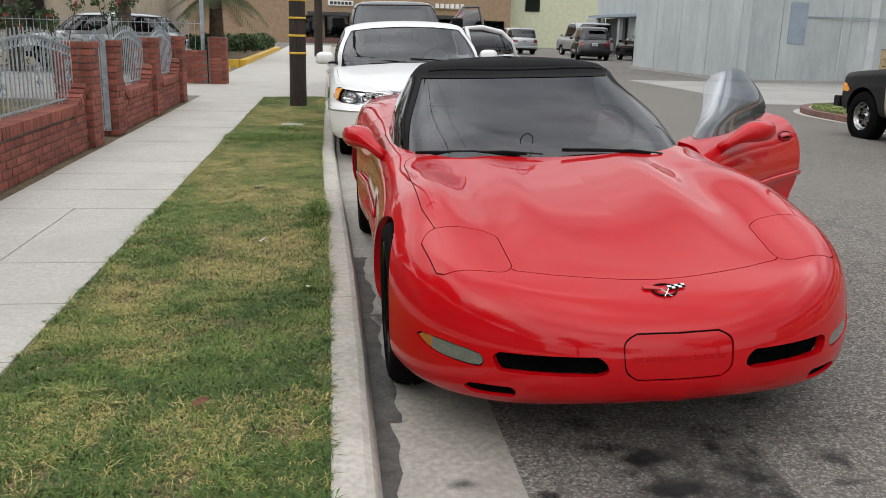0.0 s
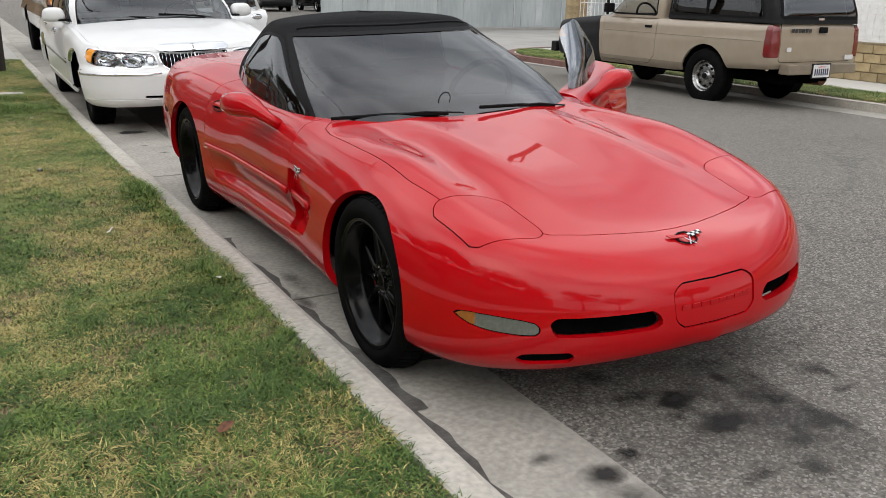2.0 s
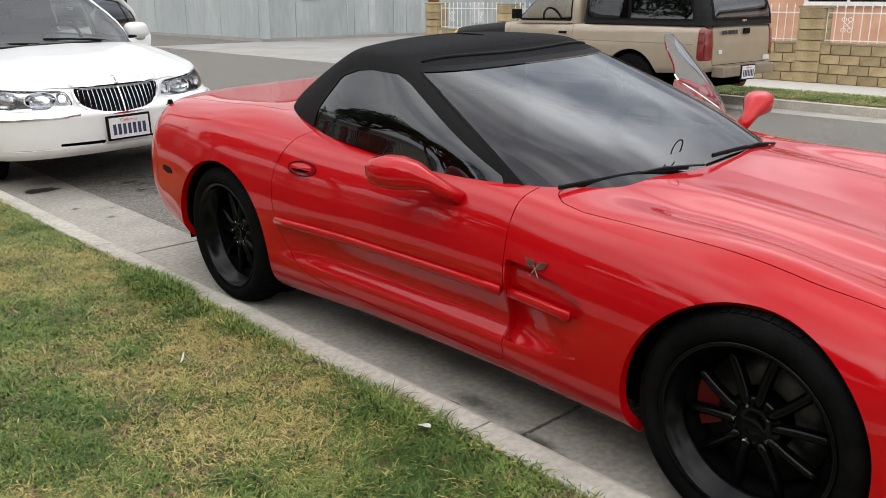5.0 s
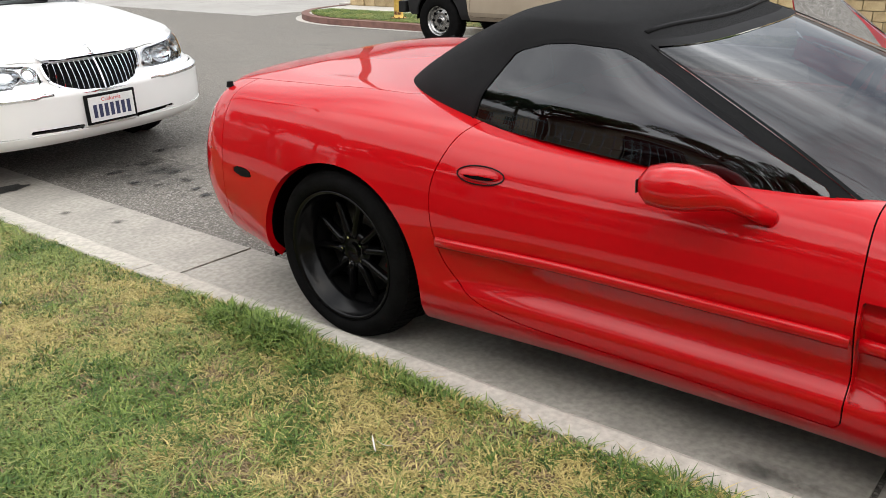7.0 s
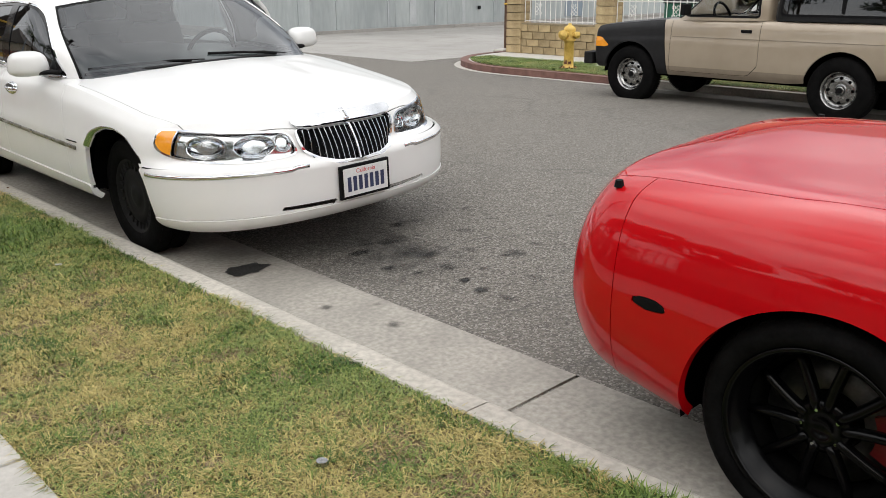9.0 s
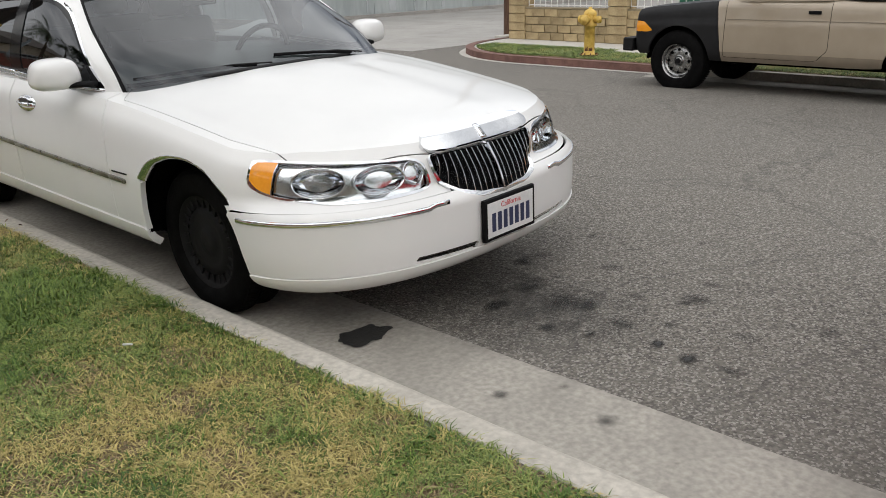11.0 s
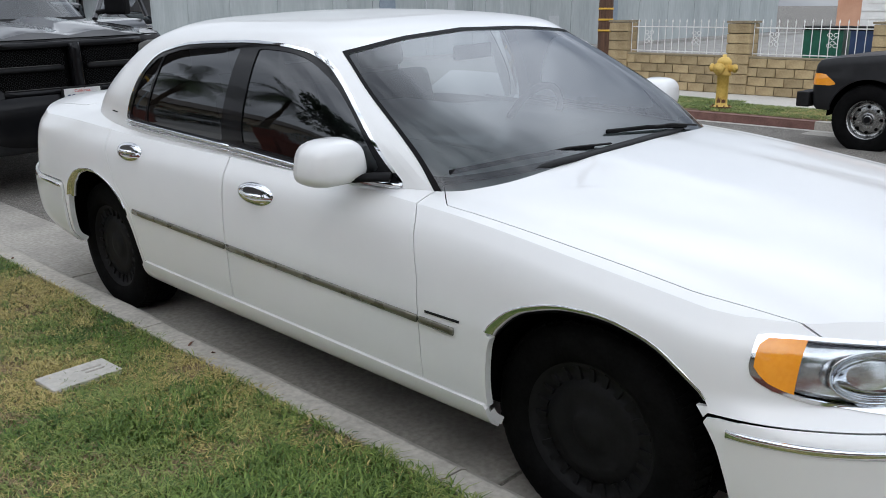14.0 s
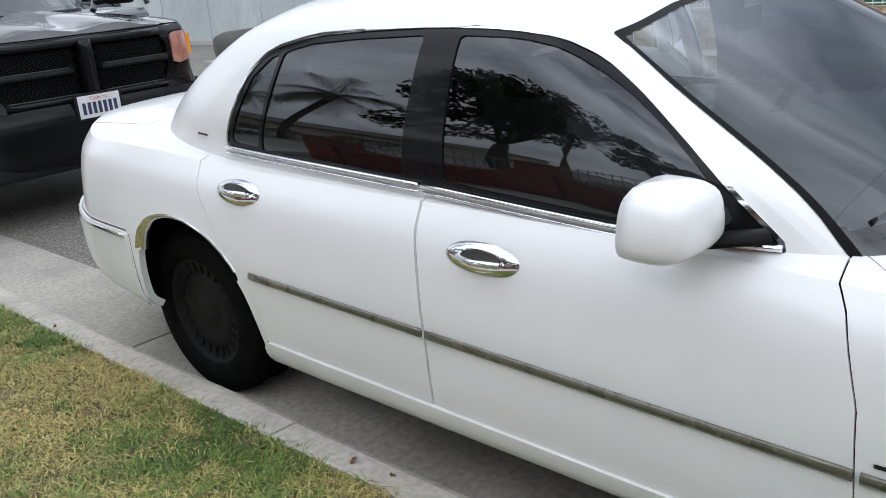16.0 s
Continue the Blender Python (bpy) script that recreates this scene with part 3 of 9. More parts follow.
def plan(u, width, front, rear, cap_f, cap_r, pf=(2.2, 2.2), pr=(2.2, 2.2)):
    """Half-width along the car with rounded nose and tail."""
    w = width(u)
    e = np.clip((u - (front - cap_f)) / cap_f, 0, 1)
    w = w * np.clip(1 - e ** pf[0], 0, 1) ** (1 / pf[1])
    e = np.clip(((rear + cap_r) - u) / cap_r, 0, 1)
    return w * np.clip(1 - e ** pr[0], 0, 1) ** (1 / pr[1])


def body_rings(u, w, z_low, z_top, insets, n_side=26, n_top=22, spine=(0.3, 0.3), extra=lambda t, u: 0.0 * u):
    """Rings from the sill up the side and over the top. insets: (height share, inset) along the side; z_top(u, v)."""
    du, dv = np.gradient(u), np.gradient(w)
    L = np.hypot(du, dv) + 1e-9
    # outward normal in plan: to the front at the nose, to the side along the flank
    nu = np.abs(dv) / L * np.where(u > (u[0] + u[-1]) / 2, 1, -1) * (np.abs(dv) / L > 0.12)
    nv = np.abs(du) / L
    prof = spline([p for p, _ in insets], [i for _, i in insets])
    last = prof(1.0) + extra(1.0, u)
    uu, vv = u - nu * last, np.maximum(w - nv * last, 0)
    z_sh = z_top(uu, vv)
    rings = []
    for t in np.linspace(0, 1, n_side):
        i = prof(t) + extra(t, u)
        rings.append(np.stack([u - nu * i, np.maximum(w - nv * i, 0) * (w > 1e-9), z_low + (z_sh - z_low) * t], 1))
    s_u = np.clip(uu, u[-1] + spine[1], u[0] - spine[0])
    for t in np.linspace(0, 1, n_top + 1)[1:]:
        tt = t * t * (1.6 - 0.6 * t)
        a, b = uu + (s_u - uu) * tt, vv * (1 - tt)
        rings.append(np.stack([a, b, z_top(a, b)], 1))
    return rings


def rounded(rings, sigma, steps=160):
    """Softens each cross-section over a length of sigma metres, so that flank and top flow into one another."""
    R = np.array(rings)
    out = R.copy()
    for j in range(R.shape[1]):
        P = R[:, j]
        s = np.concatenate([[0], np.cumsum(np.linalg.norm(np.diff(P, axis=0), axis=1))])
        if s[-1] < 0.02:
            continue
        g = np.linspace(0, s[-1], steps)
        h = g[1]
        Q = np.stack([np.interp(g, s, P[:, c]) for c in range(3)], 1)
        k = max(int(3 * sigma / h), 1)
        w = np.exp(-0.5 * (np.arange(-k, k + 1) * h / sigma) ** 2)
        w /= w.sum()
        pad = np.concatenate([2 * Q[0] - Q[k:0:-1], Q, 2 * Q[-1] - Q[-2:-k - 2:-1]])
        S = np.stack([np.convolve(pad[:, c], w, "valid") for c in range(3)], 1)
        S[0] = Q[0]
        S[-1] = Q[-1]
        out[:, j] = np.stack([np.interp(s, g, S[:, c]) for c in range(3)], 1)
    out[:, (0, -1)] = R[:, (0, -1)]
    return list(out)

# ---- ground ----
G0 = 0.02       # road surface
KT = 0.12       # kerb top, walk and lawn level
KX0, KX1 = 0.49, 0.63
GX = 1.09
WALK_X0, WALK_X1 = -1.89, -0.73
LAWN_END = 17.65


def bend(y):
    """The kerb leaves the street's line a little farther up."""
    t = np.clip((y - 4.5) / 6.5, 0, 1)
    return -0.09 * t * t * (3 - 2 * t)


tagged(obj("ground", [(-900, -900, G0), (900, -900, G0), (900, 900, G0), (-900, 900, G0)], [(0, 1, 2, 3)], ASPHALT), label="worn grey asphalt road with fine cracks", category="road", kind="structure")

n = 40
V, F = [], []
for i in range(n + 1):
    x = GX + (9.05 - GX) * i / n
    z = G0 + 0.009 + 0.085 * math.sin(math.pi * i / n) ** 0.9
    V += [(x, -60, z), (x, 66, z)]
F = [(2 * i, 2 * i + 2, 2 * i + 3, 2 * i + 1) for i in range(n)]
tagged(obj("road", V, F, ASPHALT), label="worn grey asphalt street with coarse grain", category="road", kind="structure")


def road_z(x):
    return G0 + 0.009 + 0.085 * math.sin(math.pi * min(max((x - GX) / (9.05 - GX), 0), 1)) ** 0.9


def slab_bm(x0, x1, y0, y1, z0, z1, bevel=0.006):
    return box_bm((x0, x1, y0, y1, z0, z1), bevel=bevel)


# kerb of cast lengths, with joints
kerb = thing("kerb", Matrix.Identity(4), "pale cast concrete kerb along the lawn", "kerb", kind="structure")
joints = [-12.0, -6.0, -0.5, 2.35, 5.12, 7.98, 11.2, 13.1, 15.6, 18.6, 21.6, 24.6, 27.6]
for a, b in zip(joints[:-1], joints[1:]):
    n = 14
    V, F = [], []
    prof = [(KX0, -0.1), (KX0, KT - 0.006), (KX0 + 0.008, KT), (KX1 - 0.035, KT - 0.001), (KX1 - 0.01, KT - 0.012), (KX1 + 0.002, KT - 0.035), (KX1 + 0.02, G0 + 0.0), (KX1 + 0.02, -0.1)]
    for i in range(n + 1):
        y = a + 0.004 + (b - a - 0.008) * i / n
        for k, (x, z) in enumerate(prof):
            q = 0.5 * (noise.noise((x * 7, y * 2.2, z * 9)) if 0 < k < 6 else 0)
            V.append((x + q * 0.008 + bend(y), y, z + q * 0.005))
    m = len(prof)
    for i in range(n):
        for k in range(m - 1):
            F.append((i * m + k, i * m + k + 1, (i + 1) * m + k + 1, (i + 1) * m + k))
    F += [tuple(range(m))[::-1], tuple(n * m + k for k in range(m))]
    obj("kerb_length", V, F, KERB_CONC, kerb)
obj("kerb_length", *box(KX0 + bend(28), KX1 + 0.02 + bend(28), 27.6, 66, -0.1, KT), KERB_CONC, kerb)

gutter = thing("gutter", Matrix.Identity(4), "stained concrete gutter strip between kerb and asphalt", "gutter", kind="structure")
g_joints = [-12, -6, -0.5, 2.2, 5.1, 8.0, 11.15, 14.4, 17.6, 20.8, 24, 30, 40, 66]
for a, b in zip(g_joints[:-1], g_joints[1:]):
    V = [(KX1 + 0.015 + bend(a), a + 0.009, G0 + 0.006), (GX, a + 0.009, G0 + 0.010), (GX, b - 0.009, G0 + 0.010), (KX1 + 0.015 + bend(b), b - 0.009, G0 + 0.006)]
    V += [(x, y, G0 - 0.02) for x, y, z in V]
    obj("gutter_slab", V, [(0, 1, 2, 3), (0, 4, 5, 1), (1, 5, 6, 2), (2, 6, 7, 3), (3, 7, 4, 0)], GUTTER_CONC, gutter)

walk_way = thing("pavement", Matrix.Identity(4), "light concrete sidewalk of square slabs", "sidewalk", kind="structure")
JY = [-12 + 0.0, -6.0] + [5.07 + 0.73 * k for k in range(-8, 18)]
for a, b in zip(JY[:-1], JY[1:]):
    cols = [(WALK_X0, -1.3), (-1.3, WALK_X1)] if b < 7.4 else [(WALK_X0, WALK_X1)]
    for x0, x1 in cols:
        part("slab", slab_bm(x0 + 0.003, x1 - 0.003, a + 0.005, b - 0.005, 0.0, KT + 0.002 * random.uniform(-1, 1)), CONCRETE, walk_way)
# driveway apron across the walk
part("slab", slab_bm(-2.9, -0.3, JY[-1] + 0.003, 25.3, 0.0, KT), CONCRETE, walk_way)
part("slab", slab_bm(-0.294, KX0 - 0.004 + bend(20), LAWN_END, 25.3, 0.0, KT), CONCRETE, walk_way)
part("slab", slab_bm(-2.3, KX0 - 0.004 + bend(28), 25.31, 38.0, 0.0, KT), CONCRETE, walk_way)
part("slab", slab_bm(-2.3, KX0 - 0.004 + bend(28), 38.01, 66.0, 0.0, KT), CONCRETE, walk_way)

# lawn bed and yard beyond the brick wall
tagged(obj("lawn_bed", *box(WALK_X1 + 0.002, KX0 - 0.002 + bend(20), -8, LAWN_END, 0.0, KT - 0.012), SOIL), label="thin dry soil under the parkway lawn", category="soil", kind="structure")
tagged(obj("yard_ground", *box(-30, WALK_X0 - 0.004, -12, 16.2, 0.0, KT - 0.01), SOIL), label="dry front yard soil with thin grass", category="soil", kind="structure")
tagged(obj("driveway", *box(-30, -2.92, 16.3, 24.0, 0.0, KT - 0.004), DRIVE_CONC), label="plain concrete driveway", category="driveway", kind="structure")

# grime line where kerb meets gutter, and stains on the road
def blotch(name, x, y, rx, ry, z, mat, label, seed, n=26, lobes=0.35):
    V = [(x, y, z + 0.0004)]
    for i in range(n):
        a = 2 * math.pi * i / n
        r = 1 + lobes * noise.noise((math.cos(a) * 1.7 + seed * 3.1, math.sin(a) * 1.7, seed)) + 0.12 * noise.noise((math.cos(a) * 6 + seed, math.sin(a) * 6, 2))
        V.append((x + rx * r * math.cos(a), y + ry * r * math.sin(a), z))
    ob = obj(name, V, [(0, 1 + i, 1 + (i + 1) % n) for i in range(n)], mat)
    return tagged(ob, label=label, category="stain", kind="structure")


def grime_strip(y0, y1, w, seed):
    V, F = [], []
    n = int((y1 - y0) / 0.06)
    for i in range(n + 1):
        y = y0 + (y1 - y0) * i / n
        k = w * max(0.15, 0.6 + 0.9 * noise.noise((seed, y * 1.3, 0)) + 0.4 * noise.noise((seed, y * 6, 4)))
        V += [(KX1 + 0.018 + bend(y), y, G0 + 0.0095), (KX1 + 0.022 + k + bend(y), y, G0 + 0.0098)]
    F = [(2 * i, 2 * i + 1, 2 * i + 3, 2 * i + 2) for i in range(n)]
    tagged(obj("gutter_dirt", V, F, GRIME), label="damp dark dirt along the foot of the kerb", category="dirt", kind="structure")


grime_strip(0.5, 3.9, 0.09, 1.0)
grime_strip(3.9, 6.2, 0.11, 2.0)
GZ = G0 + 0.0125
for k, (x, y, rx, ry) in enumerate([(0.905, 3.45, 0.045, 0.03), (0.86, 10.06, 0.12, 0.085), (0.92, 8.9, 0.035, 0.03), (0.825, 9.29, 0.03, 0.026), (1.02, 9.15, 0.02, 0.018), (0.83, 8.6, 0.015, 0.014), (0.78, 5.35, 0.05, 0.16), (0.72, 5.02, 0.03, 0.1), (1.0, 3.15, 0.11, 0.07), (0.74, 3.05, 0.016, 0.02)]):
    blotch("oil_spot", x, y, rx * (1 if k == 1 else 1.5), ry * (1 if k == 1 else 1.5), GZ, OIL if k == 1 else SOFT_OIL, "dark oily spot on the concrete gutter", 5 + k, 48, 0.55 if k == 1 else 0.35)
rs = random.Random(7)
for k in range(34):
    x, y = 1.35 + abs(rs.gauss(0, 0.55)), 3.35 + rs.gauss(0, 0.35)
    blotch("oil_spot", x, y, rs.uniform(0.03, 0.13), rs.uniform(0.03, 0.10), road_z(x) + 0.004, SOFT_OIL, "dark oil drip on the asphalt", 40 + k)
for k in range(26):
    x, y = 1.5 + abs(rs.gauss(0, 0.5)), 9.3 + rs.gauss(0, 0.5)
    blotch("oil_spot", x, y, rs.uniform(0.025, 0.09), rs.uniform(0.025, 0.08), road_z(x) + 0.004, SOFT_OIL, "dark oil drip on the asphalt", 90 + k)
for k, (x, y, rx, ry) in enumerate([(1.14, 3.347, 0.06, 0.045), (1.57, 3.34, 0.15, 0.07), (1.52, 3.55, 0.10, 0.06), (1.83, 3.37, 0.06, 0.05), (1.40, 3.62, 0.12, 0.06), (1.49, 8.91, 0.06, 0.04), (1.53, 9.06, 0.05, 0.035), (1.38, 9.5, 0.05, 0.04), (1.45, 9.33, 0.045, 0.035), (1.44, 9.82, 0.10, 0.06), (1.71, 9.85, 0.12, 0.08)]):
    blotch("oil_spot", x, y, rx, ry, road_z(x) + 0.005, DARK_OIL, "dark oil drip on the asphalt", 140 + k, 34, 0.5)
blotch("oil_spot", 1.0, 3.30, 0.10, 0.075, GZ, DARK_OIL, "dark oily spot on the concrete gutter", 160, 34, 0.4)
blotch("oil_patch", 1.72, 3.3, 0.62, 0.42, road_z(1.72) + 0.006, SOFT_OIL, "large old oil stain on the asphalt", 77, 60, 0.6)
blotch("oil_patch", 1.6, 9.75, 0.65, 0.55, road_z(1.6) + 0.008, SOFT_OIL, "large old oil stain on the asphalt", 78, 60, 0.6)

# far side of the street
FK = 9.5
far = thing("kerb", Matrix.Identity(4), "weathered concrete kerb on the far side of the street", "kerb", kind="structure")
obj("kerb_length", *box(FK, FK + 0.15, -40, 5.6, -0.1, 0.05), KERB_CONC, far)
obj("kerb_length", *box(FK, FK + 0.15, 6.6, 13.6, -0.1, KT + 0.01), KERB_CONC, far)
obj("kerb_length", [(FK, 5.6, -0.1), (FK + 0.15, 5.6, -0.1), (FK + 0.15, 6.6, -0.1), (FK, 6.6, -0.1), (FK, 5.6, 0.05), (FK + 0.15, 5.6, 0.05), (FK + 0.15, 6.6, KT + 0.01), (FK, 6.6, KT + 0.01)], [(4, 5, 6, 7), (0, 4, 7, 3), (1, 2, 6, 5), (0, 1, 5, 4), (3, 7, 6, 2)], KERB_CONC, far)
obj("gutter_strip", *box(FK - 0.45, FK - 0.004, -40, 13.6, 0.0, G0 + 0.006), GUTTER_CONC, far)
CORNER = (FK + 2.6, 16.0)


def corner_arc(r, n=18):
    return [(CORNER[0] - r * math.cos(a), CORNER[1] + r * math.sin(a)) for a in np.linspace(0, math.pi / 2, n)]


o_arc, i_arc = [(FK, 13.6)] + corner_arc(2.6) + [(30, CORNER[1] + 2.6)], [(FK + 0.15, 13.6)] + corner_arc(2.45) + [(30, CORNER[1] + 2.45)]
n = len(o_arc)
V = [(x, y, -0.1) for x, y in o_arc] + [(x, y, KT + 0.01) for x, y in o_arc] + [(x, y, KT + 0.01) for x, y in i_arc]
F = [(i, i + 1, n + i + 1, n + i) for i in range(n - 1)] + [(n + i, n + i + 1, 2 * n + i + 1, 2 * n + i) for i in range(n - 1)]
obj("painted_kerb", V, F, RED_KERB, far, label="faded red painted corner kerb")
g_arc = [(FK - 0.12, 12.0)] + corner_arc(2.72) + [(30, CORNER[1] + 2.72)]
V = [(x, y, G0 + 0.007) for x, y in g_arc] + [(x, y, G0 + 0.007) for x, y in o_arc]
obj("gutter_strip", V, [(i, i + 1, n + i + 1, n + i) for i in range(n - 1)], CONCRETE, far)
poly = [(FK + 0.155, 6.6)] + i_arc[0:] + [(30, 6.6)]
V, F = prism([(x, y) for x, y in poly], -0.05, KT, "z")
tagged(obj("pavement", V, F, CONCRETE), label="light concrete sidewalk by the block wall", category="sidewalk", kind="structure")
tagged(obj("pavement", *box(FK + 0.155, 30, -40, 6.59, -0.05, KT - 0.03), DRIVE_CONC), label="concrete driveway apron across the street", category="driveway", kind="structure")
tagged(obj("lawn_bed", *box(FK + 0.17, 10.75, 7.0, 15.2, 0.05, KT + 0.012), SOIL), label="soil of the far parkway lawn", category="soil", kind="structure")
V, F = prism([(10.75, 15.2), (FK + 0.2, 15.2)] + corner_arc(2.4)[:12] + [(11.1, 17.3)], 0.05, KT + 0.012, "z")
tagged(obj("lawn_bed", V, F, SOIL), label="soil of the corner lawn", category="soil", kind="structure")
tagged(obj("side_street", *box(FK + 0.5, 60, 18.95, 28.0, 0.0, G0 + 0.008), DRIVE_CONC), label="pale worn concrete alley apron", category="alley", kind="structure")

# meter box lid sunk in the lawn
lid = thing("utility_box", pose(-0.02, 12.79, KT - 0.003, 0, 0, 3), "small concrete utility box lid sunk in the lawn", "utility box")
part("lid", box_bm((-0.14, 0.14, -0.085, 0.085, -0.05, 0.012), bevel=0.006), CONCRETE, lid)
for j in range(2):
    obj("marking_bar", *box(0.02, 0.1, -0.02 + j * 0.03, -0.008 + j * 0.03, 0.0105, 0.0135), GUTTER_CONC, lid)
for x, y, r in [(-0.1, 8.05, 0.02), (0.035, 10.48, 0.0)]:
    if r:
        part("bottle_cap", cyl_bm(r, r * 0.9, KT + 0.002, KT + 0.016, 16, Matrix.Translation((x, y, 0))), DULL_CHROME, None)
        tagged(bpy.data.objects["bottle_cap"], label="flattened metal bottle cap on the grass", category="bottle cap")


def scrap(name, x, y, w, l, mat, label, category, seed, z=KT + 0.028):
    """A small curled flat piece of litter or leaf lying on the grass."""
    r = random.Random(seed)
    n = 9
    V = []
    for k in range(n):
        t = k / (n - 1)
        half = w / 2 * math.sin(math.pi * (0.12 + 0.8 * t)) * r.uniform(0.75, 1.1)
        lift = 0.008 * math.sin(3.2 * t + seed)
        V += [((t - 0.5) * l, -half, lift), ((t - 0.5) * l, half, lift + 0.004), ((t - 0.5) * l, half, lift + 0.0052), ((t - 0.5) * l, -half, lift + 0.0012)]
    F = [(4 * k + a, 4 * k + (a + 1) % 4, 4 * k + 4 + (a + 1) % 4, 4 * k + 4 + a) for k in range(n - 1) for a in range(4)] + [(3, 2, 1, 0), (4 * n - 4, 4 * n - 3, 4 * n - 2, 4 * n - 1)]
    ob = obj(name, V, F, mat)
    ob.matrix_world = pose(x, y, z, r.uniform(-8, 8), r.uniform(-8, 8), r.uniform(0, 180))
    tagged(ob, label=label, category=category)


scrap("paper_scrap", 0.385, 5.2, 0.03, 0.07, PLATE_WHITE, "crumpled white paper scrap in the grass", "paper", 1)
scrap("paper_scrap", 0.43, 6.95, 0.035, 0.11, PLATE_WHITE, "torn white paper on the kerb by the tuft", "paper", 2, KT + 0.006)
scrap("straw_stalk", 0.10, 6.18, 0.006, 0.07, PLATE_WHITE, "pale dry stalk lying on the grass", "stalk", 3)
scrap("straw_stalk", 0.08, 6.2, 0.006, 0.06, PLATE_WHITE, "pale dry stalk lying on the grass", "stalk", 4)
scrap("dead_leaf", 0.047, 3.865, 0.035, 0.055, RUST, "curled brown dead leaf on the lawn", "leaf", 5)
scrap("dead_leaf", -0.42, 3.2, 0.03, 0.05, RUST, "curled brown dead leaf on the lawn", "leaf", 6)
scrap("dead_leaf", 0.19, 2.9, 0.028, 0.045, RUST, "curled brown dead leaf on the lawn", "leaf", 7)
for k, (x, y) in enumerate([(0.45, 12.75), (0.47, 12.6), (0.43, 14.72)]):
    scrap("dead_leaf", x, y, 0.018, 0.026, RUST, "small dark leaf bit on the kerb", "leaf", 20 + k, KT + 0.004)
part("cigarette_end", cyl_bm(0.004, 0.004, -0.022, 0.022, 10, pose(0.035, 10.48, KT + 0.03, 80, 10, 20)), PLATE_WHITE)
tagged(bpy.data.objects["cigarette_end"], label="white cigarette end lying on the grass", category="cigarette end")

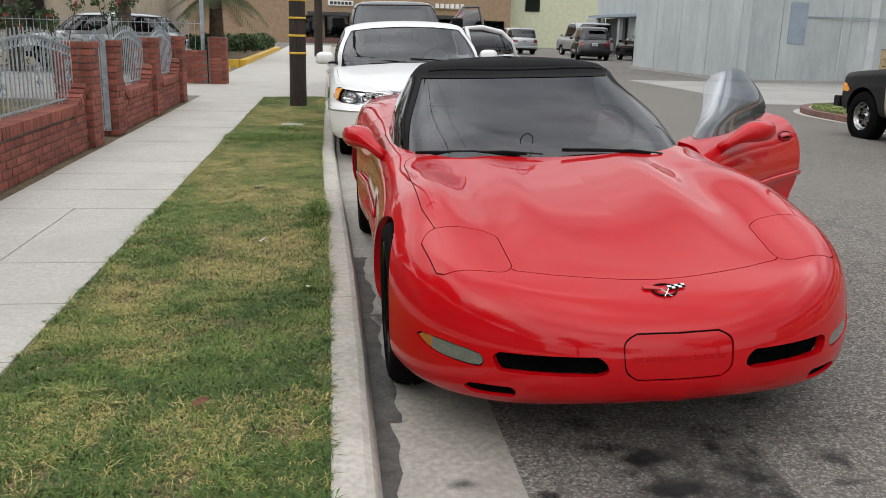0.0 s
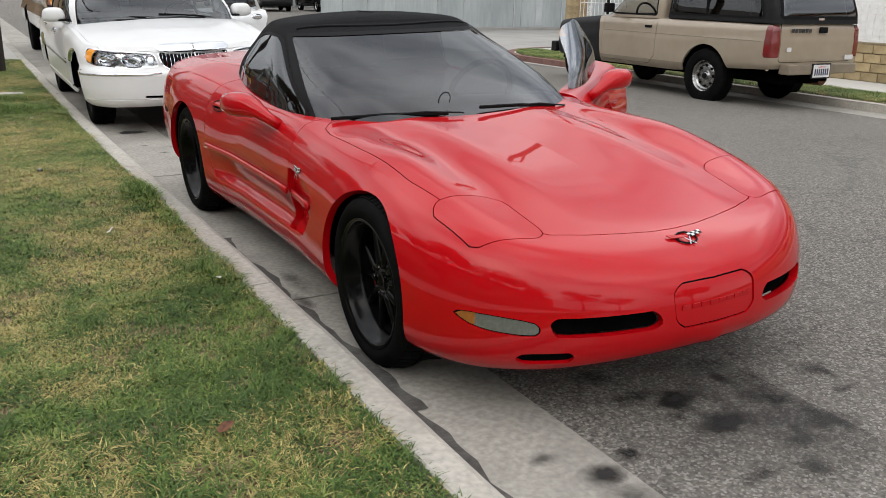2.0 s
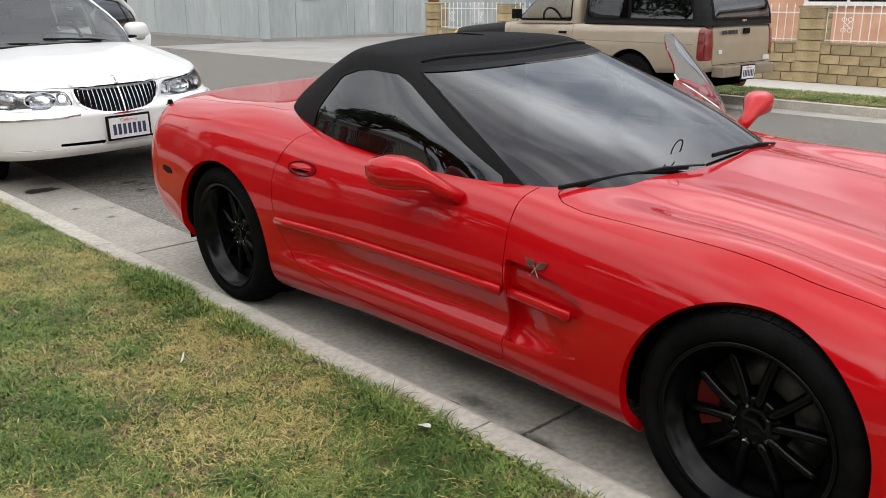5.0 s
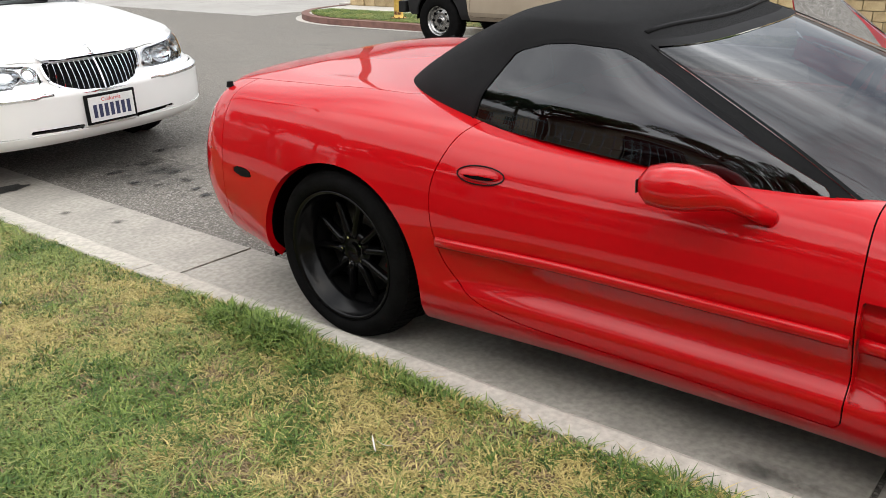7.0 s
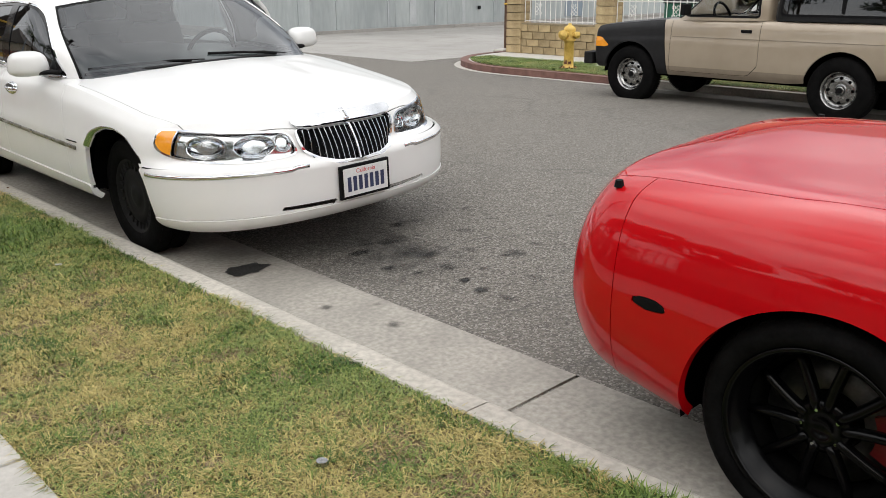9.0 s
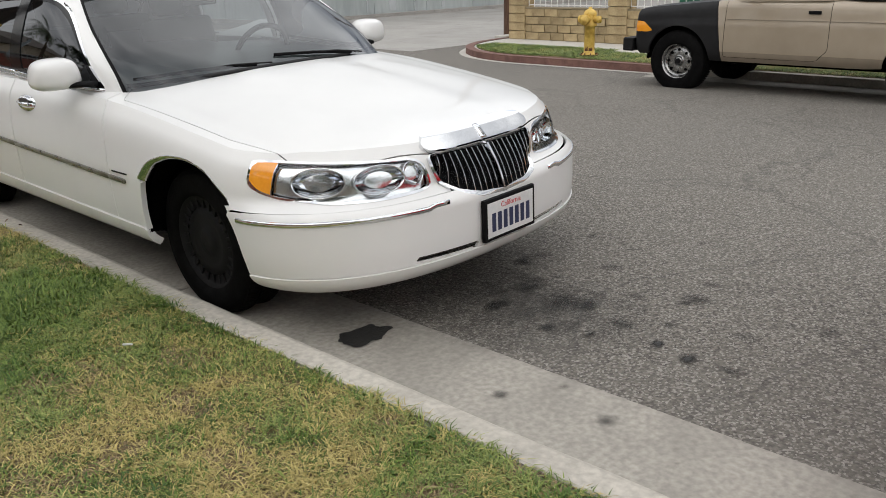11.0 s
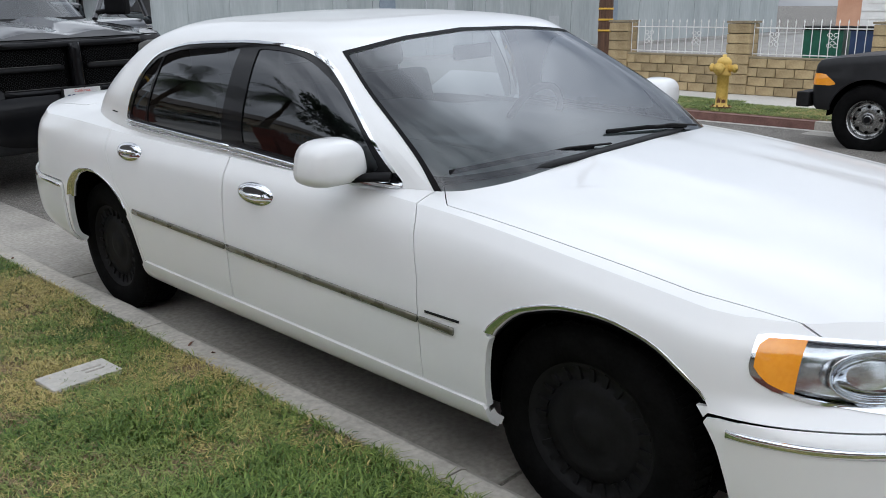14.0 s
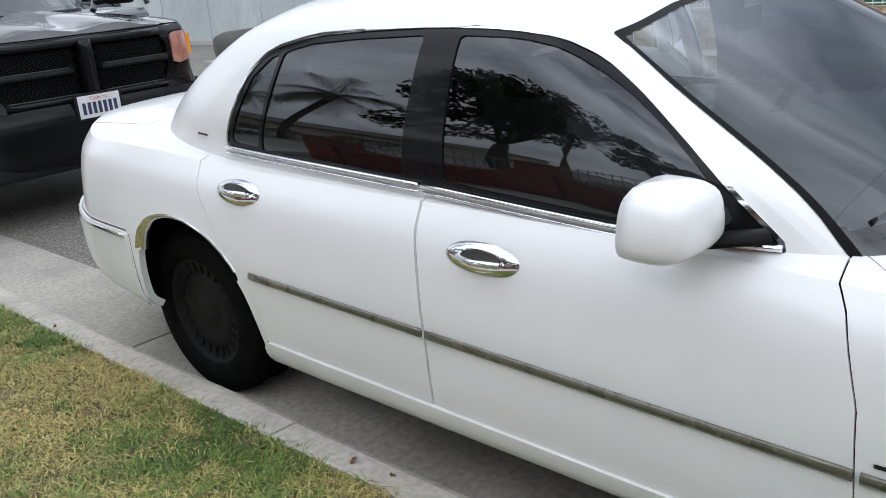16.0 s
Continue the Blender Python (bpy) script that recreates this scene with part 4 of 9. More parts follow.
# ---- car parts ----
def wheel(parent, u, v, r, width, side, rim_r, style, rim_mat):
    """A wheel with its tyre, rim and hub, facing outward on the given side."""
    w = new("wheel")
    w.parent = parent
    w.matrix_local = pose(u, v, r, 0, 0, 0 if side > 0 else 180)
    h = width / 2
    prof = [(rim_r - 0.01, -h * 0.8), (rim_r + 0.005, -h * 0.95), (r - 0.045, -h), (r - 0.012, -h * 0.86), (r, -h * 0.62), (r, h * 0.62), (r - 0.012, h * 0.86), (r - 0.03, h * 0.97), (rim_r + 0.03, h), (rim_r + 0.008, h * 0.94), (rim_r - 0.002, h * 0.84)]
    V, F = lathe(prof, 64)
    tyre = obj("tyre", V, F, RUBBER, w, True, "black rubber tyre")
    # tread blocks
    V, F = [], []
    for i in range(72):
        a = 2 * math.pi * i / 72
        for k in (-0.42, 0.0, 0.42):
            a2 = a + (0.02 if k == 0 else 0)
            q = pose(0, 0, 0, 0, math.degrees(-a2), 0) @ pose(r, k * h * 1.35, 0, 0, 0, 14 if k else -14)
            v, f = box(-0.006, 0.0035, -h * 0.22, h * 0.22, -0.010, 0.010)
            o = len(V)
            V += [q @ Vector(p) for p in v]
            F += [tuple(x + o for x in g) for g in f]
    obj("tread", V, F, RUBBER, tyre)
    if style == "spoke":
        prof = [(rim_r - 0.004, h * 0.86), (rim_r + 0.006, h * 0.9), (rim_r - 0.002, h * 0.96), (rim_r - 0.014, h * 0.88), (rim_r - 0.017, h * 0.74), (rim_r - 0.024, h * 0.72), (rim_r - 0.027, h * 0.54), (rim_r - 0.036, h * 0.5), (rim_r - 0.038, h * 0.34), (rim_r - 0.055, h * 0.28), (rim_r - 0.06, -h * 0.7)]
        rim = obj("rim", *lathe(prof[:-2], 64), rim_mat, w, True, "gloss black alloy rim")
        # inner rim is coloured near-black for the shade deep in the wheel
        obj("barrel", *lathe(prof[-3:], 64), VOID, rim, True)
        # five pairs of spokes
        for i in range(5):
            V, F = [], []
            a = 2 * math.pi * i / 5 + 0.2
            for fork in (-1, 1):
                pts = []
                for t in np.linspace(0, 1, 7):
                    rr = 0.05 + (rim_r - 0.05 - 0.05) * t
                    off = fork * (0.016 + 0.05 * t**1.3)
                    dep = h * (0.36 - 0.10 * t)
                    c, s = math.cos(a), math.sin(a)
                    pts.append((c * rr - s * off, dep, s * rr + c * off))
                v, f = sweep(pts, 0.021, 8, flat=0.016)
                o = len(V)
                V += v
                F += [tuple(x + o for x in g) for g in f]
            obj("spoke", V, F, rim_mat, rim, True)
        obj("hub", *lathe([(0.001, h * 0.40), (0.028, h * 0.40), (0.03, h * 0.42), (0.066, h * 0.42), (0.078, h * 0.36), (0.085, h * 0.18), (0.085, -h * 0.3)], 32), rim_mat, rim, True)
        for i in range(5):
            a = 2 * math.pi * i / 5
            part("wheel_nut", cyl_bm(0.006, 0.005, 0, 0.012, 6, Matrix.Translation((0.054 * math.cos(a), h * 0.40, 0.054 * math.sin(a))) @ pose(0, 0, 0, -90)), CHROME, rim)
        obj("brake_disc", *lathe([(0.09, h * 0.02), (rim_r * 0.72, h * 0.02), (rim_r * 0.72, -h * 0.1), (0.09, -h * 0.1)], 40), STEEL, w, True, "grey steel brake disc")
        turn = (math.pi if side < 0 else 0.0) + (math.pi if u > -1 else 0.0)
        cal = prism([(rim_r * 0.78 * math.cos(a + turn), rim_r * 0.78 * math.sin(a + turn)) for a in np.linspace(-0.45, 0.45, 8)] + [(rim_r * 0.5 * math.cos(a + turn), rim_r * 0.5 * math.sin(a + turn)) for a in np.linspace(0.45, -0.45, 8)], -h * 0.15, h * 0.1, "y")
        obj("brake_caliper", *cal, CALIPER, w, False, "red brake caliper")
    elif style == "cover":
        prof = [(0.001, h * 0.74), (0.03, h * 0.76), (0.062, h * 0.72), (0.07, h * 0.66), (0.11, h * 0.72), (rim_r * 0.72, h * 0.70), (rim_r * 0.74, h * 0.62), (rim_r * 0.93, h * 0.72), (rim_r * 0.98, h * 0.86), (rim_r + 0.004, h * 0.84), (rim_r, h * 0.5)]
        cover = obj("wheel_cover", *lathe(prof, 64), rim_mat, w, True, "matt black wheel cover with small fins")
        fin = None
        for i in range(24):
            if fin is None:
                fin = obj("fin", *box(rim_r * 0.735, rim_r * 0.92, h * 0.55, h * 0.74, -0.008, 0.008), rim_mat, cover)
            else:
                fin = new("fin", fin.data)
                fin.parent = cover
            fin.matrix_local = pose(0, 0, 0, 0, -15 * i, 0)
    else:
        prof = [(0.001, h * 0.55), (0.035, h * 0.55), (0.045, h * 0.5), (0.05, h * 0.3), (0.075, h * 0.24), (rim_r * 0.62, h * 0.42), (rim_r * 0.7, h * 0.3), (rim_r * 0.86, h * 0.2), (rim_r * 0.88, h * 0.6), (rim_r * 0.97, h * 0.74), (rim_r + 0.006, h * 0.88), (rim_r, h * 0.5)]
        rim = obj("rim", *lathe(prof, 48), rim_mat, w, True, "dull chrome steel rim")
        for i in range(8):
            a = 2 * math.pi * i / 8
            # raised near-black discs draw the shade in the holes
            part("rim_hole", cyl_bm(0.017, 0.017, 0, 0.012, 12, Matrix.Translation((rim_r * 0.66 * math.cos(a), h * 0.35, rim_r * 0.66 * math.sin(a))) @ pose(0, 0, 0, -90)), VOID, rim)
        part("hub_cap", cyl_bm(0.036, 0.03, 0, 0.03, 20, Matrix.Translation((0, h * 0.5, 0)) @ pose(0, 0, 0, -90)), SEAL, rim)
    return w


def wheel_well(parent, u, v_out, v_in, r, z, drop=0.0, outline=None):
    """A wheel liner, near-black in place of shade, open outward and below; it may follow the outline of its opening."""
    V = []
    line = outline or [(u + r * math.cos(a), z + r * math.sin(a)) for a in np.linspace(-drop, math.pi + drop, 24)]
    n = len(line)
    for a, b in line:
        for v in (v_out, v_in):
            V.append((a, v, b))
    F = [(2 * i, 2 * i + 1, 2 * i + 3, 2 * i + 2) for i in range(n - 1)]
    F.append(tuple(2 * i + 1 for i in range(n)))
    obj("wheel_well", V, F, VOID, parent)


def letters(text, size, mat, parent, m, depth=0.002, name="lettering", label=""):
    cu = bpy.data.curves.new(name, "FONT")
    cu.body, cu.size, cu.extrude = text, size, depth
    cu.align_x, cu.align_y = "CENTER", "CENTER"
    tmp = bpy.data.objects.new(name + "_c", cu)
    me = bpy.data.meshes.new_from_object(tmp)
    bpy.data.objects.remove(tmp)
    me.materials.append(mat)
    ob = new(name, me)
    if parent is not None:
        ob.parent = parent
    ob.matrix_local = m
    if label:
        tagged(ob, label=label)
    return ob


def number_plate(parent, m, frame_mat=SEAL):
    """A white plate in a dark holder, its characters as plain bars. Local x across, y up, z out."""
    holder = part("plate_holder", box_bm((-0.17, 0.17, -0.092, 0.092, -0.02, 0.0), bevel=0.006), frame_mat, parent)
    holder.matrix_local = m
    plate = part("number_plate", box_bm((-0.152, 0.152, -0.076, 0.076, 0.0, 0.003), bevel=0.001), PLATE_WHITE, holder, "white number plate")
    for i in range(7):
        x = -0.114 + i * 0.038
        obj("character_bar", *box(x - 0.012, x + 0.012, -0.052, 0.028, 0.0025, 0.0045), PLATE_BLUE, plate)
    letters("California", 0.034, PLATE_RED, plate, pose(0, 0.054, 0.003), 0.001, "state_script")
    return holder


def on_surface(tree, points, axis, lift=0.0):
    """Drops points on a skin along an axis, for trim that lies on it."""
    out = []
    for p in points:
        hit, nrm, _, _ = tree.ray_cast(Vector(p), Vector(axis))
        if hit is not None:
            out.append(hit - Vector(axis) * lift)
    return out


def tree_of(shell):
    from mathutils.bvhtree import BVHTree
    return BVHTree.FromPolygons([p[:3] for p in shell.P], [f for f, _ in shell.F])


def wiper(parent, a, b, lift=0.0, name="wiper"):
    """A wiper arm with its blade between two points."""
    a, b = Vector(a), Vector(b)
    mid = a.lerp(b, 0.5)
    e = obj(name, *sweep([a, a.lerp(b, 0.3) + Vector((0, 0, 0.012)), mid + Vector((0, 0, 0.007))], 0.006, 6, flat=0.004), DARK_TRIM, parent)
    c = a.lerp(b, 0.12)
    obj("blade", *sweep([c, c.lerp(b, 0.5) + Vector((0, 0, 0.006)), b], 0.005, 6, flat=0.008), SEAL, e)
    return e


def mirror_shell(parent, name, size, m, mat, power=2.6):
    """A rounded mirror housing: a squashed superellipsoid, flat behind."""
    V, F = [], []
    n, k = 24, 14
    for i in range(k + 1):
        ph = -math.pi / 2 + math.pi * i / k
        for j in range(n):
            th = 2 * math.pi * j / n
            c = math.copysign(abs(math.cos(ph)) ** (2 / power), math.cos(ph))
            x = c * math.copysign(abs(math.cos(th)) ** (2 / power), math.cos(th))
            y = c * math.copysign(abs(math.sin(th)) ** (2 / power), math.sin(th))
            z = math.copysign(abs(math.sin(ph)) ** (2 / power), math.sin(ph))
            x = max(x, -0.35)
            V.append(m @ Vector((x * size[0], y * size[1] * (1 - 0.12 * z), z * size[2])))
    for i in range(k):
        for j in range(n):
            F.append((i * n + j, i * n + (j + 1) % n, (i + 1) * n + (j + 1) % n, (i + 1) * n + j))
    return obj(name, V, F, mat, parent, True)


def tapered(points, radii, seg=20, squash=0.8):
    """A closed rounded form along a line, with its own radius at each point."""
    P = [Vector(p) for p in points]
    V, F = [], []
    for i, p in enumerate(P):
        t = (P[min(i + 1, len(P) - 1)] - P[max(i - 1, 0)]).normalized()
        s = t.cross(Vector((0, 0, 1))).normalized()
        q = s.cross(t)
        for k in range(seg):
            a = 2 * math.pi * k / seg
            c, d = math.cos(a), math.sin(a)
            V.append(p + (s * math.copysign(abs(c) ** 0.75, c) + q * math.copysign(abs(d) ** 0.75, d) * squash) * radii[i])
    for i in range(len(P) - 1):
        F += [(i * seg + k, i * seg + (k + 1) % seg, (i + 1) * seg + (k + 1) % seg, (i + 1) * seg + k) for k in range(seg)]
    F += [tuple(range(seg))[::-1], tuple(range((len(P) - 1) * seg, len(P) * seg))]
    return V, F


def seat(parent, u, v, z, mat, head=True):
    s = part("seat", box_bm((u - 0.25, u + 0.28, v - 0.25, v + 0.25, z, z + 0.16), bevel=0.05), mat, parent)
    bm = box_bm((-0.06, 0.09, -0.25, 0.25, 0.0, 0.56), bevel=0.05)
    bmesh.ops.transform(bm, matrix=pose(u - 0.26, v, z + 0.1, 0, -16, 0), verts=bm.verts)
    part("seat_back", bm, mat, parent, smooth=True)
    if head:
        bm = box_bm((-0.05, 0.06, -0.13, 0.13, 0.0, 0.18), bevel=0.045)
        bmesh.ops.transform(bm, matrix=pose(u - 0.43, v, z + 0.66, 0, -12, 0), verts=bm.verts)
        part("headrest", bm, mat, parent, smooth=True)
    return s


def steering_wheel(parent, u, v, z):
    pts = [(u + 0.19 * math.sin(a) * 0.35, v + 0.19 * math.cos(a), z + 0.19 * math.sin(a) * 0.93) for a in np.linspace(0, 2 * math.pi, 28)[:-1]]
    w = obj("steering_wheel", *sweep(pts, 0.016, 8, True), SEAL, parent, True)
    obj("spoke", *sweep([(u, v - 0.18, z), (u - 0.02, v, z), (u, v + 0.18, z)], 0.015, 6), SEAL, w)
    return w

# ---- red convertible sports car ----
def sports_car():
    car = thing("sports_car", pose(1.585, 4.347, G0 + 0.026, 2.0, 0, -90), "glossy red convertible sports car, black soft top up, door open", "car")
    R = -2.60
    front, rear, cf, cr = 0.91, -3.59, 0.90, 0.40
    u = stations(front, rear, cf, cr, 40, 110)
    width = spline([1.0, 0.5, 0.0, -0.5, -1.0, -1.6, -2.2, -2.7, -3.2, -3.6], [0.9, 0.9, 0.905, 0.885, 0.865, 0.868, 0.905, 0.93, 0.9, 0.86])
    w = plan(u, width, front, rear, cf, cr, (2.6, 2.1), (3.4, 3.4))
    zc = spline([0.92, 0.84, 0.74, 0.5, 0.2, -0.2, -0.6, -0.95, -1.6, -2.2, -2.7, -3.2, -3.5, -3.6], [0.46, 0.51, 0.56, 0.632, 0.70, 0.76, 0.80, 0.835, 0.85, 0.89, 0.915, 0.92, 0.895, 0.87])
    fender = spline([1.0, 0.6, 0.2, -0.05, -0.4, -0.8, -1.2, -1.8, -2.3, -2.7, -3.1, -3.6], [0.0, 0.015, 0.045, 0.055, 0.03, 0.0, 0.0, 0.0, 0.012, 0.02, 0.01, 0.0])

    def z_top(a, b):
        x = np.abs(b)
        wv = np.maximum(width(a), 0.3)
        t = x / wv
        z = zc(a) - spline([1.0, 0.5, -0.5, -1.2, -2.0, -2.7, -3.6], [0.04, 0.10, 0.075, 0.06, 0.085, 0.10, 0.10])(a) * t**4
        z = z + fender(a) * np.exp(-(((x - 0.66) / 0.16) ** 2))
        hood = np.clip((a + 0.75) / 0.35, 0, 1) * np.clip((0.62 - a) / 0.55, 0, 1)
        z = z - 0.025 * hood * np.exp(-(((x - 0.50) / 0.11) ** 2)) + 0.015 * hood * np.exp(-(((x - 0.33) / 0.09) ** 2)) - 0.008 * hood * np.exp(-((x / 0.14) ** 2))
        return z

    z_low = spline([0.92, 0.75, 0.45, 0.2, -0.5, -2.2, -2.9, -3.6], [0.222, 0.188, 0.17, 0.178, 0.185, 0.175, 0.235, 0.26])(u)
    rings = body_rings(u, w, z_low, z_top, [(0, 0.07), (0.06, 0.03), (0.16, 0.006), (0.34, 0.0), (0.5, 0.004), (0.7, 0.018), (0.88, 0.05), (1.0, 0.105)], 44, 30, (0.25, 0.3), lambda t, a: 0.26 * np.clip((-3.0 - a) / 0.5, 0, 1) * max(0.0, 0.42 - t) ** 1.4 + 0.10 * np.clip((-3.2 - a) / 0.3, 0, 1) * max(0.0, t - 0.6) ** 1.3)
    rings = rounded(rings, 0.032)
    # hollow under the waist moulding, with a ledge below it
    for r in rings[:44]:
        side = np.clip((r[:, 0] + 2.2) / 0.45, 0, 1) * np.clip((-0.60 - r[:, 0]) / 0.2, 0, 1)
        a, b = np.clip((0.56 - r[:, 2]) / 0.17, 0, 1), np.clip((r[:, 2] - 0.325) / 0.06, 0, 1)
        r[:, 1] -= 0.04 * side * a * a * (3 - 2 * a) * b * b * (3 - 2 * b) * np.sign(r[:, 1])
    S = Shell(rings)
    A = 0.372

    def arch(c, rad, z0=0.33):
        return lambda P: np.maximum(np.hypot(P[:, 0] - c, (P[:, 2] - z0) * 1.0) - rad, 0.45 - np.abs(P[:, 1]))

    S.cut(arch(-0.012, 0.342, 0.328), "open", gap=0)
    S.cut(arch(R + 0.012, 0.392, 0.30), "open", gap=0)
    top = lambda P, poly, r: np.maximum(sd_poly(P[:, 0], np.abs(P[:, 1]), poly, r), 0.35 - P[:, 2])
    frontal = lambda P, poly, r: np.maximum(sd_poly(np.abs(P[:, 1]), P[:, 2], poly, r), 0.1 - P[:, 0])
    sideways = lambda P, poly, r: np.maximum(sd_poly(P[:, 0], P[:, 2], poly, r), 0.4 - np.abs(P[:, 1]))
    # nose: intakes, lamps, plate cover, pop-up lamps, bonnet
    S.cut(lambda P: frontal(P, [(0.215, 0.338), (0.555, 0.328), (0.575, 0.392), (0.235, 0.40)], 0.02), "intake", gap=0)
    S.cut(lambda P: frontal(P, soften([(0.595, 0.330), (0.70, 0.336), (0.757, 0.350), (0.793, 0.384), (0.775, 0.395), (0.70, 0.391), (0.595, 0.377)], 1), 0.0), "lamp", gap=0.002)
    S.cut(lambda P: np.maximum(P[:, 0] - 0.59, -1), "lamp_amber", only=("lamp",), gap=0)
    S.cut(lambda P: frontal(P, [(0.495, 0.238), (0.62, 0.228), (0.665, 0.246), (0.63, 0.270), (0.50, 0.278)], 0.012), "chin_slot", gap=0)
    S.cut(lambda P: np.maximum(sd_poly(P[:, 1], P[:, 2], [(-0.172, 0.325), (0.172, 0.325), (0.18, 0.468), (-0.18, 0.468)], 0.045), 0.3 - P[:, 0]), "plate_cover", gap=0.0022)
    S.cut(lambda P: top(P, [(0.605, 0.462), (0.53, 0.715), (0.33, 0.752), (0.275, 0.715), (0.285, 0.53), (0.33, 0.478)], 0.045), "lamp_cover", gap=0.0017)
    S.cut(lambda P: top(P, [(0.678, -0.1), (0.677, 0.0), (0.672, 0.10), (0.652, 0.22), (0.625, 0.34), (0.585, 0.46), (0.44, 0.59), (0.30, 0.69), (0.1, 0.722), (-0.3, 0.728), (-0.62, 0.728), (-0.72, 0.71), (-0.78, 0.66), (-0.78, -0.1)], 0.006), "hood", gap=0.0017)
    # doors and rear deck
    S.cut(lambda P: np.maximum(sideways(P, soften([(-0.86, 1.0), (-0.84, 0.6), (-0.835, 0.30), (-0.84, 0.25), (-0.92, 0.25), (-1.50, 0.262), (-1.80, 0.272), (-1.98, 0.315), (-2.09, 0.42), (-2.145, 0.56), (-2.155, 0.69), (-2.09, 0.86), (-2.0, 1.0)]), 0.0), 0.655 - np.abs(P[:, 1])), "door", gap=0.002)
    S.cut(lambda P: top(P, [(-2.12, -0.1), (-2.12, 0.30), (-2.45, 0.60), (-2.80, 0.665), (-3.42, 0.66), (-3.42, -0.1)], 0.03), "deck", gap=0.0018)
    S.cut(lambda P: P[:, 0] + 3.235, "tail_fascia", gap=0.0015)
    S.cut(lambda P: sideways(P, [(-3.02, 0.575), (-3.08, 0.60), (-3.14, 0.598), (-3.18, 0.58), (-3.10, 0.562)], 0.008), "side_marker", gap=0.001)
    S.cut(lambda P: sideways(P, [(-0.832, 0.612), (-0.72, 0.603), (-0.60, 0.582), (-0.515, 0.548), (-0.49, 0.515), (-0.50, 0.475), (-0.55, 0.41), (-0.62, 0.352), (-0.832, 0.335)], 0.012), "vent", gap=0)
    S.ready()
    bvh = tree_of(S)
    body = S.emit(("body",), "body", RED_PAINT, car, 0.03, label="glossy red paintwork")
    S.emit(("seam",), "panel_gap", VOID, car, 0.0, 0.007)
    S.emit(("hood",), "hood", RED_PAINT, car, 0.012)
    S.emit(("deck",), "rear_deck", RED_PAINT, car, 0.012)
    S.emit(("tail_fascia",), "tail_fascia", RED_PAINT, car, 0.02)
    for sd in (1, -1):
        S.emit(("lamp_cover",), "lamp_cover", RED_PAINT, car, 0.012, 0, sd, "red pop-up headlamp cover")
        # near-black sheets stand in for the shade inside intake and slot
        S.emit(("intake",), "air_intake", VOID, car, 0, 0.04, sd)
        S.emit(("chin_slot",), "chin_slot", VOID, car, 0, 0.012, sd)
        S.emit(("lamp",), "parking_lamp", SMOKE_LENS, car, 0.01, 0.004, sd, "clouded clear lamp lens")
        S.emit(("lamp_amber",), "turn_signal", DULL_AMBER, car, 0.01, 0.004, sd, "amber lamp lens")
        S.emit(("side_marker",), "side_marker", SEAL, car, 0.004, -0.002, sd, "smoked side marker lamp")
        S.emit(("vent",), "side_vent", RED_PAINT, car, 0.035, 0.03, sd, "scooped vent behind the front wheel")
    S.emit(("plate_cover",), "plate_cover", RED_PAINT, car, 0.012, 0.004)
    S.emit(("door",), "door", RED_PAINT, car, 0.015, 0, -1)
    # the open driver door is hinged at its front edge
    hinge = Vector((-0.835, 0.85, 0.0))
    swing = Matrix.Translation(hinge) @ pose(0, 0, 0, 0, 0, -47) @ Matrix.Translation(-hinge)
    od = S.emit(("door",), "open_door", RED_PAINT, car, 0.10, 0, 1, "open red driver door with its window up")
    od.matrix_local = swing
    inner = S.emit(("door",), "door_lining", DASH, od, 0.0, 0.10, 1, "dark inner door lining")
    # inner shell, black in place of cabin shade, closes the side under the open door
    S.emit(("door",), "door_opening", VOID, car, 0.0, 0.12, 1)
    for sd in (1, -1):
        for c, rr, vo in ((-0.012, 0.36, 0.80), (R + 0.012, 0.41, 0.875)):
            wheel_well(car, c, sd * vo, sd * 0.45, rr - 0.005, 0.32, 0.2)
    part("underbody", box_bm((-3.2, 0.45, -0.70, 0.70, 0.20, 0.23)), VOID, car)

    # raised letters on the plate cover, badge on the nose
    def front_hit(v, z):
        h, nn, _, _ = bvh.ray_cast(Vector((2, v, z)), Vector((-1, 0, 0)))
        return h, nn

    for i in range(8):
        v = -0.133 + i * 0.038
        h, nn = front_hit(v, 0.392)
        part("raised_bar", box_bm((h.x - 0.004, h.x - 0.0012, v - 0.016, v + 0.016, 0.384, 0.401), bevel=0.0012), RED_PAINT, car)
    h, nn, _, _ = bvh.ray_cast(Vector((0.735, 0, 2)), Vector((0, 0, -1)))
    slope = math.degrees(math.atan2(nn.x, nn.z))
    badge = new("nose_badge")
    badge.parent = car
    badge.matrix_local = Matrix.Translation(h + nn * 0.003) @ pose(0, 0, 0, 0, slope, 0) @ pose(0, 0, 0, 0, 0, 180) @ Matrix.Scale(0.66, 4)
    tagged(badge, label="crossed chrome and red flag badge")
    obj("ring", *sweep([(0.045 * math.cos(a), 0.062 * math.sin(a), 0) for a in np.linspace(0, 2 * math.pi, 28)[:-1]], 0.005, 6, True), SEAL, badge)
    for sgn, mt in ((-1, None), (1, STOP_RED)):
        V = [(-0.035, sgn * -0.01, 0.004), (-0.028, sgn * -0.018, 0.004), (0.03, sgn * 0.105, 0.004), (0.0, sgn * 0.09, 0.004)]
        if mt:
            obj("flag", *join(prism([(-0.005, 0.02), (0.02, 0.028), (0.035, 0.11), (0.008, 0.10)], 0.004, 0.008, "z")), mt, badge)
        else:
            for i in range(5):
                for j in range(2):
                    y0 = -0.02 - i * 0.018
